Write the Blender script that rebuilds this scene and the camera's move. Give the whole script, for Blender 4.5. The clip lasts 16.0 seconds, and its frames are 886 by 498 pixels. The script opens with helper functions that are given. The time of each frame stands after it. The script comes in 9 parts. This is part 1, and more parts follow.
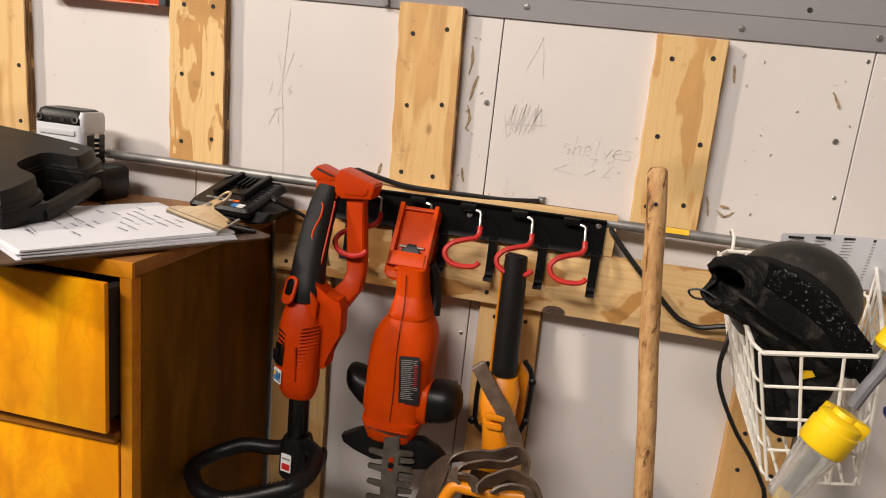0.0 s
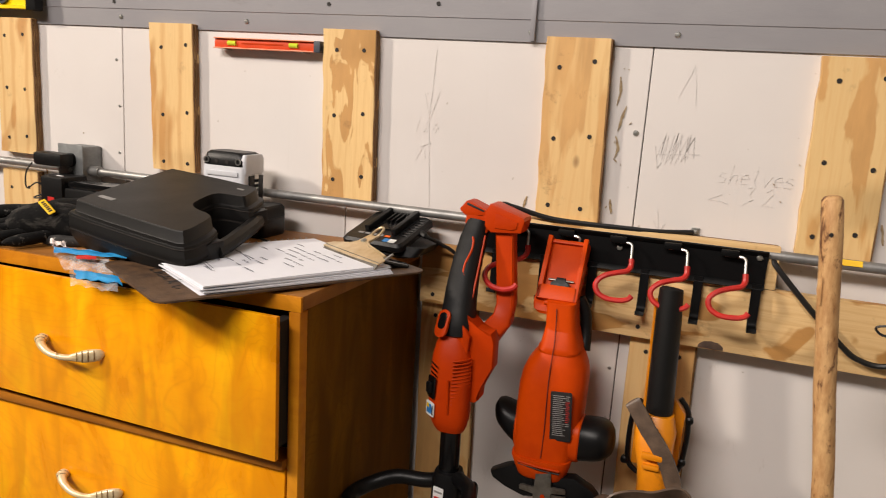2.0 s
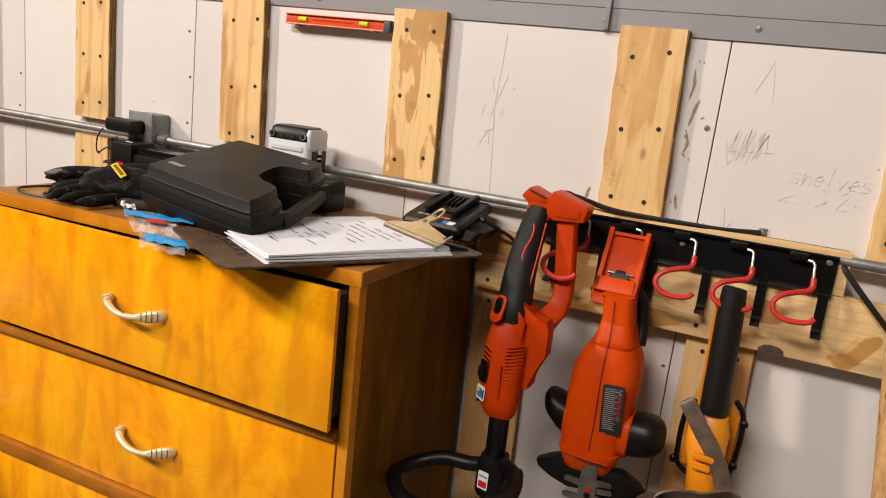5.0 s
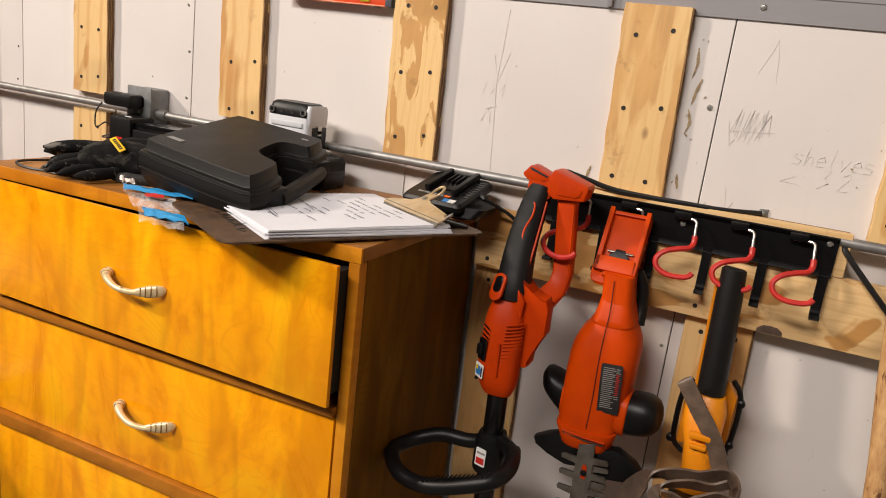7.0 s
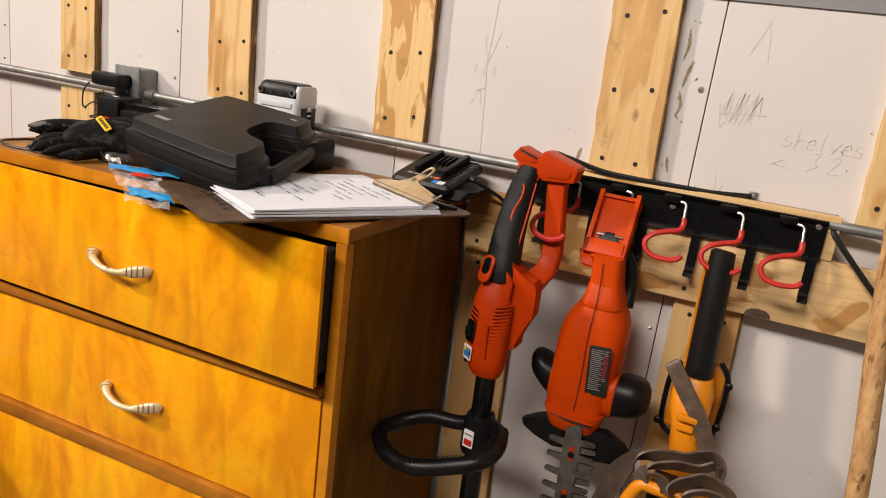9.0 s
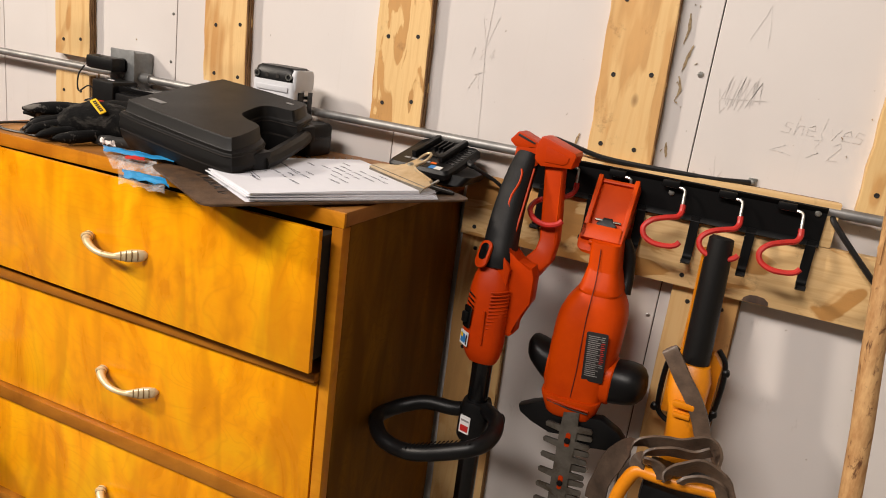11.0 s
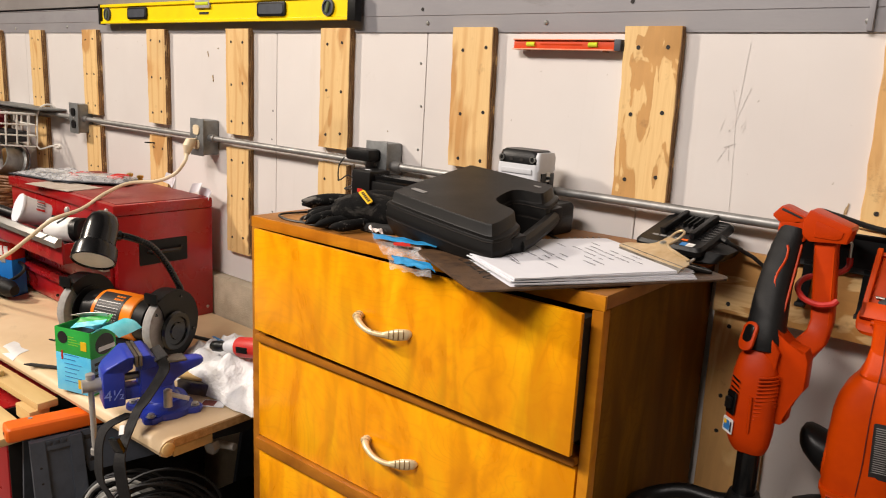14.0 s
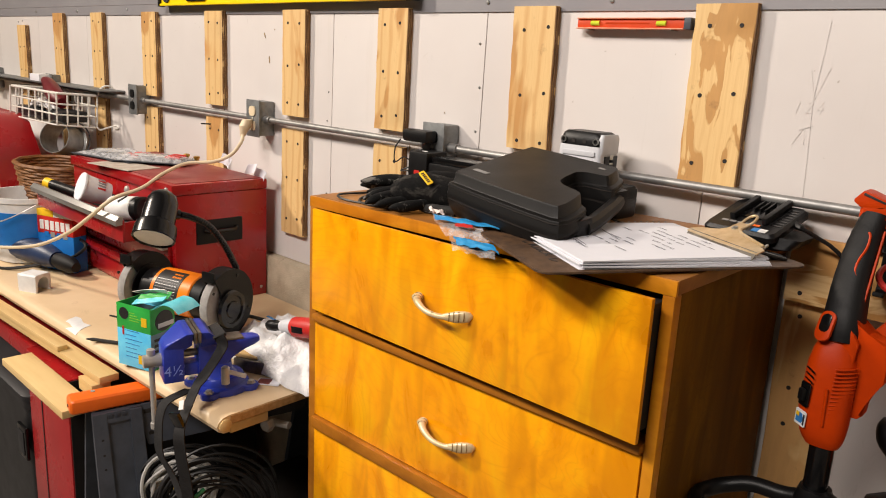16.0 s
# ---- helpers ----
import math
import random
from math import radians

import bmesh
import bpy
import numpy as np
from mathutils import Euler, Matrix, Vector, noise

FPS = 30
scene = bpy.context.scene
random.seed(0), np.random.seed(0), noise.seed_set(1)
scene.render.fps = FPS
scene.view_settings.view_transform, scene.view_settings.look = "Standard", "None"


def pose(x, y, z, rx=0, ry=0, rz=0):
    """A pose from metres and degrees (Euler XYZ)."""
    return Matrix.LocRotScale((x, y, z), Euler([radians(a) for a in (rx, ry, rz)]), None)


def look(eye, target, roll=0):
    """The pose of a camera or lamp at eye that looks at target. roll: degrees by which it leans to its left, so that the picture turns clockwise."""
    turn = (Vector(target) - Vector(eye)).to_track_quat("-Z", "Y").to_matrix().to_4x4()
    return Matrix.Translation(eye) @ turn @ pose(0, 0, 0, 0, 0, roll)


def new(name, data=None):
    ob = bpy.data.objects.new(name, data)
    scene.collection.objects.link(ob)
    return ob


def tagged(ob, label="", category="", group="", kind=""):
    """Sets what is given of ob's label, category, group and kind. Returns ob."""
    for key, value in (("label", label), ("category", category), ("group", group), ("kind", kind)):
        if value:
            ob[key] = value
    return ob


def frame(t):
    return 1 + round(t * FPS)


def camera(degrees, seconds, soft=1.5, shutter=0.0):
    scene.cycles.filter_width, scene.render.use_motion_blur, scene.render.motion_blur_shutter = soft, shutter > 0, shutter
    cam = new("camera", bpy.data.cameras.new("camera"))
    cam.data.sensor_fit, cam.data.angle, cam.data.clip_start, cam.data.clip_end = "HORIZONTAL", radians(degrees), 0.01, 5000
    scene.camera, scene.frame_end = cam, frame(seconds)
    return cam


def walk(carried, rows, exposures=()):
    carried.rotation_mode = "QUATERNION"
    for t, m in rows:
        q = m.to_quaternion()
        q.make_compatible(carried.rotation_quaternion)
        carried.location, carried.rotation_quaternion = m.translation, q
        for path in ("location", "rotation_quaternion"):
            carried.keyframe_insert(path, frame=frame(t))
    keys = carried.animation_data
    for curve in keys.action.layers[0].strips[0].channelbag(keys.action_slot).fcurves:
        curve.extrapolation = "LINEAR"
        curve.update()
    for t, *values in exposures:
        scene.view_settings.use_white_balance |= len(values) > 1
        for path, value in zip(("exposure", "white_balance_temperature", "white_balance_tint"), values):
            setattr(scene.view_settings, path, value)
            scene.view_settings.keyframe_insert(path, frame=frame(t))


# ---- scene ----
cam = camera(62.3, 16.0, soft=1.0, shutter=0.5)
PATH = [
    (0, (-0.068, -1.196, 1.534), (-0.436, 0.718, 1.084), 6.2),
    (0.5, (-0.074, -1.192, 1.526), (-0.468, 0.713, 1.063), 6.1),
    (1, (-0.082, -1.206, 1.532), (-0.548, 0.684, 1.076), 5.4),
    (1.5, (-0.115, -1.216, 1.538), (-0.716, 0.646, 1.123), 3.8),
    (2, (-0.125, -1.212, 1.535), (-0.793, 0.63, 1.138), 3.9),
    (2.5, (-0.14, -1.224, 1.537), (-0.864, 0.599, 1.146), 4.7),
    (3, (-0.144, -1.228, 1.534), (-0.897, 0.583, 1.144), 5.4),
    (3.5, (-0.145, -1.226, 1.532), (-0.911, 0.577, 1.131), 5.9),
    (4, (-0.146, -1.224, 1.529), (-0.916, 0.575, 1.117), 6.2),
    (6.5, (-0.147, -1.22, 1.517), (-0.912, 0.566, 1.046), 7.2),
    (7, (-0.148, -1.221, 1.517), (-0.907, 0.565, 1.033), 7.3),
    (7.5, (-0.147, -1.22, 1.515), (-0.9, 0.566, 1.022), 7.4),
    (8, (-0.144, -1.217, 1.514), (-0.895, 0.567, 1.013), 7.5),
    (8.5, (-0.145, -1.216, 1.511), (-0.89, 0.569, 1.001), 7.6),
    (9, (-0.14, -1.214, 1.51), (-0.878, 0.571, 0.992), 7.7),
    (11.5, (-0.138, -1.207, 1.502), (-0.866, 0.572, 0.95), 8.0),
    (12, (-0.136, -1.206, 1.503), (-0.878, 0.565, 0.945), 8.0),
    (12.5, (-0.149, -1.229, 1.513), (-1.027, 0.495, 1.004), 7.8),
    (13, (-0.183, -1.253, 1.526), (-1.312, 0.342, 1.098), 5.0),
    (13.5, (-0.194, -1.252, 1.524), (-1.395, 0.291, 1.104), 3.3),
    (14, (-0.199, -1.255, 1.525), (-1.424, 0.265, 1.092), 3.3),
    (14.5, (-0.218, -1.256, 1.523), (-1.464, 0.245, 1.081), 3.7),
    (15, (-0.224, -1.26, 1.517), (-1.492, 0.22, 1.066), 3.8),
    (15.5, (-0.23, -1.263, 1.514), (-1.518, 0.196, 1.053), 3.7),
    (16, (-0.23, -1.264, 1.512), (-1.535, 0.176, 1.037), 3.5),
]
walk(cam, [(t, look(eye, target, roll)) for t, eye, target, roll in PATH])

# ---- light ----
world = bpy.data.worlds.new("world")
scene.world = world
world.use_nodes = True
world.node_tree.nodes["Background"].inputs[0].default_value = (0.9, 0.95, 1.0, 1)
world.node_tree.nodes["Background"].inputs[1].default_value = 0.008


def ceiling_lamp(name, at, towards, size_x, size_y, watts, colour):
    data = bpy.data.lights.new(name, "AREA")
    data.shape, data.size, data.size_y, data.energy, data.color = "RECTANGLE", size_x, size_y, watts, colour
    ob = new(name, data)
    ob.matrix_world = look(at, towards)
    return ob


ceiling_lamp("garage_lamp", (-5.4, -3.3, 4.30), (0.9, -1.5, 1.3), 0.45, 0.45, 286, (1.0, 0.87, 0.74))
ceiling_lamp("shop_light", (-1.3, -3.2, 3.70), (-0.5, 0.0, 1.2), 2.2, 0.4, 145, (1.0, 0.905, 0.84))

# ---- materials ----


def lin(r, g, b):
    return tuple(((c / 255 + 0.055) / 1.055) ** 2.4 if c > 10 else c / 255 / 12.92 for c in (r, g, b)) + (1,)


class Nodes:
    """A node material, with short ways to add nodes."""

    def __init__(self, name):
        self.mat = bpy.data.materials.new(name)
        self.mat.use_nodes = True
        self.tree = self.mat.node_tree
        self.bsdf = self.tree.nodes["Principled BSDF"]

    def add(self, kind, **values):
        n = self.tree.nodes.new(kind)
        for k, v in values.items():
            if k in n.inputs:
                n.inputs[k].default_value = v
        return n

    def link(self, a, b):
        self.tree.links.new(a, b)

    def coords(self, scale=(1, 1, 1), spread=3.0):
        tc, info = self.add("ShaderNodeTexCoord"), self.add("ShaderNodeObjectInfo")
        mul = self.add("ShaderNodeMath")
        mul.operation = "MULTIPLY"
        mul.inputs[1].default_value = spread
        self.link(info.outputs["Random"], mul.inputs[0])
        add = self.add("ShaderNodeVectorMath")
        add.operation = "ADD"
        self.link(tc.outputs["Object"], add.inputs[0])
        self.link(mul.outputs[0], add.inputs[1])
        mp = self.add("ShaderNodeMapping")
        mp.inputs["Scale"].default_value = scale
        self.link(add.outputs[0], mp.inputs["Vector"])
        return mp.outputs[0]

    def noise(self, vec, scale, detail=4.0, rough=0.55, distortion=0.0):
        n = self.add("ShaderNodeTexNoise", Scale=scale, Detail=detail, Roughness=rough, Distortion=distortion)
        self.link(vec, n.inputs["Vector"])
        return n.outputs["Fac"]

    def ramp(self, fac, *stops):
        n = self.add("ShaderNodeValToRGB")
        while len(n.color_ramp.elements) < len(stops):
            n.color_ramp.elements.new(0.5)
        for e, (p, c) in zip(n.color_ramp.elements, stops):
            e.position = p
            e.color = c if len(c) == 4 else (*c, 1)
        self.link(fac, n.inputs[0])
        return n.outputs[0]

    def mix(self, fac, a, b, mode="MIX"):
        n = self.add("ShaderNodeMix")
        n.data_type, n.blend_type = "RGBA", mode
        for s, v in ((0, fac), (6, a), (7, b)):
            if isinstance(v, (int, float)):
                n.inputs[s].default_value = v
            elif isinstance(v, tuple):
                n.inputs[s].default_value = v if len(v) == 4 else (*v, 1)
            else:
                self.link(v, n.inputs[s])
        return n.outputs[2]

    def base(self, out):
        self.link(out, self.bsdf.inputs["Base Color"])

    def rough(self, fac, lo, hi):
        n = self.add("ShaderNodeMapRange")
        n.inputs["To Min"].default_value, n.inputs["To Max"].default_value = lo, hi
        self.link(fac, n.inputs["Value"])
        self.link(n.outputs[0], self.bsdf.inputs["Roughness"])

    def bump(self, fac, strength, dist=0.002):
        n = self.add("ShaderNodeBump", Strength=strength, Distance=dist)
        self.link(fac, n.inputs["Height"])
        self.link(n.outputs[0], self.bsdf.inputs["Normal"])

    def put(self, **values):
        for k, v in values.items():
            self.bsdf.inputs[k.replace("_", " ")].default_value = v


def surface(name, c1, c2, scale=18.0, rough=(0.4, 0.6), metal=0.0, grain=250.0, bump=0.15, dirt=None, dirt_at=(0.62, 0.75), coat=0.0, stretch=(1, 1, 1), depth=0.001, spec=0.5):
    """A plain material with a slow and a fine variation, and optional dirt patches."""
    m = Nodes(name)
    v = m.coords(stretch)
    slow, fine = m.noise(v, scale, 5, 0.6), m.noise(v, grain, 3, 0.6)
    col = m.ramp(slow, (0.3, c1), (0.7, c2))
    if dirt:
        patch = m.noise(v, scale * 0.6, 8, 0.72, 0.6)
        col = m.mix(m.ramp(patch, (dirt_at[0], (0, 0, 0, 1)), (dirt_at[1], (1, 1, 1, 1))), col, dirt)
    m.base(col)
    m.rough(slow, *rough)
    m.bump(fine, bump, depth)
    m.put(Metallic=metal, Coat_Weight=coat, Specular_IOR_Level=spec)
    return m.mat


def plywood(name, grain_axis, light, tan, dark, figure_scale=9.0, edge=(0.485, 0.52), slant=0.0, lines=0.34, pitch=20.0):
    """Rotary-cut softwood plywood: hard-edged tan figures, growth lines, small knots, smudges."""
    m = Nodes(name)
    squash = {"x": (0.3, 1, 1), "z": (1, 1, 0.3)}[grain_axis]
    v = m.coords(squash, 9.0)
    turn = m.add("ShaderNodeMapping")
    turn.inputs["Rotation"].default_value = (0, radians(slant), 0)
    m.link(v, turn.inputs["Vector"])
    big = m.noise(turn.outputs[0], figure_scale, 4, 0.45, 1.3)
    figure = m.ramp(big, (edge[0], (0, 0, 0, 1)), (edge[1], (1, 1, 1, 1)))
    tone = m.ramp(m.noise(v, 4.0, 2), (0.3, light), (0.7, tuple(c * 0.86 for c in light[:3]) + (1,)))
    wave = m.add("ShaderNodeTexWave", Scale=pitch, Distortion=7.0, Detail=3.0)
    wave.inputs["Detail Scale"].default_value = 0.8
    wave.bands_direction = "X" if grain_axis == "z" else "Z"
    m.link(v, wave.inputs["Vector"])
    ring_line = m.ramp(wave.outputs["Fac"], (0.0, (1, 1, 1, 1)), (0.28, (0, 0, 0, 1)))
    body = m.ramp(m.noise(v, 30, 4), (0.35, tan), (0.7, tuple(c * 0.8 for c in tan[:3]) + (1,)))
    col = m.mix(figure, tone, body)
    half = m.add("ShaderNodeMath")
    half.operation = "MULTIPLY"
    half.inputs[1].default_value = lines
    m.link(ring_line, half.inputs[0])
    col = m.mix(half.outputs[0], col, tan)
    vor = m.add("ShaderNodeTexVoronoi", Scale=7.0)
    m.link(m.coords((1, 1, 0.55) if grain_axis == "z" else (0.55, 1, 1), 17.0), vor.inputs["Vector"])
    col = m.mix(m.ramp(vor.outputs["Distance"], (0.025, (1, 1, 1, 1)), (0.06, (0, 0, 0, 1))), col, dark)
    smudge = m.noise(m.coords((1, 1, 1), 5.0), 26, 7, 0.75)
    col = m.mix(m.ramp(smudge, (0.6, (0, 0, 0, 1)), (0.74, (0.5, 0.5, 0.5, 1))), col, dark)
    fibre = m.noise(m.coords((0.05, 1, 1) if grain_axis == "x" else (1, 1, 0.05)), 420, 3)
    col = m.mix(m.ramp(fibre, (0.45, (0, 0, 0, 1)), (0.75, (0.28, 0.28, 0.28, 1))), col, tan)
    m.base(col)
    m.rough(fibre, 0.5, 0.75)
    m.bump(fibre, 0.3, 0.0008)
    return m.mat


def varnished(name, c1, c2, c3, gloss, stretch, coat=0.3, spec=0.3, streaks=0.22):
    """Figured veneer under an old varnish: soft cross bands, flames, wavy growth rings, scratches."""
    m = Nodes(name)
    v = m.coords(stretch, 4.0)
    flame = m.noise(v, 7.0, 4, 0.55, 1.8)
    col = m.ramp(flame, (0.3, c1), (0.5, c2), (0.72, c3))
    band = m.noise(m.coords((1, 1, 0.22), 4.0), 17, 2, 0.5, 0.9)
    col = m.mix(m.ramp(band, (0.47, (0, 0, 0, 1)), (0.64, (streaks * 1.5, streaks * 1.5, streaks * 1.5, 1))), col, tuple(c * 0.82 for c in c1[:3]) + (1,))
    swell = m.noise(m.coords((0.55, 1, 1.0), 4.0), 5.5, 3, 0.5, 0.8)
    rings = m.add("ShaderNodeMath")
    rings.operation = "MULTIPLY"
    rings.inputs[1].default_value = 26.0
    m.link(swell, rings.inputs[0])
    saw = m.add("ShaderNodeMath")
    saw.operation = "FRACT"
    m.link(rings.outputs[0], saw.inputs[0])
    col = m.mix(m.ramp(saw.outputs[0], (0.0, (streaks * 0.9, streaks * 0.9, streaks * 0.9, 1)), (0.22, (0, 0, 0, 1)), (0.84, (0, 0, 0, 1)), (1.0, (streaks * 0.7, streaks * 0.7, streaks * 0.7, 1))), col, c1)
    fine = m.noise(m.coords((0.5, 1, 5.0), 4.0), 48, 6, 0.7, 0.6)
    col = m.mix(m.ramp(fine, (0.5, (0, 0, 0, 1)), (0.75, (streaks * 0.6, streaks * 0.6, streaks * 0.6, 1))), col, c1)
    wear = m.noise(m.coords((1, 1, 1), 7.0), 60, 8, 0.8)
    col = m.mix(m.ramp(wear, (0.7, (0, 0, 0, 1)), (0.78, (0.5, 0.5, 0.5, 1))), col, tuple(min(1, c * 1.35) for c in c2[:3]) + (1,))
    m.base(col)
    m.rough(flame, *gloss)
    m.bump(m.noise(v, 90, 3), 0.12, 0.001)
    m.put(Coat_Weight=coat, Coat_Roughness=0.25, Specular_IOR_Level=spec)
    return m.mat


def painted_panel():
    """White painted wallboard with scuffs, smears and faint yellowed patches."""
    m = Nodes("white_wallboard")
    v = m.coords((1, 1, 1), 6.0)
    col = m.ramp(m.noise(v, 2.2, 4), (0.3, lin(221, 216, 212)), (0.7, lin(210, 204, 200)))
    scuff = m.noise(m.coords((1, 1, 0.5), 6.0), 15, 9, 0.78, 0.4)
    col = m.mix(m.ramp(scuff, (0.63, (0, 0, 0, 1)), (0.74, (0.55, 0.55, 0.55, 1))), col, lin(178, 170, 158))
    speck = m.noise(v, 75, 2, 0.5)
    col = m.mix(m.ramp(speck, (0.76, (0, 0, 0, 1)), (0.8, (0.6, 0.6, 0.6, 1))), col, lin(150, 138, 122))
    streak = m.noise(m.coords((6, 1, 0.35), 6.0), 5, 6, 0.7, 0.5)
    col = m.mix(m.ramp(streak, (0.6, (0, 0, 0, 1)), (0.8, (0.3, 0.3, 0.3, 1))), col, lin(196, 190, 180))
    m.base(col)
    m.rough(scuff, 0.32, 0.5)
    m.bump(m.noise(v, 130, 4), 0.1, 0.001)
    return m.mat


def clear_plastic(name, tint, rough=0.08):
    m = Nodes(name)
    v = m.coords()
    m.base(m.ramp(m.noise(v, 30, 3), (0.3, tint), (0.7, tuple(c * 0.92 for c in tint[:3]) + (1,))))
    m.put(Transmission_Weight=0.85, Roughness=rough, IOR=1.3)
    m.bump(m.noise(v, 60, 3), 0.3, 0.002)
    return m.mat


def film_plastic(name, thin=0.07, thick=0.42):
    """Thin clear film: mostly see-through, with white creases and gloss."""
    m = Nodes(name)
    v = m.coords()
    crease = m.noise(v, 45, 6, 0.7, 1.0)
    m.base(m.ramp(crease, (0.3, (0.9, 0.91, 0.93, 1)), (0.7, (0.8, 0.8, 0.82, 1))))
    n = m.add("ShaderNodeMapRange")
    n.inputs["From Min"].default_value, n.inputs["From Max"].default_value = 0.4, 0.65
    n.inputs["To Min"].default_value, n.inputs["To Max"].default_value = thin, thick
    m.link(crease, n.inputs["Value"])
    m.link(n.outputs[0], m.bsdf.inputs["Alpha"])
    m.put(Roughness=0.12)
    m.bump(m.noise(v, 60, 3), 0.3, 0.002)
    return m.mat


WALL = painted_panel()
PLY_V = plywood("plywood_upright", "z", lin(227, 190, 130), lin(209, 163, 102), lin(116, 80, 46))
PLY_BOLD = plywood("plywood_bold_figure", "z", lin(229, 193, 133), lin(202, 153, 90), lin(116, 80, 46), 24.0, (0.515, 0.54), 35.0, 0.2)
PLY_PATCH = plywood("plywood_broad_patches", "z", lin(229, 193, 133), lin(208, 160, 98), lin(116, 80, 46), 10.0, (0.49, 0.515), 35.0, 0.2)
PLY_LINES = plywood("plywood_growth_lines", "z", lin(229, 193, 133), lin(198, 148, 86), lin(116, 80, 46), 6.0, (0.56, 0.60), 0.0, 0.55, 9.0)
PLY_H = plywood("plywood_level", "x", lin(226, 190, 134), lin(188, 138, 76), lin(114, 78, 48), 12.0, (0.52, 0.54), 0.0, 0.25)
PLY_EDGE = surface("plywood_edge", lin(150, 112, 68), lin(96, 66, 38), 40, (0.6, 0.8), stretch=(6, 6, 0.4), bump=0.5)
FLASHING = surface("grey_flashing", lin(150, 148, 150), lin(134, 132, 136), 7, (0.4, 0.6), 0.1, dirt=lin(112, 106, 100), dirt_at=(0.64, 0.8), stretch=(0.4, 1, 1))
BEAM = surface("grey_beam", lin(146, 142, 140), lin(128, 124, 122), 5, (0.45, 0.65), 0.05, dirt=lin(104, 98, 92), dirt_at=(0.6, 0.85))
GALV = surface("galvanised_steel", lin(166, 165, 162), lin(128, 127, 126), 28, (0.42, 0.58), 0.7, dirt=lin(100, 96, 90), dirt_at=(0.66, 0.8))
BOXSTEEL = surface("box_steel", lin(140, 142, 142), lin(112, 114, 114), 35, (0.48, 0.62), 0.6, dirt=lin(92, 90, 86))
SCREW = surface("bright_screw", lin(205, 205, 200), lin(150, 150, 146), 200, (0.25, 0.4), 0.9)
HOLE = surface("dark_screw", lin(38, 32, 28), lin(20, 18, 16), 200, (0.6, 0.8))
CONCRETE = surface("concrete", lin(196, 182, 158), lin(164, 150, 128), 14, (0.8, 0.95), bump=0.6, dirt=lin(120, 108, 90), depth=0.003)
FLOOR = surface("concrete_floor", lin(110, 106, 100), lin(92, 88, 83), 4, (0.6, 0.85), bump=0.4, dirt=lin(92, 87, 81), depth=0.003)
CEILING = surface("ceiling_grey", lin(84, 80, 76), lin(70, 66, 62), 3, (0.7, 0.9))
SIDEWALL = surface("side_wall", lin(70, 66, 62), lin(58, 54, 50), 2, (0.6, 0.8))
# pale only so that the unseen east wall throws light back
BOUNCEWALL = surface("pale_bounce_wall", lin(206, 200, 190), lin(190, 184, 174), 2, (0.6, 0.8))
DRAWER = varnished("drawer_veneer", lin(222, 136, 3), lin(250, 166, 4), lin(253, 186, 12), (0.22, 0.36), (1.2, 1, 0.62), streaks=0.34)
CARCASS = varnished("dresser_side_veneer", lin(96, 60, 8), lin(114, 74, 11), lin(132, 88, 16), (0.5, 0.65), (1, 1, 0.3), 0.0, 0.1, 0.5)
RAIL = varnished("dresser_rail_wood", lin(176, 104, 14), lin(204, 132, 22), lin(218, 150, 32), (0.35, 0.5), (0.4, 1, 1), 0.05)
DTOP = varnished("dresser_top_wood", lin(136, 88, 38), lin(160, 106, 48), lin(176, 122, 60), (0.4, 0.6), (0.5, 1, 1), 0.1)
# near-black for dark joints, and for shade painted into insides and under the bench
SHADEGAP = surface("shade_and_gap_black", lin(30, 22, 16), lin(20, 15, 11), 20, (0.8, 0.9))
PULL = surface("antique_cream_brass", lin(238, 220, 182), lin(214, 190, 144), 60, (0.26, 0.4), 0.25, dirt=lin(128, 98, 54), dirt_at=(0.6, 0.72))
BLACK = surface("black_plastic", lin(15, 15, 16), lin(10, 10, 11), 30, (0.35, 0.5), bump=0.25, dirt=lin(40, 38, 36), dirt_at=(0.7, 0.88), spec=0.3)
GRIPBLACK = surface("scuffed_grip_rubber", lin(17, 17, 17), lin(11, 11, 11), 50, (0.38, 0.55), bump=0.35, dirt=lin(90, 85, 80), dirt_at=(0.72, 0.8), stretch=(1, 1, 0.5), spec=0.35)
PULLDARK = surface("tarnished_groove", lin(140, 112, 66), lin(112, 86, 48), 60, (0.5, 0.7), 0.2)
BLACKGLOSS = surface("black_gloss_plastic", lin(15, 15, 16), lin(10, 10, 11), 30, (0.15, 0.28), bump=0.06)
RUBBER = surface("black_rubber", lin(16, 16, 17), lin(11, 11, 12), 40, (0.5, 0.7), bump=0.4, dirt=lin(44, 41, 39), dirt_at=(0.68, 0.85), spec=0.3)
CASEMAT = surface("charcoal_case_plastic", lin(16, 15, 14), lin(11, 10, 10), 16, (0.42, 0.55), bump=0.12, grain=600, dirt=lin(44, 41, 38), dirt_at=(0.66, 0.85), spec=0.25)
ORANGE = surface("orange_red_plastic", lin(206, 70, 2), lin(184, 57, 2), 14, (0.36, 0.5), bump=0.2, grain=500, dirt=lin(150, 40, 2), dirt_at=(0.68, 0.85), spec=0.14)
ORANGE_D = surface("dull_orange_red_plastic", lin(194, 60, 2), lin(172, 49, 2), 14, (0.35, 0.5), bump=0.2, grain=500, dirt=lin(130, 36, 2), dirt_at=(0.66, 0.85), spec=0.16)
HOOKRED = surface("red_vinyl", lin(200, 48, 40), lin(172, 36, 32), 60, (0.35, 0.5))
RACK = surface("black_powder_coat", lin(10, 10, 11), lin(7, 7, 8), 30, (0.42, 0.55), 0.0, grain=800, bump=0.15, spec=0.15)
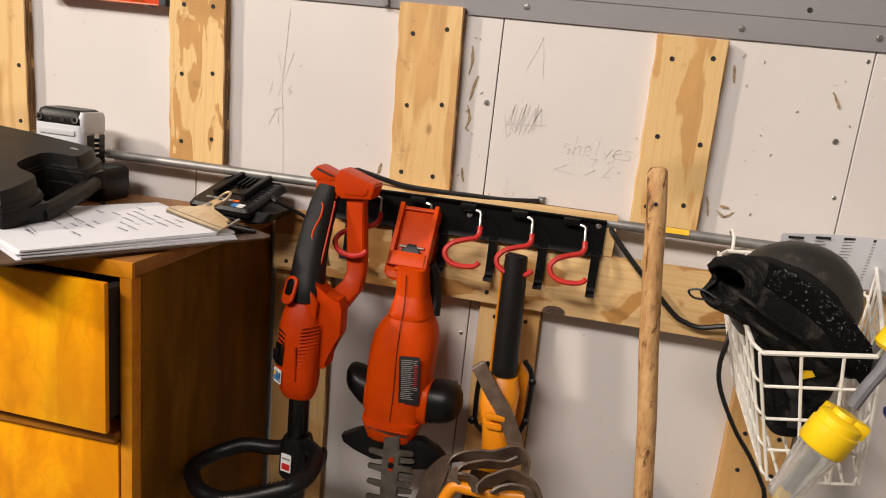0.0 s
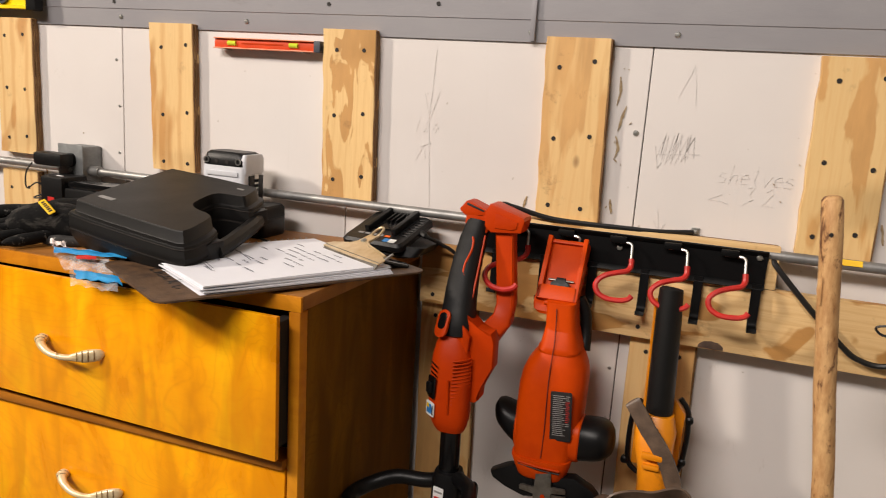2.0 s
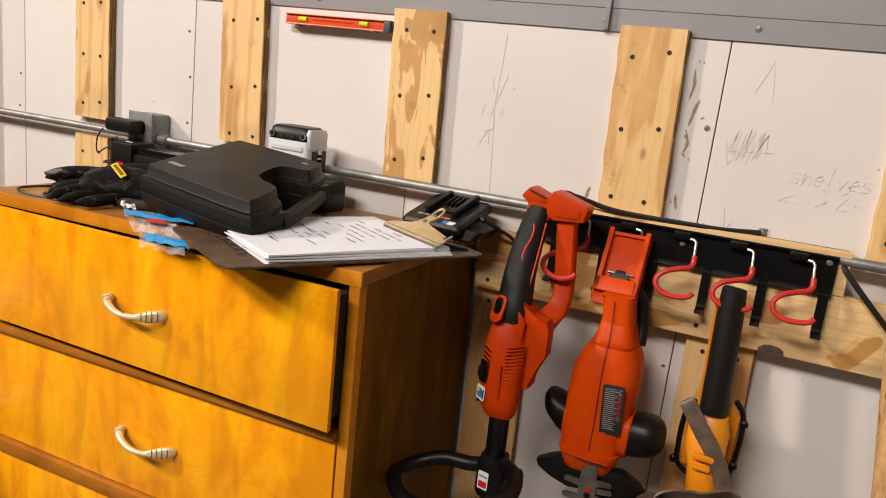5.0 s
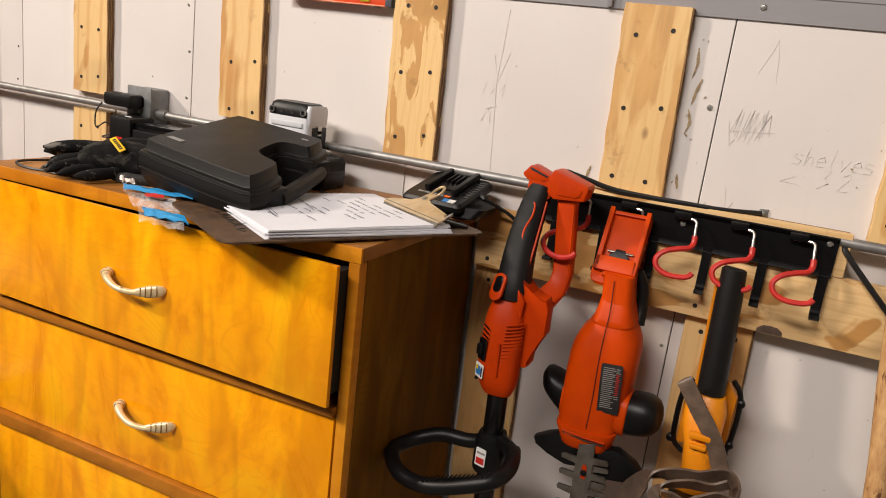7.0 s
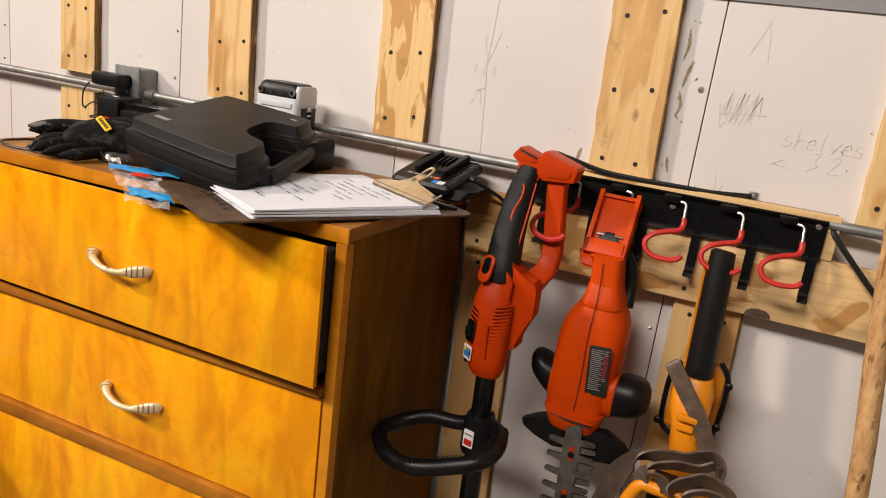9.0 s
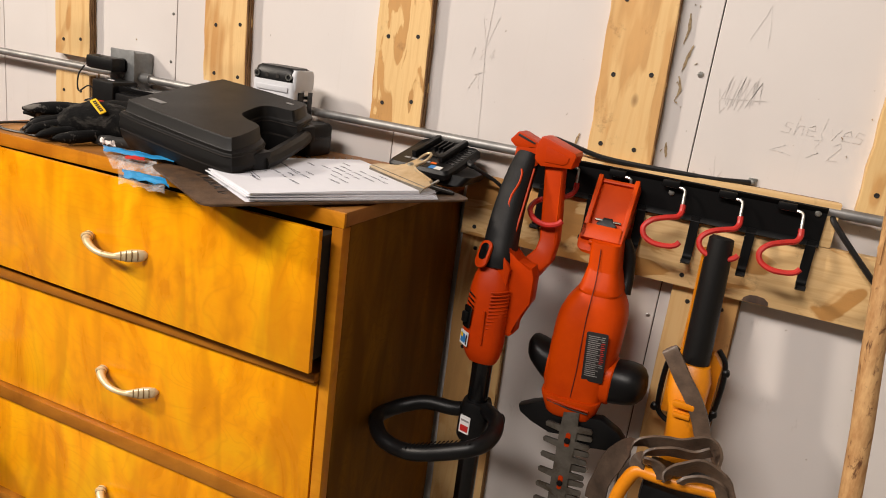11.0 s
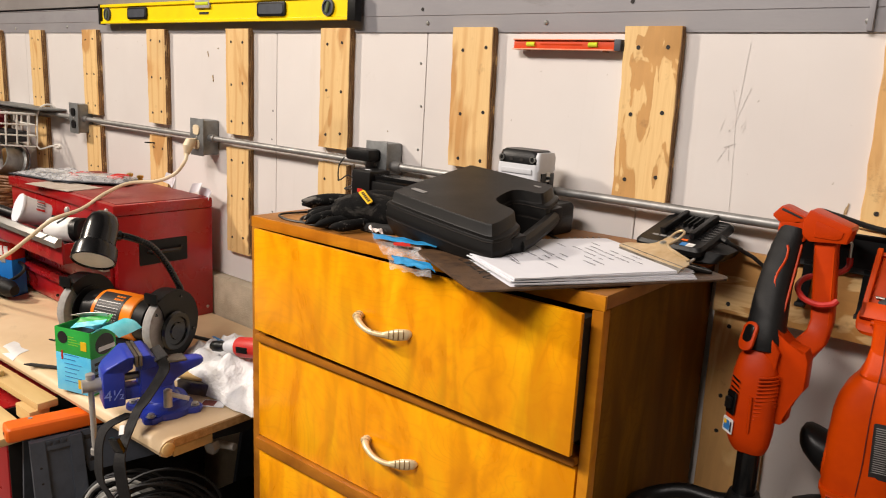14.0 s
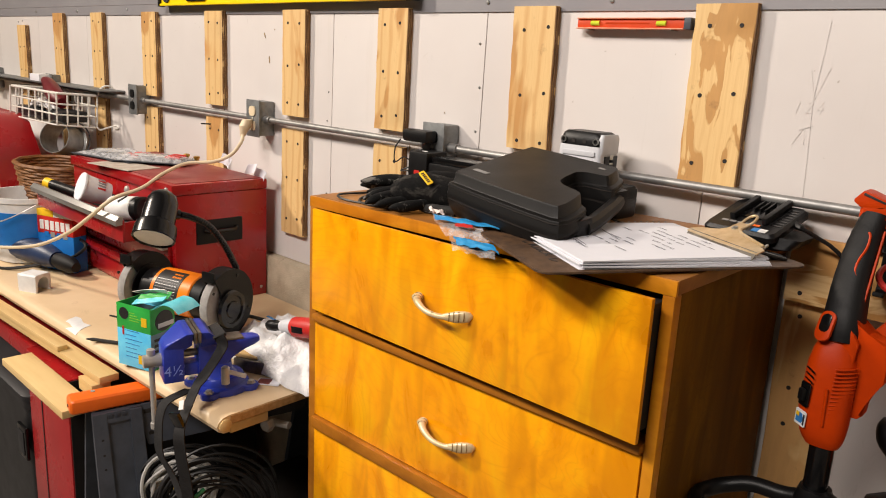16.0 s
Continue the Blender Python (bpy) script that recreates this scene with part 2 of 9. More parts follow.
BLADE = surface("worn_steel_blade", lin(150, 146, 138), lin(104, 98, 90), 30, (0.3, 0.5), 0.85, dirt=lin(84, 66, 48), dirt_at=(0.52, 0.7), bump=0.3)
YELLOW = surface("yellow_orange_paint", lin(232, 144, 10), lin(212, 124, 6), 20, (0.35, 0.5), bump=0.2, dirt=lin(150, 92, 24), dirt_at=(0.6, 0.78))
LEATHER = surface("brown_suede_strap", lin(102, 84, 70), lin(66, 54, 45), 40, (0.32, 0.5), bump=0.6, dirt=lin(150, 138, 124), dirt_at=(0.7, 0.8))
POLEWOOD = surface("weathered_pole_wood", lin(214, 172, 118), lin(168, 120, 72), 95, (0.55, 0.75), bump=0.6, dirt=lin(104, 66, 38), dirt_at=(0.56, 0.62), stretch=(1.2, 1.2, 0.35))
WHITEWIRE = surface("white_coated_wire", lin(238, 236, 228), lin(222, 218, 208), 40, (0.3, 0.45), dirt=lin(180, 172, 156))
FABRIC = surface("black_dusty_fabric", lin(14, 14, 14), lin(8, 8, 8), 30, (0.85, 0.98), bump=0.7, grain=420, dirt=lin(92, 88, 82), dirt_at=(0.53, 0.80), depth=0.002, spec=0.2)
FUZZ = surface("black_loop_fastener", lin(18, 18, 18), lin(10, 10, 10), 90, (0.95, 1.0), bump=1.0, grain=900, dirt=lin(150, 146, 138), dirt_at=(0.78, 0.83), depth=0.003, spec=0.1)
SHELL = surface("dull_black_shell", lin(40, 38, 34), lin(27, 26, 24), 26, (0.4, 0.6), bump=0.3, dirt=lin(92, 85, 76), dirt_at=(0.56, 0.78), stretch=(1, 1, 2.5))
SHELLSEAM = surface("dusty_shell_seam", lin(112, 104, 92), lin(84, 78, 70), 60, (0.6, 0.8))
PAPER = surface("white_paper", lin(226, 227, 233), lin(219, 220, 227), 10, (0.7, 0.85), bump=0.1)
INK = surface("pencil_ink", lin(58, 58, 70), lin(96, 96, 108), 90, (0.6, 0.8))
PENCIL = surface("faint_pencil", lin(210, 205, 201), lin(201, 196, 192), 90, (0.6, 0.8))
GLUE = surface("dried_glue", lin(186, 164, 126), lin(128, 104, 72), 160, (0.4, 0.6), bump=0.5)
HARDBOARD = surface("brown_hardboard", lin(98, 72, 48), lin(62, 44, 30), 46, (0.4, 0.6), bump=0.4, grain=500, dirt=lin(48, 34, 24), dirt_at=(0.54, 0.66))
CLIPMETAL = surface("tarnished_clip", lin(222, 204, 172), lin(196, 172, 132), 40, (0.3, 0.45), 0.6, dirt=lin(120, 96, 62))
BATTGREY = surface("light_grey_plastic", lin(206, 208, 212), lin(192, 194, 199), 20, (0.4, 0.55), bump=0.2)
LABELWHITE = surface("label_white", lin(232, 232, 230), lin(220, 220, 218), 40, (0.4, 0.6))
LABELBLUE = surface("label_blue", lin(60, 130, 190), lin(40, 110, 176), 40, (0.4, 0.6))
LABELBLACK = surface("label_black", lin(38, 36, 36), lin(30, 28, 28), 60, (0.4, 0.6))
LABELGREY = surface("label_grey_print", lin(150, 148, 146), lin(128, 126, 124), 100, (0.5, 0.7))
LABELYELLOW = surface("label_yellow", lin(240, 196, 30), lin(226, 180, 20), 40, (0.4, 0.6))
LABELRED = surface("label_red", lin(200, 40, 30), lin(180, 30, 26), 40, (0.4, 0.6))
BLUEWRAP = surface("blue_wrapper", lin(60, 160, 216), lin(30, 130, 196), 30, (0.15, 0.3), bump=0.5)
CLEARWRAP = film_plastic("clear_wrapper")
BLISTER = film_plastic("clear_blister", 0.18, 0.62)
PAPERCARD = surface("tan_paper_card", lin(196, 186, 174), lin(170, 156, 142), 30, (0.5, 0.7))
RAILBROWN = varnished("dresser_divider_wood", lin(144, 86, 18), lin(170, 106, 26), lin(190, 124, 36), (0.35, 0.5), (0.4, 1, 1), 0.1)
MAROON = surface("dark_maroon_plastic", lin(112, 18, 26), lin(88, 12, 20), 16, (0.35, 0.5), bump=0.1)
CLEARPLUG = clear_plastic("clear_connector_plastic", (0.92, 0.92, 0.9, 1))
PLUGYELLOW = surface("yellow_rubber", lin(246, 208, 20), lin(232, 190, 10), 20, (0.4, 0.55), bump=0.2)
LEVELYELLOW = surface("yellow_level_paint", lin(248, 216, 10), lin(240, 204, 6), 10, (0.3, 0.4), bump=0.05)
LEVELORANGE = surface("orange_level_body", lin(212, 70, 8), lin(190, 56, 4), 20, (0.45, 0.6), 0.0, dirt=lin(150, 50, 20), dirt_at=(0.62, 0.8))
VIAL = surface("vial_yellow_green", lin(214, 226, 70), lin(190, 206, 50), 30, (0.1, 0.2))
TOOLRED = surface("red_enamel", lin(170, 26, 30), lin(146, 20, 24), 6, (0.22, 0.34), bump=0.05, dirt=lin(120, 30, 28), dirt_at=(0.62, 0.85), coat=0.2)
TOOLRED_TOP = surface("dusty_red_enamel", lin(146, 58, 52), lin(124, 38, 36), 9, (0.4, 0.6), bump=0.1, dirt=lin(160, 104, 94), dirt_at=(0.5, 0.8))
ALU = surface("brushed_aluminium", lin(190, 188, 184), lin(160, 158, 154), 30, (0.3, 0.45), 0.8, stretch=(0.2, 1, 1), dirt=lin(120, 112, 104))
BENCHTOP = surface("beige_laminate", lin(226, 200, 162), lin(212, 184, 144), 5, (0.35, 0.55), bump=0.06, dirt=lin(176, 146, 108), dirt_at=(0.62, 0.82))
BOARDWOOD = surface("pale_pine_board", lin(226, 196, 138), lin(198, 160, 100), 12, (0.6, 0.8), bump=0.3, stretch=(0.15, 1, 1), dirt=lin(150, 110, 64), dirt_at=(0.62, 0.76))
CAPORANGE = surface("orange_cap_plastic", lin(244, 112, 20), lin(234, 98, 12), 18, (0.4, 0.55), bump=0.2, dirt=lin(170, 84, 30), dirt_at=(0.66, 0.85))
HORSE = surface("dark_grey_resin", lin(66, 71, 80), lin(50, 54, 62), 20, (0.45, 0.6), bump=0.3, dirt=lin(88, 84, 80), dirt_at=(0.62, 0.85))
VISEBLUE = surface("blue_enamel", lin(44, 64, 178), lin(34, 52, 158), 16, (0.3, 0.45), bump=0.35, grain=160, dirt=lin(34, 46, 120), dirt_at=(0.66, 0.8), depth=0.002)
STEEL = surface("bare_steel", lin(206, 202, 196), lin(172, 168, 162), 30, (0.3, 0.45), 0.45, dirt=lin(120, 110, 98), dirt_at=(0.66, 0.8))
GRINDSTONE = surface("grinding_stone", lin(168, 164, 160), lin(146, 142, 138), 60, (0.85, 0.95), bump=0.8)
GRINDORANGE = surface("orange_motor_paint", lin(246, 136, 20), lin(236, 120, 12), 14, (0.3, 0.4), bump=0.05)
LAMPBLACK = surface("black_lamp_enamel", lin(18, 18, 19), lin(12, 12, 13), 16, (0.18, 0.3), bump=0.03)
LAMPWHITE = surface("lamp_inside_white", lin(226, 222, 214), lin(206, 202, 194), 20, (0.3, 0.5))
BOXGREEN = surface("green_carton", lin(56, 184, 76), lin(36, 160, 60), 14, (0.35, 0.5))
BOXBLUE = surface("light_blue_carton", lin(84, 200, 250), lin(126, 224, 254), 22, (0.3, 0.45), bump=0.1)
BAGWHITE = surface("white_plastic_bag", lin(232, 231, 230), lin(214, 213, 214), 26, (0.3, 0.5), bump=0.9, grain=70, depth=0.005)
CORDCREAM = surface("cream_cord", lin(226, 208, 176), lin(208, 190, 158), 20, (0.45, 0.6))
CORDBLACK = surface("black_cord", lin(20, 19, 19), lin(14, 13, 13), 30, (0.4, 0.55))
CORDWHITE = surface("grey_white_cord", lin(206, 204, 198), lin(176, 174, 168), 30, (0.45, 0.6))
CORDGREEN = surface("green_cord", lin(40, 120, 70), lin(30, 100, 58), 30, (0.4, 0.5))
WEBBING = surface("black_webbing", lin(36, 34, 34), lin(24, 23, 23), 60, (0.8, 0.95), bump=0.8, grain=500)
WICKER = surface("brown_wicker", lin(146, 96, 44), lin(98, 58, 26), 50, (0.45, 0.65), bump=0.4)
DRILLBLUE = surface("navy_plastic", lin(40, 58, 92), lin(28, 42, 70), 16, (0.35, 0.5), bump=0.2, dirt=lin(90, 96, 110), dirt_at=(0.66, 0.85))
BUCKETBLUE = surface("blue_print", lin(30, 120, 200), lin(24, 104, 184), 14, (0.35, 0.5))
TOTE = surface("black_tote_plastic", lin(40, 40, 42), lin(28, 28, 30), 12, (0.4, 0.6), bump=0.3)
PINKWRAP = surface("pale_pink_wrapper", lin(244, 240, 238), lin(236, 214, 206), 40, (0.2, 0.4))
TEALFLAP = surface("teal_carton_flap", lin(140, 224, 234), lin(66, 196, 214), 26, (0.35, 0.5))

# ---- building tools ----
FRAMES = {}


def thing(name, label, category, at=(0, 0, 0), turn=None, group="", kind=""):
    """An empty at the base of a thing. Its parts are given in world places and keep them."""
    ob = new(name)
    ob.empty_display_size = 0.02
    m = Matrix.Translation(at) @ (turn.to_4x4() if turn else Matrix.Identity(4))
    ob.matrix_world = m
    FRAMES[ob] = m
    return tagged(ob, label, category, group, kind)


def mesh_of(bm, name, material, sharp=35):
    data = bpy.data.meshes.new(name)
    bmesh.ops.recalc_face_normals(bm, faces=bm.faces)
    bm.to_mesh(data)
    bm.free()
    mats = material if isinstance(material, (list, tuple)) else [material]
    for m in mats:
        data.materials.append(m)
    data.shade_smooth()
    data.set_sharp_from_angle(angle=radians(sharp))
    return data


def part(name, bm, material, parent=None, label="", sharp=35):
    """Links a bmesh, given in world places, as one mesh object under a thing or a part."""
    m = FRAMES.get(parent, Matrix.Identity(4))
    if parent:
        bm.transform(m.inverted())
    ob = new(name, mesh_of(bm, name, material, sharp))
    if parent:
        ob.parent = parent
    FRAMES[ob] = m
    return tagged(ob, label)


def piece(name, data, parent, m):
    """One more object on a shared mesh, at the world pose m."""
    ob = new(name, data)
    ob.parent = parent
    ob.matrix_basis = FRAMES.get(parent, Matrix.Identity(4)).inverted() @ m
    return ob


def B():
    return bmesh.new()


def round_edges(bm, edges, size, seg=2):
    if size:
        bmesh.ops.bevel(bm, geom=list(edges), offset=size, segments=seg, profile=0.6, affect="EDGES", clamp_overlap=True)


def box(bm, x0, x1, y0, y1, z0, z1, bev=0.0, m=None, seg=2):
    t = bmesh.new()
    bmesh.ops.create_cube(t, size=1, matrix=Matrix.Translation(((x0 + x1) / 2, (y0 + y1) / 2, (z0 + z1) / 2)) @ Matrix.Diagonal((abs(x1 - x0), abs(y1 - y0), abs(z1 - z0), 1)))
    round_edges(t, t.edges, bev, seg)
    return join(bm, t, m)


def join(bm, t, m=None):
    if m:
        t.transform(m)
    lut = [bm.verts.new(v.co) for v in t.verts]
    t.verts.index_update()
    for f in t.faces:
        try:
            n = bm.faces.new([lut[v.index] for v in f.verts])
            n.material_index = f.material_index
        except ValueError:
            pass
    t.free()
    return bm


def prism(bm, outline, depth, m=None, bev=0.0, seg=2):
    """A flat outline of (x, y) raised by depth along z, with softened edges, moved by m."""
    t = bmesh.new()
    lo = [t.verts.new((x, y, 0)) for x, y in outline]
    hi = [t.verts.new((x, y, depth)) for x, y in outline]
    n = len(lo)
    t.faces.new(lo[::-1])
    t.faces.new(hi)
    for i in range(n):
        t.faces.new((lo[i], lo[(i + 1) % n], hi[(i + 1) % n], hi[i]))
    if bev:
        round_edges(t, [e for e in t.edges if abs(e.verts[0].co.z - e.verts[1].co.z) < 1e-7], bev, seg)
    return join(bm, t, m)


def loft(bm, rings, caps=True, closed=False):
    vs = [[bm.verts.new(p) for p in r] for r in rings]
    n = len(vs[0])
    pairs = list(zip(vs, vs[1:])) + ([(vs[-1], vs[0])] if closed else [])
    for a, b in pairs:
        for i in range(n):
            bm.faces.new((a[i], a[(i + 1) % n], b[(i + 1) % n], b[i]))
    if caps and not closed:
        bm.faces.new(vs[0][::-1])
        bm.faces.new(vs[-1])
    return bm


def ring(c, u, v, a, b, n=16, p=2.0):
    """A superellipse round c with half axes a along u and b along v; p over 2 squares it."""
    c, u, v, out = Vector(c), Vector(u).normalized(), Vector(v).normalized(), []
    for i in range(n):
        w = 2 * math.pi * i / n
        s, k = math.sin(w), math.cos(w)
        out.append(c + u * a * math.copysign(abs(k) ** (2 / p), k) + v * b * math.copysign(abs(s) ** (2 / p), s))
    return out


def curve_points(pts, per=8):
    """A smooth run through the points."""
    p = [Vector(q) for q in pts]
    p = [2 * p[0] - p[1]] + p + [2 * p[-1] - p[-2]]
    out = []
    for i in range(1, len(p) - 2):
        for k in range(per):
            t = k / per
            a, b, c, d = p[i - 1], p[i], p[i + 1], p[i + 2]
            out.append(0.5 * (2 * b + (c - a) * t + (2 * a - 5 * b + 4 * c - d) * t * t + (3 * b - a - 3 * c + d) * t ** 3))
    return out + [p[-2]]


def tube(bm, pts, r, seg=10, closed=False, flat=1.0, p=2.0):
    """A round rod along points; r a number or one for each point."""
    pts = [Vector(q) for q in pts]
    n = len(pts)
    rs = r if isinstance(r, (list, tuple)) else [r] * n
    rings, side = [], None
    for i, c in enumerate(pts):
        if closed:
            d = pts[(i + 1) % n] - pts[i - 1]
        else:
            d = pts[min(i + 1, n - 1)] - pts[max(i - 1, 0)]
        d.normalize()
        if side is None:
            side = d.cross(Vector((0, 0, 1)) if abs(d.z) < 0.9 else Vector((0, 1, 0)))
        side = (side - d * side.dot(d)).normalized()
        rings.append(ring(c, side, d.cross(side), rs[i], rs[i] * flat, seg, p))
    return loft(bm, rings, True, closed)


def rod(bm, a, b, r, r2=None, seg=14):
    return tube(bm, [a, b], [r, r if r2 is None else r2], seg)


def ribbon(bm, pts, width, thick, side):
    """A strap along points; side the direction of its width, one or one for each point."""
    pts = [Vector(q) for q in pts]
    n, rings = len(pts), []
    for i, c in enumerate(pts):
        d = (pts[min(i + 1, n - 1)] - pts[max(i - 1, 0)]).normalized()
        s = Vector(side[i] if isinstance(side, list) else side)
        s = (s - d * s.dot(d)).normalized()
        nn = d.cross(s)
        w = width[i] if isinstance(width, (list, tuple)) else width
        rings.append([c + s * w / 2 + nn * thick / 2, c - s * w / 2 + nn * thick / 2, c - s * w / 2 - nn * thick / 2, c + s * w / 2 - nn * thick / 2])
    return loft(bm, rings)


def turned(bm, profile, m=None, seg=20, hollow=False):
    """A turned form: (radius, height) along z, moved by m; hollow: the profile is a closed wall."""
    t = bmesh.new()
    loft(t, [[Vector((r * math.cos(2 * math.pi * i / seg), r * math.sin(2 * math.pi * i / seg), h)) for i in range(seg)] for r, h in profile], not hollow, hollow)
    return join(bm, t, m)


def sheet(bm, nx, ny, f, thick=0.0):
    """A sheet of f(u, v) with u, v from 0 to 1, with a thickness given along its own normal."""
    t = bmesh.new()
    g = [[t.verts.new(f(i / nx, j / ny)) for j in range(ny + 1)] for i in range(nx + 1)]
    for i in range(nx):
        for j in range(ny):
            t.faces.new((g[i][j], g[i + 1][j], g[i + 1][j + 1], g[i][j + 1]))
    if thick:
        bmesh.ops.recalc_face_normals(t, faces=t.faces)
        bmesh.ops.solidify(t, geom=t.faces[:], thickness=thick)
    return join(bm, t)


def basis(c, u, v):
    """A pose at c with x along u and y near v."""
    u = Vector(u).normalized()
    w = u.cross(Vector(v)).normalized()
    v = w.cross(u)
    m = Matrix((u, v, w)).transposed().to_4x4()
    m.translation = c
    return m


def rounded(w, h, r, n=4):
    """A rounded rectangle round the origin."""
    out = []
    for cx, cy, a in ((w / 2 - r, h / 2 - r, 0), (-w / 2 + r, h / 2 - r, 90), (-w / 2 + r, -h / 2 + r, 180), (w / 2 - r, -h / 2 + r, 270)):
        for i in range(n + 1):
            t = radians(a + 90 * i / n)
            out.append((cx + r * math.cos(t), cy + r * math.sin(t)))
    return out


def lettering(name, words, size, m, material, parent):
    """Words in the built-in font as a thin mesh."""
    cu = bpy.data.curves.new(name, "FONT")
    cu.body, cu.size, cu.extrude, cu.align_x, cu.align_y = words, size, 0.0004, "CENTER", "CENTER"
    tmp = bpy.data.objects.new(name, cu)
    scene.collection.objects.link(tmp)
    data = bpy.data.meshes.new_from_object(tmp.evaluated_get(bpy.context.evaluated_depsgraph_get()))
    bpy.data.objects.remove(tmp)
    data.materials.clear()
    data.materials.append(material)
    ob = new(name, data)
    ob.parent = parent
    ob.matrix_basis = FRAMES.get(parent, Matrix.Identity(4)).inverted() @ m
    return ob

# ---- the room ----
floor = tagged(part("floor", box(B(), -8.6, 3.2, -6.4, 0.15, -0.1, 0.0), FLOOR), "bare grey concrete garage floor", "floor", kind="structure")
ceiling = tagged(part("ceiling", box(B(), -8.6, 3.2, -6.4, 0.15, 4.60, 4.70), CEILING), "plain grey garage ceiling", "ceiling", kind="structure")
wall_north = tagged(part("wall_north", box(B(), -8.6, 3.2, 0.006, 0.15, 0.0, 4.60), SIDEWALL), "white wallboard wall with plywood strips", "wall", kind="structure")
tagged(part("wall_west", box(B(), -8.7, -8.6, -6.4, 0.15, 0.0, 4.60), SIDEWALL), "plain unseen end wall", "wall", kind="structure")
# unseen wall, added as a reflector to brighten the chest's right side
tagged(part("wall_east", box(B(), 3.2, 3.3, -6.4, 0.15, 0.0, 4.60), BOUNCEWALL), "plain unseen end wall", "wall", kind="structure")
tagged(part("wall_south", box(B(), -8.6, 3.2, -6.5, -6.4, 0.0, 4.60), SIDEWALL), "plain pale wall behind the aisle", "wall", kind="structure")
tagged(part("curb", box(B(), -6.6, -1.30, -0.036, 0.006, 0.0, 0.935, 0.004), CONCRETE), "rough pale concrete curb along the wall foot", "curb", kind="structure")

# wallboards, with open seams
SEAMS = [-6.5, -5.98, -5.46, -4.94, -4.42, -3.90, -3.376, -2.852, -2.330, -1.808, -1.287, -0.763, -0.240, 0.302, 0.825, 1.35, 1.87, 2.39, 2.91]
for a, b in zip(SEAMS, SEAMS[1:]):
    z0 = 0.936 if b < -1.2 else 0.02
    part("wallboard", box(B(), a + 0.0009, b - 0.0009, 0.0, 0.006, z0, 1.662, 0.0008, seg=1), WALL, wall_north)

# grey metal flashing over the boards and the beam above
tagged(part("flashing", loft(B(), [[Vector((x, y, z)) for y, z in ((-0.0035, 1.637), (-0.0045, 1.671), (-0.0058, 1.6725), (-0.0065, 1.712), (-0.0085, 1.7145), (0.005, 1.722), (0.005, 1.637))] for x in (-6.6, 3.2)]), FLASHING),
       "grey folded metal flashing with bright screws", "flashing", kind="structure")
tagged(part("beam", box(B(), -6.6, 3.2, -0.014, 0.005, 1.7225, 2.72, 0.002), BEAM), "painted grey panel above the flashing", "panel", kind="structure")
lap = part("flashing_lap", box(B(), -0.436, -0.428, -0.0135, -0.004, 1.638, 1.72, 0.001), FLASHING, bpy.data.objects["flashing"])

screw_mesh = mesh_of(turned(B(), [(0.0046, 0), (0.0046, 0.0012), (0.0032, 0.0028), (0.0012, 0.0030)], pose(0, 0, 0, 90), 10), "screw", SCREW)
hole_mesh = mesh_of(turned(B(), [(0.0038, 0), (0.0036, 0.0009), (0.0021, 0.0011), (0.0007, 0.0005)], pose(0, 0, 0, 90), 10), "dark_screw", HOLE)
rnd = random.Random(7)
for x in (-3.9, -3.45, -3.0, -2.62, -1.285, -0.985, -0.436, -0.207, 0.113, 0.30, 0.55):
    piece("screw", screw_mesh, bpy.data.objects["flashing"], pose(x, -0.004, 1.656 + rnd.uniform(-0.004, 0.004)))
for x in (-1.30, -0.81, -0.60, 0.2):
    piece("dark_screw", hole_mesh, bpy.data.objects["flashing"], pose(x, -0.0064, 1.69 + rnd.uniform(-0.006, 0.006)))
for s in SEAMS[7:15]:
    for z in (1.60, 1.505, 1.43, 1.36, 1.24, 1.13, 1.04):
        if rnd.random() < 0.55:
            piece("nail", screw_mesh if rnd.random() < 0.4 else hole_mesh, wall_north, pose(s - rnd.uniform(0.008, 0.02), 0, z + rnd.uniform(-0.03, 0.03), 0, 0, 0) @ Matrix.Diagonal((0.7, 0.5, 0.7, 1)))
piece("nail", screw_mesh, wall_north, pose(-0.2525, 0, 1.504))
piece("nail", screw_mesh, wall_north, pose(0.274, 0, 1.505))

# faint pencil marks
lift = []


def mark(pts, w=0.0009):
    lift.append(0)
    part("pencil_mark", ribbon(B(), [Vector((x, -0.0004 - 0.00003 * (len(lift) % 17), z)) for x, z in pts], w, 0.0002, Vector((0.7, 0, 0.71))), PENCIL, wall_north)


mark([(-0.195, 1.563), (-0.179, 1.600), (-0.176, 1.613), (-0.171, 1.585), (-0.168, 1.553)])
rp = random.Random(21)
for k in range(9):
    j = [rp.uniform(-0.006, 0.006) for q in range(6)]
    mark([(-0.214 + 0.0048 * k + j[0], 1.464 + j[1]), (-0.207 + 0.005 * k + j[2], 1.508 + j[3]), (-0.208 + 0.0052 * k + j[4], 1.468 + j[5])], 0.0007)
mark([(-0.215, 1.474), (-0.152, 1.479)])
mark([(-0.221, 1.488), (-0.214, 1.452), (-0.208, 1.462)])
mark([(-0.60, 1.62), (-0.603, 1.56), (-0.607, 1.50), (-0.600, 1.40), (-0.597, 1.345)], 0.0008)
mark([(-0.617, 1.545), (-0.605, 1.50), (-0.589, 1.55)])
mark([(-0.628, 1.428), (-0.612, 1.456), (-0.610, 1.43)])
mark([(-0.62, 1.452), (-0.60, 1.46)])
mark([(-0.132, 1.411), (-0.112, 1.410), (-0.102, 1.407)])
mark([(-0.132, 1.411), (-0.112, 1.421)])
mark([(-0.205, 1.388), (-0.199, 1.348)])
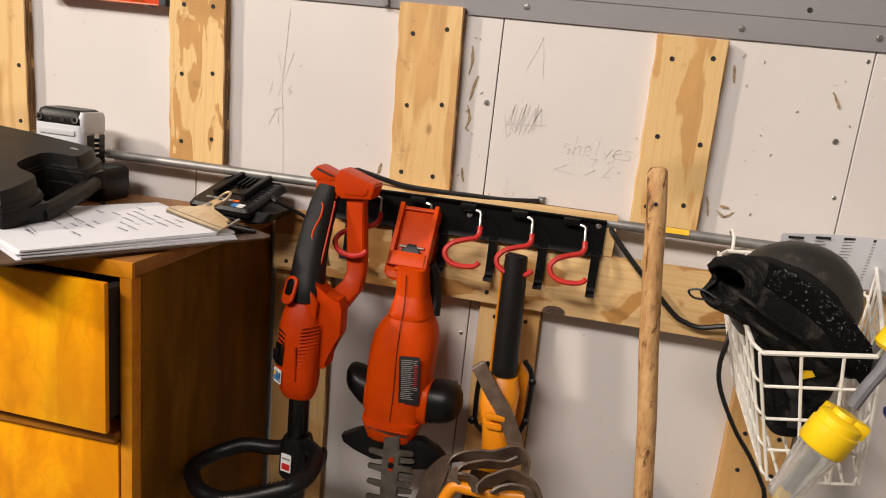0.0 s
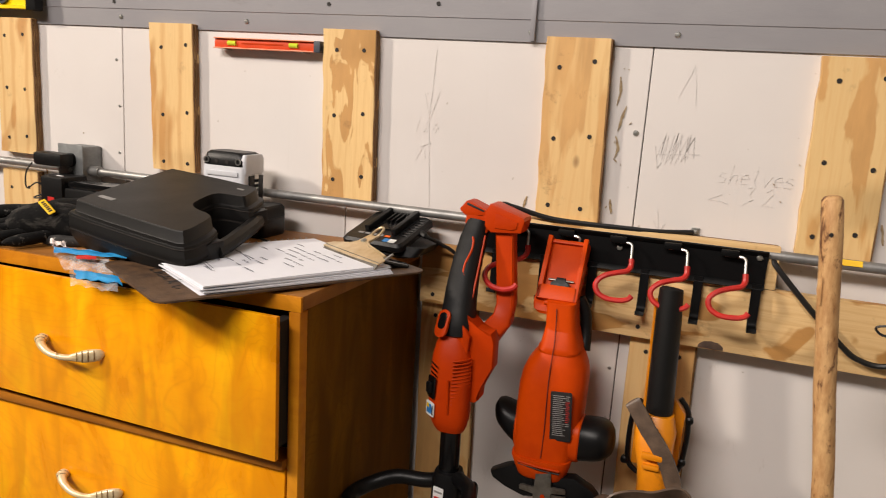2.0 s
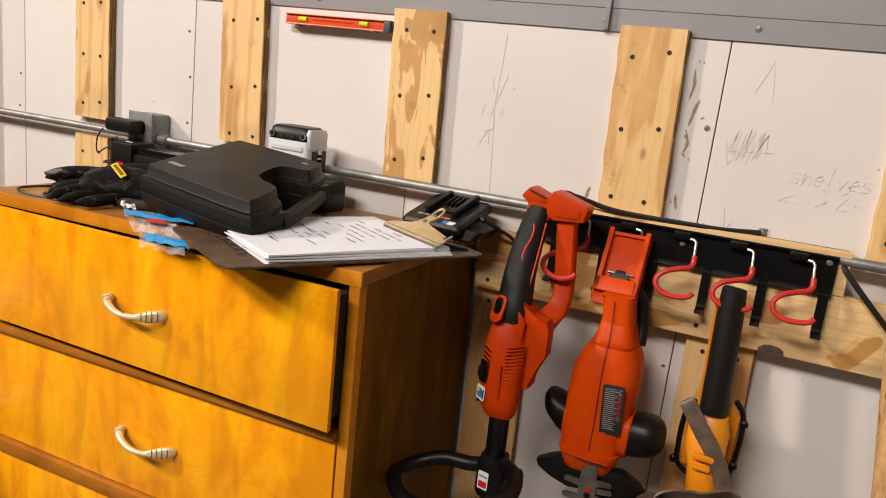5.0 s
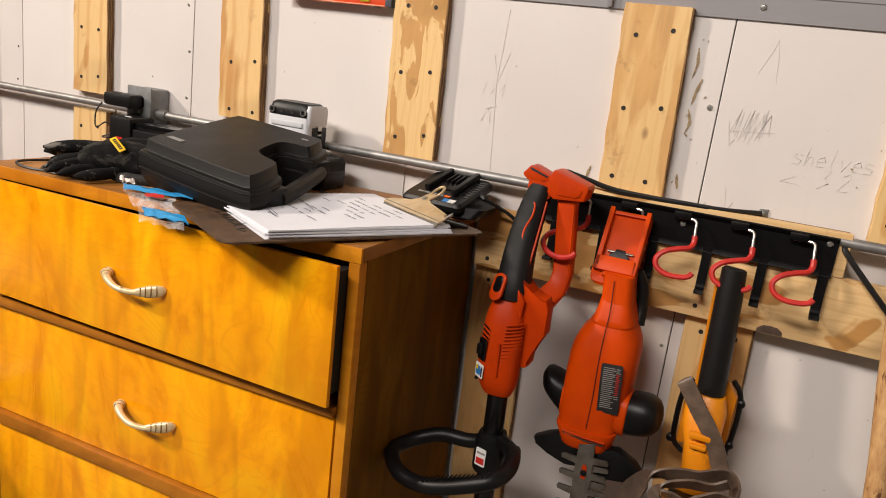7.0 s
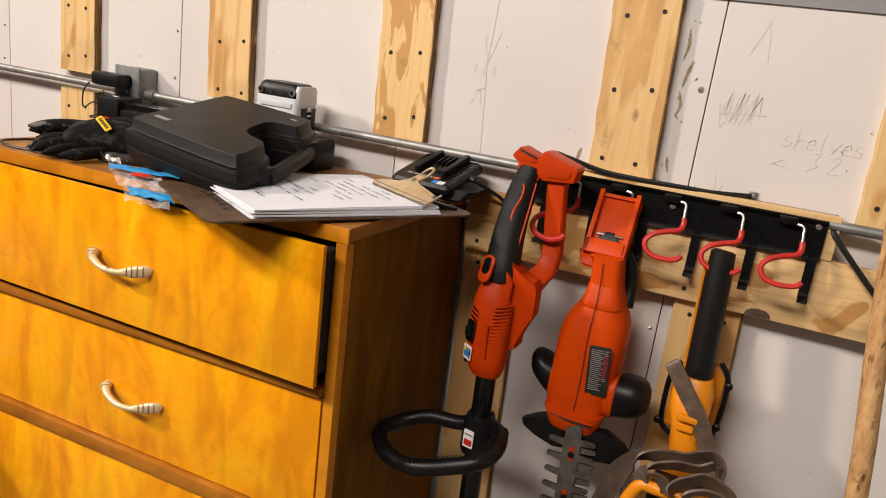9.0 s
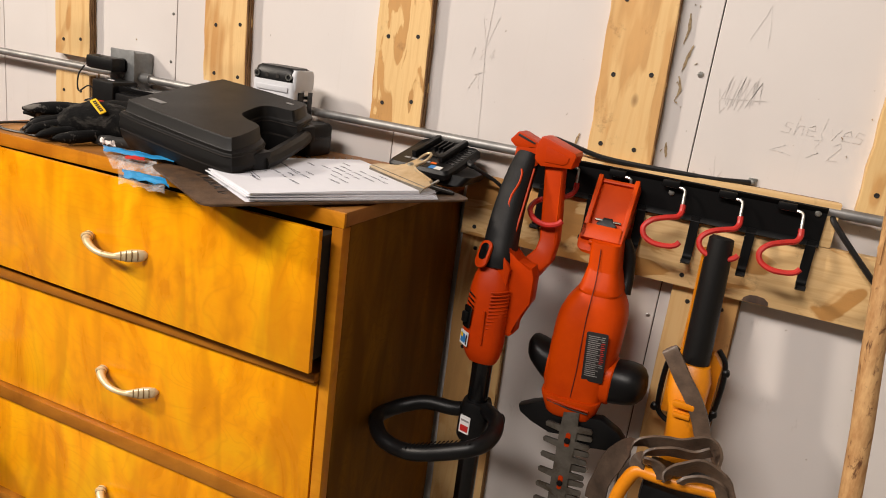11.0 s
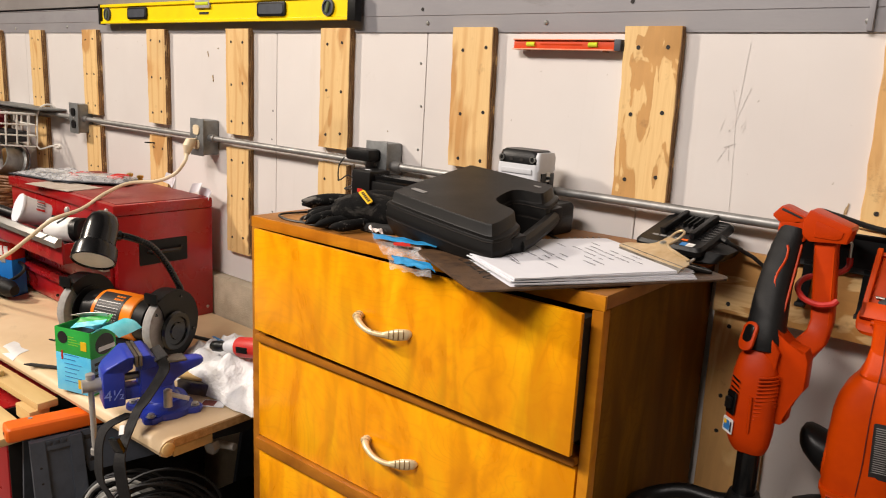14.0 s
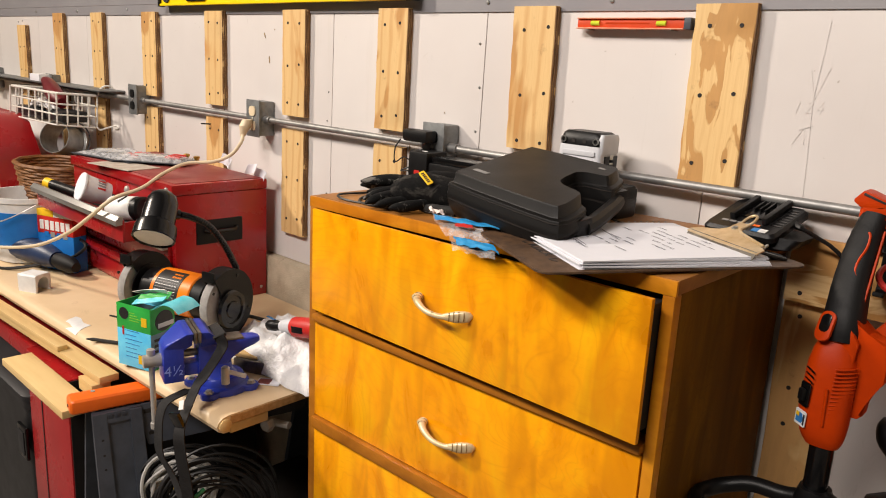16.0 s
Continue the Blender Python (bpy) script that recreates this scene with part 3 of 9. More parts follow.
mark([(-0.209, 1.368), (-0.199, 1.349), (-0.190, 1.366)])
GLYPHS = {
    "s": [(0.7, 0.85), (0.2, 0.95), (0.15, 0.6), (0.7, 0.45), (0.65, 0.08), (0.05, 0.1)], "h": [(0.1, 1.7), (0.15, 0.0), (0.3, 0.75), (0.65, 0.8), (0.75, 0.0)],
    "e": [(0.1, 0.5), (0.75, 0.55), (0.55, 0.95), (0.15, 0.7), (0.2, 0.1), (0.75, 0.12)], "l": [(0.3, 1.7), (0.35, 0.3), (0.6, 0.0)], "v": [(0.05, 0.9), (0.4, 0.0), (0.75, 0.95)],
    "3": [(0.1, 1.4), (0.6, 1.5), (0.35, 0.85), (0.75, 0.5), (0.1, 0.0)], "2": [(0.1, 1.2), (0.5, 1.5), (0.65, 1.1), (0.1, 0.05), (0.85, 0.1)], "1": [(0.4, 1.5), (0.35, 0.0)], "4": [(0.5, 1.5), (0.05, 0.5), (0.8, 0.55), (0.55, 0.9), (0.5, 0.0)]}


def scrawl(words, x, z, size, pace):
    for c in words:
        mark([(x + size * px + 0.2 * size * pz, z + size * pz) for px, pz in GLYPHS[c]], 0.0005)
        x += pace


scrawl("shelves", -0.124, 1.438, 0.018, 0.0158)
scrawl("32", -0.083, 1.408, 0.019, 0.027)
scrawl("124", -0.634, 1.478, 0.013, 0.017)

# dried glue beside the strips
def smear(pts, w):
    run = curve_points([(x, -0.001, z) for x, z in pts], 5)
    n = len(run)
    part("glue_smear", ribbon(B(), [p + Vector((rnd.uniform(-0.0006, 0.0006), 0, 0)) for p in run], [w * (0.25 + 0.75 * math.sin(math.pi * (i + 0.5) / n)) * rnd.uniform(0.6, 1.2) for i in range(n)], 0.0016, Vector((1, 0, 0.2))), GLUE, wall_north)


for pts in ([(-0.286, 1.59), (-0.283, 1.565), (-0.287, 1.545)], [(-0.272, 1.545), (-0.277, 1.525), (-0.281, 1.505)], [(-0.283, 1.497), (-0.278, 1.478), (-0.281, 1.462)], [(-0.281, 1.395), (-0.277, 1.372)],
            [(-0.42, 1.385), (-0.424, 1.365)], [(0.113, 1.60), (0.117, 1.575)], [(0.128, 1.38), (0.14, 1.372), (0.152, 1.381)], [(0.13, 1.388), (0.145, 1.386)], [(0.256, 1.575), (0.266, 1.56), (0.270, 1.552)], [(0.11, 1.40), (0.116, 1.37)],
            [(-2.10, 1.52), (-2.098, 1.50)], [(-2.125, 1.585), (-2.12, 1.57)], [(-1.505, 1.33), (-1.501, 1.30)]):
    smear(pts, 0.0042)
for i in range(30):
    x, z = rnd.choice([rnd.uniform(-0.30, -0.26), rnd.uniform(-0.05, -0.01), rnd.uniform(0.11, 0.30), rnd.uniform(0.11, 0.30), rnd.uniform(-2.2, -0.5)]), rnd.uniform(1.36, 1.62)
    d = rnd.uniform(0.001, 0.005)
    smear([(x, z), (x + rnd.uniform(-d, d), z - d)], rnd.uniform(0.0006, 0.0018))


# plywood strips
def strip(x, w, z0, z1, lean, holes, label, material=PLY_V, group="plywood strips"):
    """A plywood strip screwed to the wall, with a worn layered edge."""
    top = thing("plywood_strip", label, "strip", (x, 0, z0), group=group)
    bm = B()
    n = 9
    f = lambda u: 0.0012 * math.sin(23 * u + 40 * x)
    rings = []
    for i in range(n + 1):
        u = i / n
        z = z0 + (z1 - z0) * u
        s = lean * (z - z0)
        rings.append([Vector((x + s + f(u), -0.0005, z)), Vector((x + s + f(u), -0.0175, z)), Vector((x + s + f(u) + 0.0012, -0.0185, z)), Vector((x + w + s - 0.0012, -0.0185, z)), Vector((x + w + s + f(u * 1.7), -0.0172, z)), Vector((x + w + s + f(u * 1.7), -0.0005, z))])
    loft(bm, rings)
    part("face", bm, material, top)
    bm = B()
    for k, y in enumerate((-0.0155, -0.0095, -0.0035)):
        prev = 0.0012 + 0.0008 * (k % 2)
        loft(bm, [[Vector((x + w + lean * (zz - z0) - 0.001, y - 0.0022, zz)), Vector((x + w + lean * (zz - z0) + prev + 0.0006 * math.sin(60 * zz + k + 9 * x), y - 0.002, zz)), Vector((x + w + lean * (zz - z0) + prev + 0.0006 * math.sin(60 * zz + k + 9 * x), y + 0.002, zz)), Vector((x + w + lean * (zz - z0) - 0.001, y + 0.0022, zz))]
                  for zz in [z0 + 0.001 + (z1 - z0 - 0.002) * i / 12 for i in range(13)]])
    part("layered_edge", bm, PLY_EDGE, top, "dark layered plywood edge")
    for hx, hz in holes:
        piece("screw", hole_mesh, top, pose(hx, -0.0185, hz))
    return top


SCREWS = {
    5: [(-1.173, 1.600), (-1.114, 1.606), (-1.170, 1.470), (-1.111, 1.477), (-1.169, 1.377), (-1.110, 1.377)],
    6: [(-0.784, 1.610), (-0.730, 1.611), (-0.785, 1.495), (-0.727, 1.501), (-0.783, 1.379), (-0.725, 1.389)],
    7: [(-0.381, 1.599), (-0.326, 1.610), (-0.380, 1.486), (-0.322, 1.493), (-0.379, 1.377), (-0.325, 1.376)],
    8: [(0.021, 1.599), (0.079, 1.605), (0.019, 1.483), (0.083, 1.478), (0.020, 1.374), (0.075, 1.383)]}
for i in range(-2, 9):
    x = {8: -0.0045, 7: -0.4064, 6: -0.813, 5: -1.203, 4: -1.617, 3: -2.011, 2: -2.431, 1: -2.863, 0: -3.294, -1: -3.68, -2: -4.12}[i]
    w, z1 = 0.1035 if i < 8 else 0.1015, 1.646 - (0.05 if i == -2 else 0.0135 if i == 8 else 0.0)
    lean = {6: -0.026, 7: -0.028, 8: -0.014, 5: -0.022}.get(i, 0.0)
    z0 = 1.347 if i >= 6 else 1.360
    if i >= 5:
        x0 = x - lean * (z1 - z0)
        holes = SCREWS[i]
    else:
        x0 = x
        holes = [(x + dx, z + rnd.uniform(-0.004, 0.004)) for z in (1.612, 1.50, 1.395) for dx in (0.026, 0.078)]
    what = "plywood strip with dark figured patches and black screws" if i in (6, 8) else "pale plywood strip with black screws on the wall"
    strip(x0, w, z0, z1, lean, holes, what, PLY_PATCH if i == 8 else PLY_BOLD if i == 6 else PLY_V if i == 7 else PLY_LINES)
    if i <= 5:
        zb = 1.02
        strip(x, w, zb, 1.322, 0.0, [(x + dx, z + rnd.uniform(-0.004, 0.004)) for z in (1.285, 1.18, 1.065) for dx in (0.026, 0.078)], "pale plywood strip below the steel conduit", PLY_LINES)
for x, w, lean in ((-0.592, 0.104, -0.022), (-0.222, 0.104, -0.014), (0.205, 0.1, 0.0)):
    strip(x + lean * -1.1, w, 0.08, 1.178, lean, [(x + dx + lean * (z - 1.18), z) for z in (1.155, 1.03, 0.965) for dx in (0.028, 0.08)], "pale plywood strip below the long board")

# long board, the upper board that carries the rack
long_board = thing("long_board", "long knotty pine plywood board across the wall", "board", (-0.2, 0, 1.18))
part("face", box(B(), -0.589, 0.62, -0.0365, -0.0187, 1.182, 1.2885, 0.0012), PLY_H, long_board)
for x, z in ((-0.565, 1.198), (-0.21, 1.20), (0.24, 1.20), (0.24, 1.262)):
    piece("screw", hole_mesh, long_board, pose(x, -0.0366, z))
part("knot", prism(B(), [(-0.019, 0.0), (0.019, 0.0), (0.018, 0.006), (0.011, 0.011), (0.0, 0.0125), (-0.010, 0.011), (-0.017, 0.006)], 0.0008, pose(-0.098, -0.0365, 1.1832, 90), 0.0002), surface("dark_knot", lin(92, 72, 58), lin(60, 46, 38), 60, (0.6, 0.8)), long_board, "dark knot")
rack_board = thing("rack_board", "plywood board behind the tool rack", "board", (-0.24, 0, 1.28))
part("face", box(B(), -0.486, -0.020, -0.0365, -0.0187, 1.2895, 1.3545, 0.0012), PLY_H, rack_board)
part("packer", box(B(), -0.484, -0.022, -0.0185, -0.0005, 1.291, 1.353, 0.001), PLY_EDGE, rack_board)

# steel conduit with its boxes
conduit = thing("steel_conduit", "galvanised steel conduit running along the wall", "conduit", (-1.5, 0, 1.341))
part("pipe", rod(B(), (-6.2, -0.031, 1.341), (0.75, -0.031, 1.341), 0.0080, seg=18), GALV, conduit)
part("label", ribbon(B(), [(x, -0.0383, 1.3450) for x in (0.052, 0.088)], 0.009, 0.0006, Vector((0, 0.45, 0.9))), LABELYELLOW, conduit, "yellow maker's label")
for x in (-1.335, -2.06, -2.83, -3.62, -4.4):
    for s in (0.0, -0.082):
        part("coupling", rod(B(), (x + s - 0.012, -0.031, 1.341), (x + s + 0.014, -0.031, 1.341), 0.0114, seg=16), GALV, conduit)
for x, kind in ((-1.376, "plug"), (-2.101, "ivory"), (-2.871, "black"), (-3.661, "black"), (-4.44, "black")):
    ebox = thing("outlet_box", {"plug": "galvanised outlet box with black plugs in it", "ivory": "galvanised outlet box with an ivory outlet"}.get(kind, "galvanised outlet box with a black outlet"), "outlet box", (x, 0, 1.30), group="outlet boxes on the conduit")
    part("body", box(B(), x - 0.030, x + 0.030, -0.052, -0.0005, 1.292, 1.392, 0.006), BOXSTEEL, ebox)
    part("cover", box(B(), x - 0.033, x + 0.033, -0.0565, -0.0525, 1.289, 1.395, 0.0015), BOXSTEEL, ebox)
    for dz in (-0.021, 0.021):
        o = part("outlet", prism(B(), [(px, py) for px, py in rounded(0.030, 0.028, 0.010)], 0.003, pose(x, -0.0565, 1.342 + dz, 90)), CORDCREAM if kind == "ivory" else BLACK, ebox)
    piece("screw", screw_mesh, ebox, pose(x, -0.0565, 1.342))

# levels
level = thing("box_level", "long yellow box level standing on the strip tops", "level", (-2.09, 0, 1.66))
prof = [(-0.036, 1.663), (-0.036, 1.669), (-0.030, 1.671), (-0.030, 1.712), (-0.036, 1.714), (-0.036, 1.722), (-0.0165, 1.722), (-0.0165, 1.663)]
part("body", loft(B(), [[Vector((x, y, z)) for y, z in prof] for x in (-2.685, -1.505)]), LEVELYELLOW, level)
for x0, x1 in ((-2.697, -2.685), (-1.505, -1.478)):
    cap = part("end_cap", box(B(), x0, x1, -0.038, -0.0165, 1.660, 1.724, 0.003), BLACK, level, "black rubber end cap")
for x in (-2.645, -1.575):
    part("vial_ring", turned(B(), [(0.020, 0), (0.020, 0.006), (0.015, 0.0065), (0.0145, 0.003)], pose(x, -0.030, 1.692, 90), 24), HORSE, level)
    part("vial", rod(B(), (x - 0.004, -0.0345, 1.680), (x + 0.004, -0.0345, 1.704), 0.005), surface("dim_vial", lin(120, 132, 96), lin(96, 106, 84), 60, (0.15, 0.3)), level)
for x in (-2.455, -1.79):
    part("hand_hole", prism(B(), rounded(0.115, 0.036, 0.008), 0.0055, pose(x, -0.0305, 1.692, 90), 0.002), BLACK, level)
    part("grip_inset", prism(B(), rounded(0.1, 0.024, 0.007), 0.001, pose(x, -0.0361, 1.692, 90)), HORSE, level)
part("centre_vial", rod(B(), (-2.125, -0.033, 1.712), (-2.065, -0.033, 1.712), 0.0065), VIAL, level)
part("centre_guard", box(B(), -2.13, -2.06, -0.0375, -0.0302, 1.700, 1.7235, 0.002), GRINDSTONE, level)
part("badge", box(B(), -2.118, -2.072, -0.0312, -0.0302, 1.684, 1.690), LABELBLACK, level)
LEVELEDGE = surface("worn_level_edge", lin(232, 170, 140), lin(226, 120, 80), 60, (0.4, 0.55), 0.1)
torpedo = thing("torpedo_level", "small orange torpedo level resting on two nails", "level", (-0.93, 0, 1.605))
part("body", box(B(), -1.046, -0.829, -0.0190, -0.0100, 1.6058, 1.6212, 0.0010), LEVELORANGE, torpedo)
part("edge", box(B(), -1.046, -0.829, -0.0235, -0.0055, 1.6034, 1.6056, 0.0006), LEVELEDGE, torpedo, "bare metal edge")
part("edge", box(B(), -1.046, -0.829, -0.0235, -0.0055, 1.6214, 1.6234, 0.0006), LEVELEDGE, torpedo, "bare metal edge")
part("end_cap", box(B(), -0.829, -0.816, -0.0235, -0.0055, 1.6034, 1.6234, 0.002), HORSE, torpedo)
for x in (-1.006, -0.872):
    part("vial", rod(B(), (x - 0.009, -0.0190, 1.6135), (x + 0.009, -0.0190, 1.6135), 0.0046), VIAL, torpedo)
part("groove", box(B(), -0.985, -0.895, -0.0196, -0.0192, 1.6125, 1.6150), ORANGE_D, torpedo)
for x in (-1.02, -0.85):
    tagged(part("nail", rod(B(), (x, 0.0, 1.6021), (x, -0.028, 1.6021), 0.0012, seg=8), SCREW), "thin steel nail holding up the level", "nail")
tagged(part("nail", rod(B(), (-2.40, -0.017, 1.297), (-2.414, -0.045, 1.298), 0.0022, seg=8), HOLE), "dark nail half driven into a plywood strip", "nail")

# ---- the chest of drawers ----
DX0, DX1, DY0, DY1, DZ = -1.339, -0.600, -0.423, -0.021, 1.276
TILT = Matrix.Rotation(radians(-0.75), 3, "Y")
chest = thing("chest_of_drawers", "orange-varnished wooden chest of drawers, top drawer ajar", "chest of drawers", (DX1, DY0, DZ))


def tilt_about():
    return Matrix.Translation((DX1, 0, DZ)) @ TILT.to_4x4() @ Matrix.Translation((-DX1, 0, -DZ))


LEAN_M = tilt_about()


def cpart(name, bm, mat, parent=chest, label="", sharp=35):
    bm.transform(LEAN_M)
    return part(name, bm, mat, parent, label, sharp)


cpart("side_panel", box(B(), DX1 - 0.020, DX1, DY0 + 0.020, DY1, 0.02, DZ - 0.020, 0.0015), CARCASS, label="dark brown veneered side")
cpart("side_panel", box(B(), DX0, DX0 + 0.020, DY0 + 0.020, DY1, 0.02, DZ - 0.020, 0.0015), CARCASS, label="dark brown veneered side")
cpart("top", box(B(), DX0 - 0.001, DX1 + 0.001, DY0 + 0.006, DY1, DZ - 0.020, DZ, 0.002), DTOP, label="worn brown wooden top")
cpart("top_edge", box(B(), DX0 - 0.001, DX1 + 0.001, DY0, DY0 + 0.006, DZ - 0.021, DZ - 0.0005, 0.0015), RAIL)
# back in near-black, the shade of the inside put into its colour
cpart("back_panel", box(B(), DX0 + 0.02, DX1 - 0.02, DY1 - 0.012, DY1 - 0.002, 0.05, DZ - 0.02), SHADEGAP)
for x0, x1 in ((DX1 - 0.017, DX1), (DX0, DX0 + 0.020)):
    cpart("stile", box(B(), x0, x1, DY0, DY0 + 0.020, 0.0, DZ - 0.021, 0.002), RAIL if x1 == DX1 else RAILBROWN)
PITCH = 0.2185
for k in range(1, 6):
    z = DZ - 0.012 - PITCH * k - (0.004 if k == 1 else 0)
    cpart("rail", box(B(), DX0 + 0.020, DX1 - 0.017, DY0 - 0.011, DY0 + 0.03, z - (0.0070 if k == 1 else 0.0175), z + (0.0080 if k == 1 else 0.0070), 0.0050), RAILBROWN)
cpart("plinth", box(B(), DX0 + 0.020, DX1 - 0.017, DY0 + 0.012, DY0 + 0.03, 0.0, 0.14), RAIL)


def pull(parent, cx, y, z, lean):
    """A bowed cream-and-brass drawer pull with leaf-shaped ends."""
    m = Matrix.Translation((cx, y, z)) @ Matrix.Rotation(radians(lean), 4, "Y") @ Matrix.Diagonal((0.96, 1, 0.8, 1))
    run = [m @ p for p in curve_points([(-0.056, 0.001, 0.008), (-0.050, -0.010, 0.006), (-0.036, -0.019, 0.002), (-0.015, -0.025, -0.003), (0.005, -0.026, -0.004), (0.022, -0.023, -0.003), (0.038, -0.016, 0.000), (0.052, -0.007, 0.003), (0.060, 0.001, 0.005)], 4)]
    n = len(run)
    rs = [0.0043 + 0.0042 * min(1, abs(2 * i / (n - 1) - 1) * 1.12) ** 2.2 for i in range(n)]
    rs = [min(r, 0.0050) if i > n * 0.55 else r for i, r in enumerate(rs)]
    rs[0], rs[-1] = 0.0060, 0.0020
    body = part("pull", tube(B(), run, rs, 12), PULL, parent, "curved cream and brass pull")
    leaf = [ring((x, y, z), (0, 0, 1), (0, 1, 0.1), a, b, 16, 2.2) for x, y, z, a, b in ((0.020, -0.023, -0.003, 0.005, 0.004), (0.030, -0.020, -0.001, 0.0082, 0.0050), (0.042, -0.014, 0.001, 0.0118, 0.0058), (0.053, -0.008, 0.003, 0.0118, 0.0052), (0.060, -0.004, 0.004, 0.010, 0.0045), (0.064, -0.001, 0.005, 0.003, 0.002))]
    part("leaf", loft(B(), [[m @ p for p in r] for r in leaf]), PULL, body, "ribbed leaf-shaped end")
    for cx_, cy_, cz_, a_, b_ in ((0.034, -0.018, -0.0004, 0.0094, 0.0053), (0.041, -0.0145, 0.0008, 0.0115, 0.0057), (0.048, -0.0108, 0.002, 0.0119, 0.0055), (0.055, -0.0070, 0.0033, 0.0108, 0.0049)):
        part("leaf_groove", tube(B(), [m @ Vector((cx_ + 0.004 * math.cos(w) - 0.003, cy_ - b_ * math.cos(w) - 0.0003 + 0.0018 * (math.cos(w) - 0.7), cz_ + a_ * 0.94 * math.sin(w))) for w in [radians(g) for g in range(-70, 71, 14)]], 0.0008, 5), PULLDARK, body)
    part("knob", turned(B(), [(0.004, 0.0), (0.0075, 0.003), (0.0085, 0.008), (0.0070, 0.012), (0.0045, 0.0125), (0.004, 0.010)], m @ Matrix.Translation((-0.054, 0.0, 0.008)) @ pose(0, 0, 0, 90), 16), PULL, body)
    for i in (2, 4):
        axis = (run[i + 1] - run[i - 1]).normalized()
        side = axis.cross(Vector((0, 0, 1))).normalized()
        part("groove", tube(B(), ring(run[i], side, axis.cross(side), rs[i] * 1.0, rs[i] * 1.0, 14, 2), 0.0005, 5, True), PULLDARK, body)


for k in range(5):
    z1 = DZ - 0.012 - PITCH * k - (0.0075 if k == 0 else 0.0135 if k == 1 else 0.0195)
    z0 = DZ - 0.012 - PITCH * (k + 1) + (0.015 if k == 0 else 0.0095)
    if k == 0:
        x0, x1, y0, y1 = DX0 + 0.026, DX1 - 0.013, DY0 - 0.034, DY0 - 0.026
    else:
        x0, x1, y0, y1 = DX0 + 0.0215, DX1 - 0.0185, DY0 - 0.002, DY0 + 0.016
    skew = Matrix.Translation((x1, y0, 0)) @ Matrix.Rotation(radians(-1.6 if k == 0 else 0), 4, "Z") @ Matrix.Translation((-x1, -y0, 0))
    d = cpart("drawer", box(B(), x0, x1, y0, y1, z0, z1, 0.0018, skew), DRAWER, label="figured orange veneer drawer front, pulled out a little" if k == 0 else "figured orange veneer drawer front")
    if k == 0:
        # drawer sides coloured near-black as the shade behind the front
        cpart("drawer_side", box(B(), x1 - 0.022, x1 - 0.006, y1, DY0 + 0.3, z0 + 0.012, z1 - 0.012, 0, skew), SHADEGAP, d)
        cpart("drawer_side", box(B(), x0 + 0.03, x0 + 0.042, y1, DY0 + 0.3, z0 + 0.012, z1 - 0.02, 0, skew), SHADEGAP, d)
    pull(d, -0.9555 if k else -0.961, y0 + (-0.001 if k else 0.0085), (z0 + z1) / 2 - (0.0115 if k else 0.0105), 0.75)
# solid near-black block, its colour stands for the shade inside the chest
cpart("cavity", box(B(), DX0 + 0.021, DX1 - 0.021, DY0 + 0.032, DY1 - 0.014, 0.15, DZ - 0.022), SHADEGAP)


def top_z(x):
    return DZ - math.tan(radians(0.75)) * (DX1 - x)


# ---- things on the chest ----
U, V = Vector((0.505, 0.863, 0)), Vector((-0.863, 0.505, 0))
C1 = Vector((-0.712, -0.556, 1.2795))
clipboard = thing("clipboard", "worn brown hardboard clipboard with a tarnished metal clip", "clipboard", C1)
mclip = basis(C1, U, V)
part("board", prism(B(), [(x + 0.2, y + 0.1145) for x, y in rounded(0.40, 0.229, 0.018)], 0.0032, mclip, 0.0008), HARDBOARD, clipboard)
mk_ = basis((-0.558, -0.283, 1.2975), U, V) @ Matrix.Rotation(radians(-20), 4, "Y")
clip = part("clip", prism(B(), [(0.0, 0.0), (-0.003, 0.076), (-0.002, 0.152), (0.006, 0.154), (0.014, 0.146), (0.021, 0.128), (0.026, 0.113), (0.036, 0.106), (0.060, 0.109), (0.060, 0.085), (0.036, 0.083), (0.029, 0.064), (0.022, 0.024), (0.014, 0.002)], 0.0022, mk_, 0.0008), CLIPMETAL, clipboard, "tarnished cream metal clip")
part("clip_lip", loft(B(), [[mk_ @ Vector((0.003, y, 0.0028)), mk_ @ Vector((0.003, y, 0.0014)), mk_ @ Vector((-0.007 + 0.001 * math.cos(20 * y), y, -0.0048)), mk_ @ Vector((-0.0085 + 0.001 * math.cos(20 * y), y, -0.0038))] for y in (0.002, 0.04, 0.076, 0.115, 0.150)]), BLADE, clip, "grey metal lip")
part("clip_fold", tube(B(), [mk_ @ Vector((0.021, 0.012, 0.002)), mk_ @ Vector((0.030, 0.066, 0.004)), mk_ @ Vector((0.038, 0.082, 0.003)), mk_ @ Vector((0.058, 0.085, 0.003))], 0.0022, 8), CLIPMETAL, clip)
part("clip_ring", tube(B(), [mk_ @ Vector((0.066 + 0.013 * math.cos(a), 0.097 + 0.009 * math.sin(a), 0.003 + 0.004 * math.cos(a))) for a in [i * math.pi / 8 for i in range(16)]], 0.0021, 8, True), CLIPMETAL, clip)
part("clip_rivet", turned(B(), [(0.005, 0), (0.005, 0.002), (0.0025, 0.0035)], mk_ @ Matrix.Translation((0.040, 0.096, 0.0022)), 12), SCREW, clip)
part("clip_spring", rod(B(), mclip @ Vector((0.352, 0.050, 0.0105)), mclip @ Vector((0.352, 0.160, 0.0105)), 0.0065), BLACK, clip)
part("clip_lever", prism(B(), rounded(0.058, 0.024, 0.006), 0.006, mclip @ pose(0.362, 0.046, 0.007, 0, 12, -20), 0.0015), BLACKGLOSS, clip)
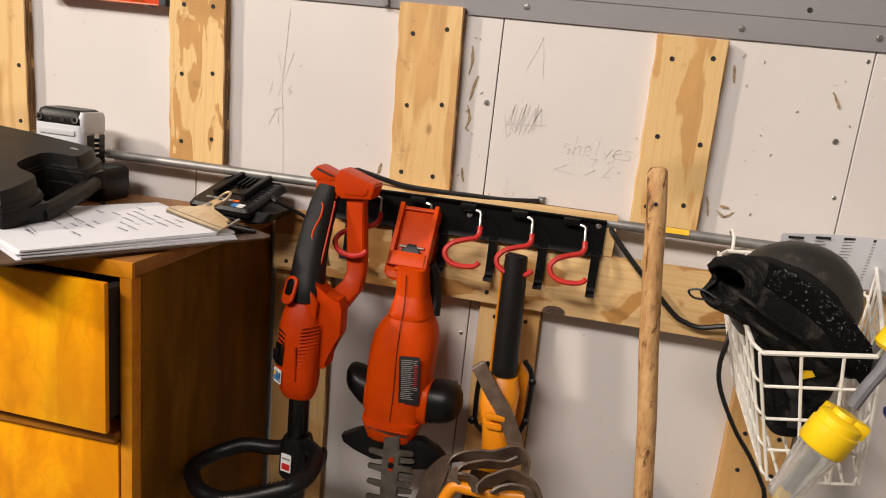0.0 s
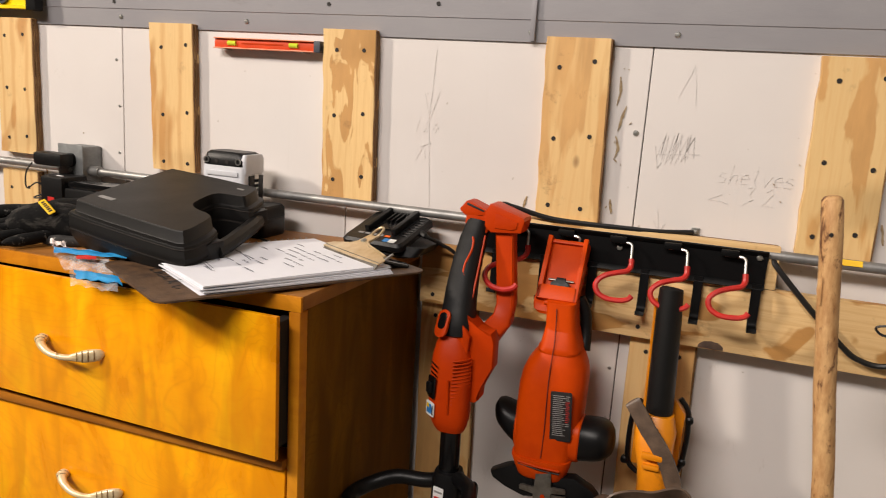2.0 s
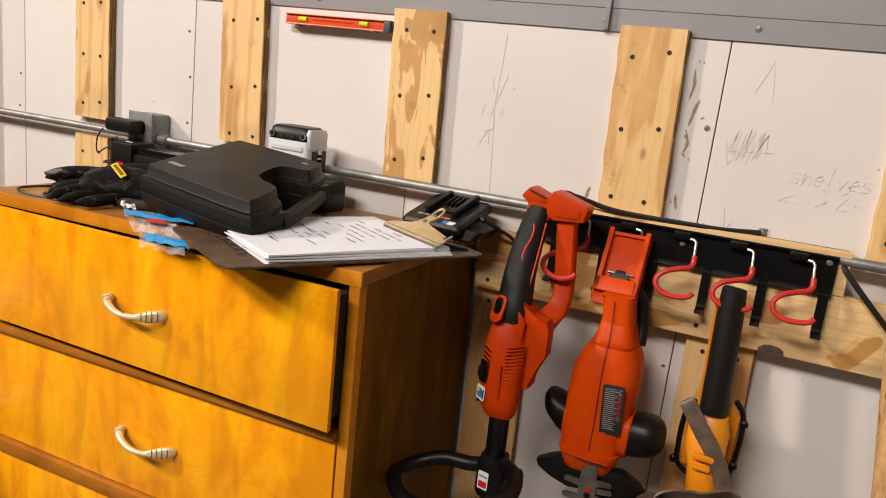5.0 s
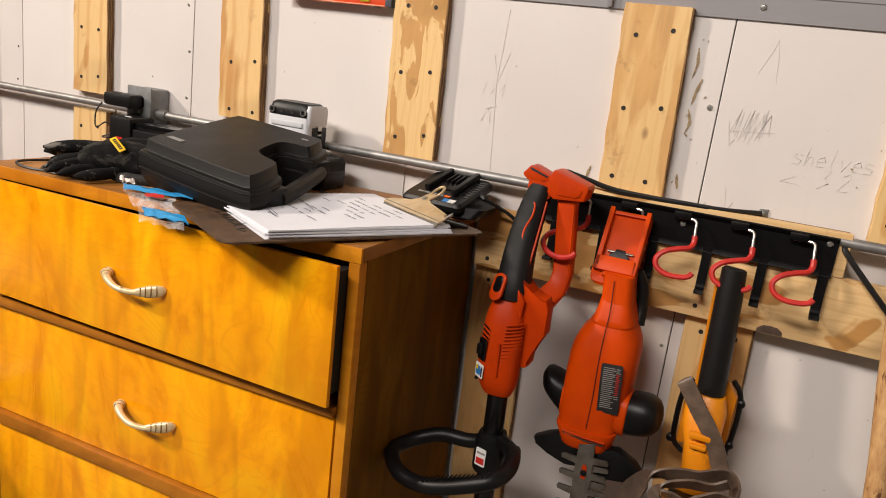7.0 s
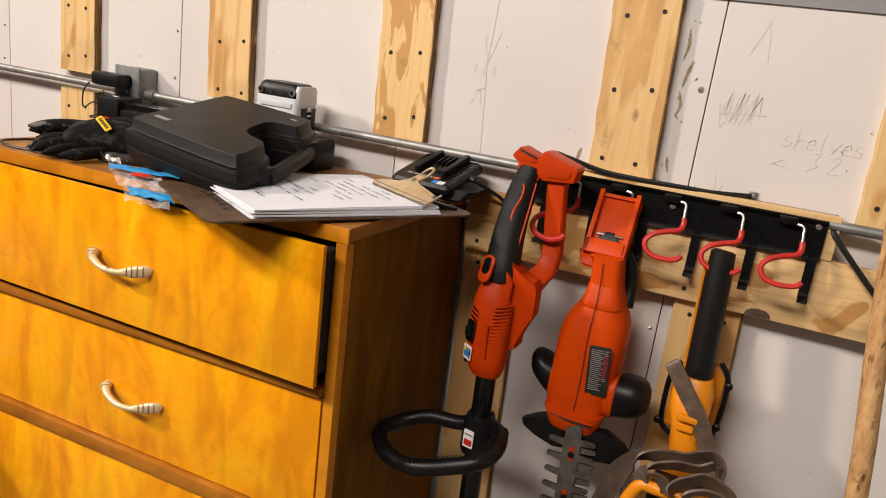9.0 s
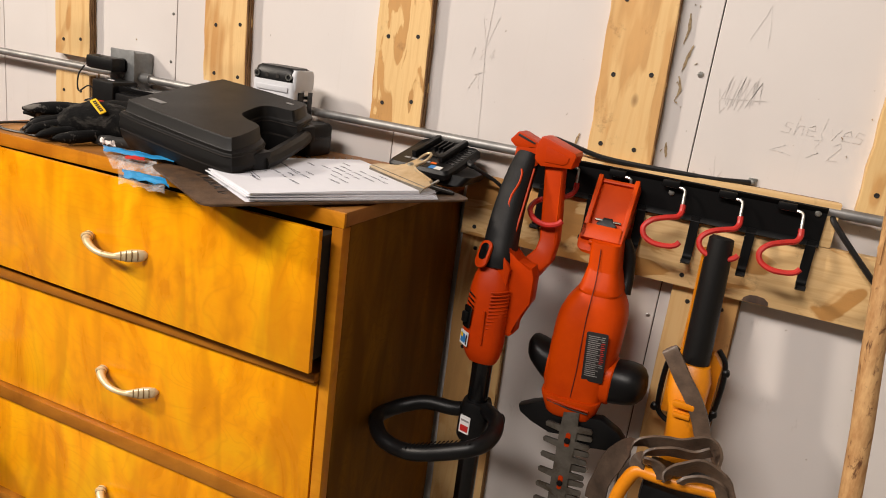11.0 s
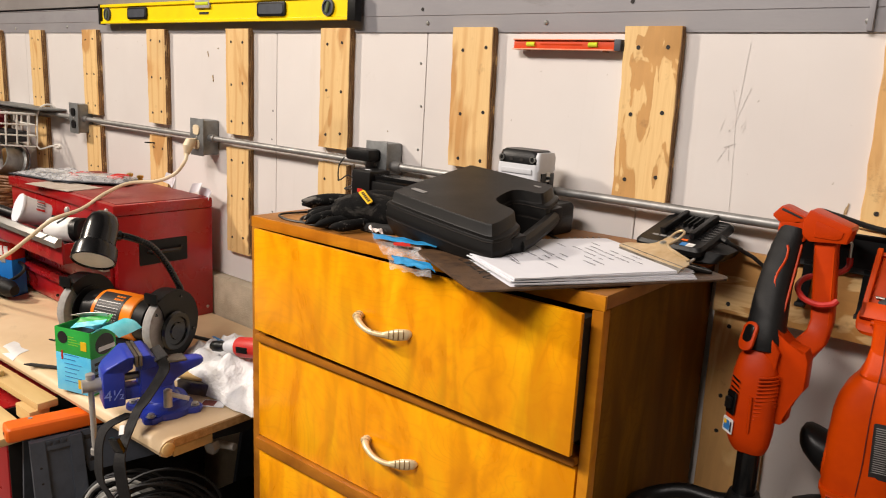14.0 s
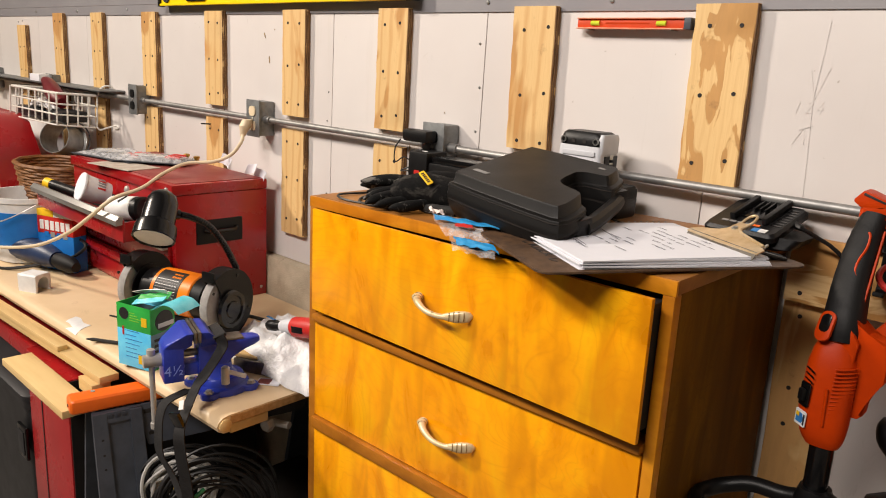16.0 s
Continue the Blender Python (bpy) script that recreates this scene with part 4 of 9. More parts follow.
part("clip_pin", rod(B(), mclip @ Vector((0.345, 0.040, 0.014)), mclip @ Vector((0.375, 0.058, 0.018)), 0.0022, seg=8), SCREW, clip)
D = -V
pen = lambda a, u: Vector((-0.828, -0.438, C1.z + 0.0036)) + D * a + U * u
for run in ([(0.008, 0.020), (0.0, 0.012), (0.002, 0.0), (0.012, 0.002)], [(0.018, 0.024), (0.020, 0.0), (0.026, 0.010), (0.030, 0.0)], [(0.036, 0.012), (0.038, 0.0), (0.046, 0.004), (0.047, 0.013), (0.049, 0.0)], [(0.062, 0.011), (0.055, 0.008), (0.056, 0.0), (0.064, 0.002)], [(0.070, 0.024), (0.072, 0.0)], [(0.082, 0.014), (0.073, 0.006), (0.084, -0.002)], [(0.094, 0.010), (0.100, -0.004), (0.112, 0.002)]):
    part("pen_mark", ribbon(B(), curve_points([pen(*q) for q in run], 4), 0.0024, 0.0004, U + V), LABELBLACK, clipboard)

pad = thing("notepad", "spiral notepad of white paper covered in handwriting", "notepad", C1 + Vector((0, 0, 0.004)))
PA = Vector((-0.689, -0.503, C1.z + 0.0036))
for k in range(7):
    j = rnd.uniform(-0.0025, 0.0025)
    mk = basis(PA + Vector((j, j * 0.5, 0.0018 * k)), (U + V * 0.006 * (k - 3)).normalized(), V)
    part("sheet", sheet(B(), 6, 4, lambda u, v: mk @ Vector((0.279 * u, 0.216 * v, 0.0012 * math.sin(3 * u) * (k / 6) + (0.0025 * (1 - u) ** 3 * (k % 2)))), 0.0017), PAPER, pad)
mpad = basis(PA + Vector((0, 0, 0.0018 * 6 + 0.0016)), (U + V * 0.018).normalized(), V)
for i in range(24):
    part("spiral_loop", tube(B(), [mpad @ Vector((0.008 + i * 0.0112, 0.2155 + 0.004 * math.cos(a), -0.005 + 0.0065 * math.sin(a))) for a in [q * math.pi / 4 for q in range(8)]], 0.0006, 5, True), SCREW, pad)
ink = B()
rw = random.Random(3)
for line in range(14):
    u = 0.238 - 0.0152 * line
    v = 0.190 - rw.uniform(0, 0.05)
    while v > 0.030 + rw.uniform(0, 0.05):
        w = rw.uniform(0.010, 0.034)
        n = max(8, int(w / 0.0009))
        ph, k = rw.uniform(0, 6), rw.uniform(0.9, 1.5)
        pts = [mpad @ Vector((u + 0.05 * (v - 0.1) + 0.0024 * math.sin(k * i + ph) * (0.45 + 0.55 * abs(math.sin(0.37 * i + 2 * ph))) + rw.uniform(-0.0004, 0.0004), v - w * i / n + 0.0009 * math.cos(k * i + ph), 0.0006)) for i in range(n + 1)]
        if rw.random() < (0.85 if line < 5 else 0.55):
            ribbon(ink, pts, 0.00045, 0.0003, U + V * 0.4)
        v -= w + rw.uniform(0.004, 0.016)
for a, b in (((0.060, 0.175), (0.046, 0.075)), ((0.055, 0.172), (0.042, 0.080)), ((0.120, 0.16), (0.112, 0.10))):
    ribbon(ink, [mpad @ Vector((*a, 0.0006)), mpad @ Vector((*b, 0.0006))], 0.0008, 0.0003, U)
tagged(part("handwriting", ink, INK, pad), "scrawled pen handwriting", kind="stuff")

# drill case
FL, FR, BR, BL = Vector((-0.998, -0.388, 1.356)), Vector((-0.786, -0.424, 1.341)), Vector((-0.838, -0.186, 1.372)), Vector((-1.020, -0.166, 1.384))
case = thing("tool_case", "charcoal plastic tool case lying tilted on its side", "tool case", (FL + BR) / 2 - Vector((0, 0, 0.08)))
cx_ = (FR - FL).normalized()
mcase = basis(FL, cx_, BR - FR)
inv = mcase.inverted()
q = [inv @ p for p in (FL, FR, BR, BL)]


def on_top(s, t):
    a, b = q[0].lerp(q[1], s), q[3].lerp(q[2], s)
    p = a.lerp(b, t)
    return (p.x, p.y)


top_outline = [on_top(*p) for p in ((0.03, 0.0), (0.97, 0.0), (1.0, 0.03), (1.0, 0.30), (0.97, 0.33), (0.84, 0.35), (0.76, 0.40), (0.74, 0.47), (0.74, 0.64), (0.76, 0.71), (0.84, 0.76), (0.97, 0.775), (1.0, 0.80), (1.0, 0.97), (0.97, 1.0), (0.03, 1.0), (0.0, 0.97), (0.0, 0.03))]
rim_outline = [on_top(*p) for p in ((-0.05, -0.09), (0.96, -0.09), (1.10, -0.045), (1.135, 0.20), (1.10, 0.33), (0.86, 0.37), (0.79, 0.42), (0.77, 0.48), (0.77, 0.63), (0.79, 0.69), (0.86, 0.73), (1.10, 0.75), (1.135, 0.80), (1.115, 1.03), (1.05, 1.07), (-0.05, 1.07), (-0.09, 1.03), (-0.09, -0.05))]
bot_outline = [on_top(*p) for p in ((0.0, -0.055), (0.90, -0.055), (1.04, -0.005), (1.08, 0.20), (1.05, 0.32), (0.86, 0.36), (0.80, 0.42), (0.78, 0.48), (0.78, 0.63), (0.80, 0.69), (0.86, 0.72), (1.05, 0.74), (1.08, 0.80), (1.06, 1.0), (1.0, 1.03), (0.0, 1.03), (-0.05, 1.0), (-0.05, -0.02))]


def softened(outline, rounds=2):
    """Cuts the corners of a closed outline."""
    for _ in range(rounds):
        n_ = len(outline)
        outline = [(a[0] * (1 - w) + b[0] * w, a[1] * (1 - w) + b[1] * w) for a, b in zip(outline, outline[1:] + outline[:1]) for w in (0.25, 0.75)]
    return outline


top_outline, rim_outline, bot_outline = softened(top_outline, 1), softened(rim_outline, 1), softened(bot_outline, 1)


def shell(sections):
    bm = B()
    loft(bm, [[mcase @ Vector((x, y, z)) for x, y in o] for o, z in sections])
    return bm


def blend(a, b, t):
    return [(x0 + (x1 - x0) * t, y0 + (y1 - y0) * t) for (x0, y0), (x1, y1) in zip(a, b)]


crown = blend(rim_outline, top_outline, 0.62)
lid = part("lid", shell([(blend(rim_outline, crown, -0.06), -0.040), (blend(rim_outline, crown, -0.06), -0.0345), (rim_outline, -0.0325), (blend(rim_outline, crown, 0.10), -0.0200), (blend(rim_outline, crown, 0.16), -0.0185), (blend(rim_outline, crown, 0.62), -0.0165), (blend(rim_outline, crown, 0.70), -0.0150), (blend(rim_outline, crown, 0.90), -0.0022), (crown, 0.0)]), CASEMAT, case, sharp=28)
mid = [on_top(0.5, 0.5)] * len(top_outline)
part("base", shell([(blend(bot_outline, mid, 0.16), -0.079), (blend(bot_outline, mid, 0.06), -0.0765), (blend(bot_outline, mid, 0.01), -0.071), (blend(rim_outline, bot_outline, 0.75), -0.064), (blend(rim_outline, bot_outline, 0.2), -0.054), (rim_outline, -0.0435)]), CASEMAT, case)
part("seam", shell([(blend(rim_outline, crown, 0.05), -0.0437), (blend(rim_outline, crown, 0.05), -0.0398)]), SHADEGAP, case)
part("groove", tube(B(), [mcase @ Vector((x, y, -0.0225)) for x, y in blend(rim_outline, crown, 0.045)], 0.0009, 6, True), SHADEGAP, lid)
hp = [on_top(1.13, 0.22), on_top(1.15, 0.36), on_top(1.15, 0.55), on_top(1.15, 0.72), on_top(1.13, 0.86)]
part("handle", tube(B(), [mcase @ Vector((x, y, -0.043)) for x, y in hp], 0.0125, 10), CASEMAT, case)
for t_ in (0.2, 0.88):
    x, y = on_top(1.10, t_)
    part("latch", box(B(), -0.012, 0.012, -0.016, 0.016, -0.014, 0.014, 0.003, mcase @ Matrix.Translation((x, y, -0.04))), BLACK, case)
x, y = on_top(0.13, 0.13)
part("badge", prism(B(), rounded(0.034, 0.009, 0.002), 0.0008, mcase @ Matrix.Translation((x, y, 0.0001))), LABELGREY, case)
x, y = on_top(0.92, 0.90)
part("badge", prism(B(), rounded(0.014, 0.005, 0.001), 0.0008, mcase @ Matrix.Translation((x, y, 0.0001))), LABELGREY, case)

# grey battery on end
batt = thing("tool_battery", "light grey battery pack standing on its end", "battery", (-0.955, -0.085, top_z(-0.955)))
bz = top_z(-0.955)
part("body", loft(B(), [[Vector((x, y, z)) for x, y in [(-0.956 + a, -0.080 + b) for a, b in rounded(w, d, 0.008)]] for z, w, d in ((bz, 0.086, 0.06), (bz + 0.004, 0.09, 0.064), (bz + 0.118, 0.09, 0.064), (bz + 0.122, 0.088, 0.062))]), BATTGREY, batt)
cap = part("cap", loft(B(), [[Vector((-0.956 + a, -0.080 + b, z)) for a, b in rounded(w, d, 0.012)] for z, w, d in ((bz + 0.1225, 0.090, 0.064), (bz + 0.131, 0.090, 0.064), (bz + 0.143, 0.084, 0.058), (bz + 0.147, 0.074, 0.050))]), BLACK, batt, "black end cap")
part("shoulder", loft(B(), [[Vector((-0.9155 + a, -0.079 + b, z)) for a, b in rounded(w, d, 0.005)] for z, w, d in ((bz + 0.110, 0.0125, 0.060), (bz + 0.136, 0.0125, 0.060), (bz + 0.144, 0.010, 0.052))]), BATTGREY, batt)
for dx in (-0.034, 0.034):
    part("screw_boss", turned(B(), [(0.006, 0), (0.006, 0.002), (0.0042, 0.002), (0.0042, 0.0)], pose(-0.956 + dx, -0.1125, bz + 0.131, 90), 14, True), SCREW, cap)
for dx in (-0.013, 0.010):
    part("port", turned(B(), [(0.004, 0), (0.004, 0.0007)], pose(-0.956 + dx, -0.1122, bz + 0.130, 90), 10), HOLE, cap)
part("ridge", box(B(), -0.99, -0.922, -0.1145, -0.112, bz + 0.104, bz + 0.113, 0.0012), BATTGREY, batt)
part("ridge", box(B(), -0.99, -0.922, -0.1145, -0.112, bz + 0.088, bz + 0.092, 0.0012), BATTGREY, batt)
part("side_plate", box(B(), -0.9112, -0.9085, -0.097, -0.054, bz + 0.03, bz + 0.106, 0.0010), BLACK, batt)
for i in range(7):
    part("print", box(B(), -0.9086, -0.9081, -0.082, -0.070, bz + 0.04 + 0.009 * i, bz + 0.055 + 0.009 * i), LABELWHITE, batt)
for i in range(3):
    part("print", box(B(), -0.985 + 0.02 * i, -0.970 + 0.02 * i, -0.1128, -0.1122, bz + 0.070, bz + 0.078), LABELGREY, batt)

# black block beside the battery
blk = thing("charging_dock", "black plastic charging dock beside the battery pack", "charging dock", (-0.873, -0.095, top_z(-0.873)))
part("body", loft(B(), [[Vector((-0.883 + a, -0.088 + b, z)) for a, b in rounded(w, d, 0.010)] for z, w, d in ((top_z(-0.883), 0.042, 0.076), (top_z(-0.883) + 0.004, 0.046, 0.080), (1.322, 0.046, 0.080), (1.328, 0.038, 0.072))]), BLACK, blk)
part("rib", box(B(), -0.8605, -0.8590, -0.120, -0.056, 1.300, 1.306, 0.0006), BLACK, blk)

# battery charger by the clip
chg = thing("battery_charger", "black battery charger with a blue and white sticker", "charger", (-0.645, -0.06, top_z(-0.645)))
mch = basis((-0.700, -0.134, 1.3005), (0.114, -0.015, 0), (0.037, 0.109, 0.034))
part("body", loft(B(), [[mch @ Vector((x + 0.0580, y + 0.058, z)) for x, y in rounded(w, d, 0.010)] for z, w, d in ((-0.016, 0.108, 0.108), (-0.013, 0.117, 0.116), (-0.005, 0.117, 0.116), (0.0, 0.109, 0.108))]), BLACK, chg)
part("base", loft(B(), [[Vector((-0.628 + x + 0.012 * k, -0.085 + y, z)) for x, y in rounded(w, d, 0.010)] for k, (z, w, d) in enumerate(((top_z(-0.70) + 0.0018, 0.100, 0.092), (top_z(-0.70) + 0.006, 0.106, 0.098), (1.297, 0.108, 0.088)))]), BLACK, chg)
for x in (0.034, 0.086):
    part("slide_rail", box(B(), x - 0.0045, x + 0.0045, 0.030, 0.112, 0.0, 0.012, 0.0024, mch), BLACK, chg)
part("contact_bed", box(B(), 0.0395, 0.0805, 0.046, 0.112, 0.0, 0.003, 0.001, mch), BLACKGLOSS, chg)
for i in range(3):
    part("contact", box(B(), 0.050 + 0.009 * i, 0.0525 + 0.009 * i, 0.066, 0.100, 0.003, 0.009, 0.0004, mch), BLACK, chg)
for i in range(8):
    part("vent_slot", box(B(), 0.094, 0.110, 0.034 + i * 0.009, 0.038 + i * 0.009, -0.0003, 0.0006, 0, mch), BLACKGLOSS, chg)
part("sticker", box(B(), 0.078, 0.0885, 0.0055, 0.0165, 0.0002, 0.0009, 0, mch), LABELBLUE, chg)
part("sticker", box(B(), 0.0886, 0.101, 0.0055, 0.0165, 0.0002, 0.0009, 0, mch), LABELWHITE, chg)
for i in range(5):
    part("print", box(B(), 0.020 + 0.0130 * i, 0.0305 + 0.0130 * i, 0.0225, 0.0275, 0.0001, 0.0007, 0, mch), CAPORANGE if i == 4 else LABELGREY, chg)
cordpts = curve_points([mch @ Vector((0.114, 0.070, -0.008)), mch @ Vector((0.130, 0.064, -0.010)), (-0.545, -0.070, 1.297), (-0.525, -0.060, 1.285), (-0.505, -0.05, 1.262), (-0.49, -0.045, 1.21)], 5)
part("strain_relief", tube(B(), cordpts[:6], [0.0062, 0.0052, 0.0060, 0.0048, 0.0054, 0.0042], 8), BLACK, chg)
part("cord", tube(B(), cordpts, 0.0032, 8), CORDBLACK, chg)

# small charger and plugs by the outlet box
smallchg = thing("small_charger", "small black battery charger plugged in beside gloves", "charger", (-1.30, -0.11, top_z(-1.3)))
sz = top_z(-1.30)
part("body", box(B(), -1.372, -1.316, -0.135, -0.07, sz, sz + 0.070, 0.005), BLACK, smallchg)
part("cradle", box(B(), -1.316, -1.165, -0.130, -0.075, sz, sz + 0.050, 0.004), BLACK, smallchg)
part("pack", box(B(), -1.312, -1.185, -0.126, -0.08, sz + 0.050, sz + 0.064, 0.004), BLACKGLOSS, smallchg)
part("print", box(B(), -1.352, -1.336, -0.1362, -0.1352, sz + 0.022, sz + 0.030), LABELRED, smallchg)
for i in range(2):
    part("print", box(B(), -1.285, -1.235, -0.1312, -0.1302, sz + 0.012 + 0.012 * i, sz + 0.020 + 0.012 * i), LABELWHITE, smallchg)
part("indicator", box(B(), -1.348, -1.332, -0.118, -0.114, sz + 0.0702, sz + 0.0712), LABELWHITE, smallchg)
wart = thing("wall_plug_adapter", "black plug-in adapter in the outlet box", "adapter", (-1.40, -0.08, 1.35))
part("body", box(B(), -1.436, -1.360, -0.096, -0.060, 1.350, 1.378, 0.008), BLACK, wart)
part("cord", tube(B(), curve_points([(-1.45, -0.085, 1.352), (-1.462, -0.09, 1.33), (-1.455, -0.095, 1.30), (-1.42, -0.10, 1.315), (-1.395, -0.10, 1.30), (-1.42, -0.11, 1.285), (-1.385, -0.115, 1.29), (-1.36, -0.11, 1.30)], 6), 0.0016, 6), CORDBLACK, wart)
wart2 = thing("wall_plug_adapter", "black plug-in adapter in the outlet box", "adapter", (-1.38, -0.08, 1.30))
part("body", box(B(), -1.40, -1.352, -0.105, -0.060, 1.292, 1.335, 0.006), BLACK, wart2)
loop = thing("power_cable", "thin black cord looped on the chest top", "cord", (-1.25, -0.33, top_z(-1.25)))
lz = lambda x: top_z(x) + 0.0022
part("cord", tube(B(), curve_points([(x, y, lz(x) + h) for x, y, h in ((-1.38 + 0.02, -0.13, 0.0), (-1.325, -0.20, 0.0), (-1.30, -0.30, 0.0), (-1.30, -0.385, 0.002), (-1.25, -0.405, 0), (-1.18, -0.39, 0.0), (-1.14, -0.37, 0.0), (-1.17, -0.31, 0.0), (-1.24, -0.29, 0.0), (-1.27, -0.34, 0.0), (-1.22, -0.40, 0.0), (-1.12, -0.40, 0.002))], 6), 0.0022, 6), CORDBLACK, loop)
cord2 = thing("power_cable", "thin black cord behind the tool case", "cord", (-0.80, -0.2, top_z(-0.8)))
part("cord", tube(B(), curve_points([(x, y, lz(x)) for x, y in ((-0.86, -0.13), (-0.80, -0.17), (-0.765, -0.20), (-0.75, -0.23), (-0.77, -0.25), (-0.80, -0.245))], 6), 0.0022, 6), CORDBLACK, cord2)

# work gloves
glove = thing("work_glove", "black work glove with dusty fingertips and yellow tag", "glove", (-1.14, -0.33, top_z(-1.14)), group="work gloves")
gz = top_z(-1.14)


def leather_tube(pts, rs, seed, flat=1.0):
    """A soft finger or cuff with wrinkles."""
    run = curve_points(pts, 6)
    n = len(run)
    rr = []
    for i in range(n):
        t = i / (n - 1) * (len(rs) - 1)
        k = min(int(t), len(rs) - 2)
        rr.append(rs[k] + (rs[k + 1] - rs[k]) * (t - k) + 0.015 * rs[0] * math.sin(i * 2.1 + seed) * (len(rs) > 3))
    bm = tube(B(), run, rr, 14, flat=flat, p=2.2)
    for v in bm.verts:
        v.co += Vector((0, 0, 1)) * 0.0014 * noise.noise(v.co * 70 + Vector((seed, 0, 0)))
    return bm


FINGER = (1.12, 1.06, 1.0, 1.0, 1.0, 1.0, 1.0, 1.0, 0.97, 0.92, 0.8, 0.55, 0.2)
GLOVEHIDE = surface("worn_glove_hide", lin(20, 20, 20), lin(11, 11, 11), 60, (0.7, 0.9), bump=0.6, grain=420, dirt=lin(120, 116, 110), dirt_at=(0.56, 0.63), depth=0.002, spec=0.2)
TIPGREY = surface("grey_fingertip", lin(48, 46, 44), lin(20, 20, 19), 90, (0.7, 0.9), dirt=lin(160, 156, 148), dirt_at=(0.57, 0.64), bump=0.4)
part("palm", leather_tube([(-1.035, -0.300, gz + 0.024), (-1.075, -0.318, gz + 0.030), (-1.120, -0.335, gz + 0.034), (-1.150, -0.350, gz + 0.030), (-1.170, -0.362, gz + 0.022)], [0.030, 0.040, 0.042, 0.038, 0.026], 1, 0.72), FABRIC, glove)
for base, mid, tip, r, k in (((-1.155, -0.355, gz + 0.026), (-1.168, -0.395, gz + 0.020), (-1.172, -0.432, gz + 0.011), 0.0098, 2), ((-1.165, -0.345, gz + 0.030), (-1.185, -0.380, gz + 0.024), (-1.194, -0.418, gz + 0.013), 0.0098, 3), ((-1.130, -0.362, gz + 0.020), (-1.142, -0.398, gz + 0.015), (-1.150, -0.430, gz + 0.010), 0.0095, 4), ((-1.095, -0.350, gz + 0.016), (-1.102, -0.392, gz + 0.014), (-1.116, -0.428, gz + 0.011), 0.0112, 5)):
    part("finger", leather_tube([base, mid, tip], [r * k_ for k_ in FINGER], k, 0.86), GLOVEHIDE, glove)
part("palm_edge", leather_tube([(-1.040, -0.345, gz + 0.010), (-1.075, -0.362, gz + 0.010), (-1.100, -0.368, gz + 0.009)], [0.008, 0.009, 0.006], 7), TIPGREY, glove)
tagm = basis((-1.099, -0.3600, gz + 0.0600), (0.86, -0.24, -0.40), (0.25, 0.80, 0.5))
part("tag", prism(B(), rounded(0.038, 0.011, 0.002), 0.0016, tagm, 0.0004), LABELYELLOW, glove, "yellow woven tag")
for i in range(6):
    part("tag_print", prism(B(), [(-0.0016, -0.0026), (0.0016, -0.0026), (0.0016, 0.0026), (-0.0016, 0.0026)], 0.0004, tagm @ Matrix.Translation((-0.0125 + 0.005 * i, 0, 0.0016))), LABELBLACK, glove)
glove2 = thing("work_glove", "black work glove lying folded behind its pair", "glove", (-1.20, -0.29, gz), group="work gloves")
part("palm", leather_tube([(-1.080, -0.235, gz + 0.026), (-1.120, -0.255, gz + 0.034), (-1.155, -0.280, gz + 0.036), (-1.185, -0.305, gz + 0.034)], [0.026, 0.032, 0.030, 0.020], 9, 0.8), FABRIC, glove2)
for base, mid, tip, r, k in (((-1.170, -0.300, gz + 0.040), (-1.205, -0.340, gz + 0.040), (-1.240, -0.385, gz + 0.036), 0.0125, 11), ((-1.160, -0.305, gz + 0.026), (-1.190, -0.345, gz + 0.022), (-1.222, -0.385, gz + 0.020), 0.0115, 12), ((-1.180, -0.290, gz + 0.030), (-1.225, -0.335, gz + 0.030), (-1.255, -0.372, gz + 0.026), 0.0115, 13)):
    part("finger", leather_tube([base, mid, tip], [r * k_ for k_ in FINGER], k, 0.86), GLOVEHIDE, glove2)

# crumpled wrapper
wrap = thing("snack_wrapper", "crumpled clear and blue plastic wrapper on the edge", "wrapper", (-0.97, -0.42, top_z(-0.97)))
wz = top_z(-0.97)
nz = lambda x, y, s: noise.noise(Vector((x * s, y * s, 3.1)))
drape = lambda y: wz + 0.006 - max(0.0, -0.425 - y) * 0.28


def film(name, at, along, across, lift, seed, material, nx=20, ny=14, label="", rough=1.0):
    """A crumpled piece of film from a corner along two directions, sagging over the chest edge."""
    def f(u, v):
        x = at[0] + along[0] * u + across[0] * v + 0.006 * rough * nz(u + seed, v, 2.5)
        y = at[1] + along[1] * u + across[1] * v + 0.005 * rough * nz(v, u + seed, 3)
        return Vector((x, y, drape(y) + lift + rough * (0.009 * abs(nz(u + seed, v, 3)) + 0.003 * abs(nz(v + seed, u, 9)))))
    return part(name, sheet(B(), nx, ny, f), material, wrap, label, sharp=180)


film("clear_film", (-1.048, -0.405), (0.080, 0.012), (0.100, -0.062), 0.004, 0.0, CLEARWRAP, 22, 18)
film("clear_film", (-0.985, -0.425), (0.075, 0.005), (0.075, -0.070), 0.001, 3.0, CLEARWRAP)
film("printed_film", (-1.015, -0.424), (0.118, 0.016), (0.016, -0.016), 0.010, 1.0, BLUEWRAP, 22, 6, "blue printed film", 0.5)
film("printed_film", (-0.938, -0.462), (0.075, 0.004), (0.026, -0.020), 0.004, 2.0, BLUEWRAP, 16, 8, "blue printed film", 0.6)
film("printed_film", (-0.955, -0.440), (0.030, 0.006), (0.008, -0.008), 0.012, 5.0, LABELRED, 8, 3, "small red print", 0.4)
film("crumpled_end", (-1.050, -0.400), (0.026, 0.004), (0.030, -0.024), 0.010, 4.0, PINKWRAP, 12, 10)

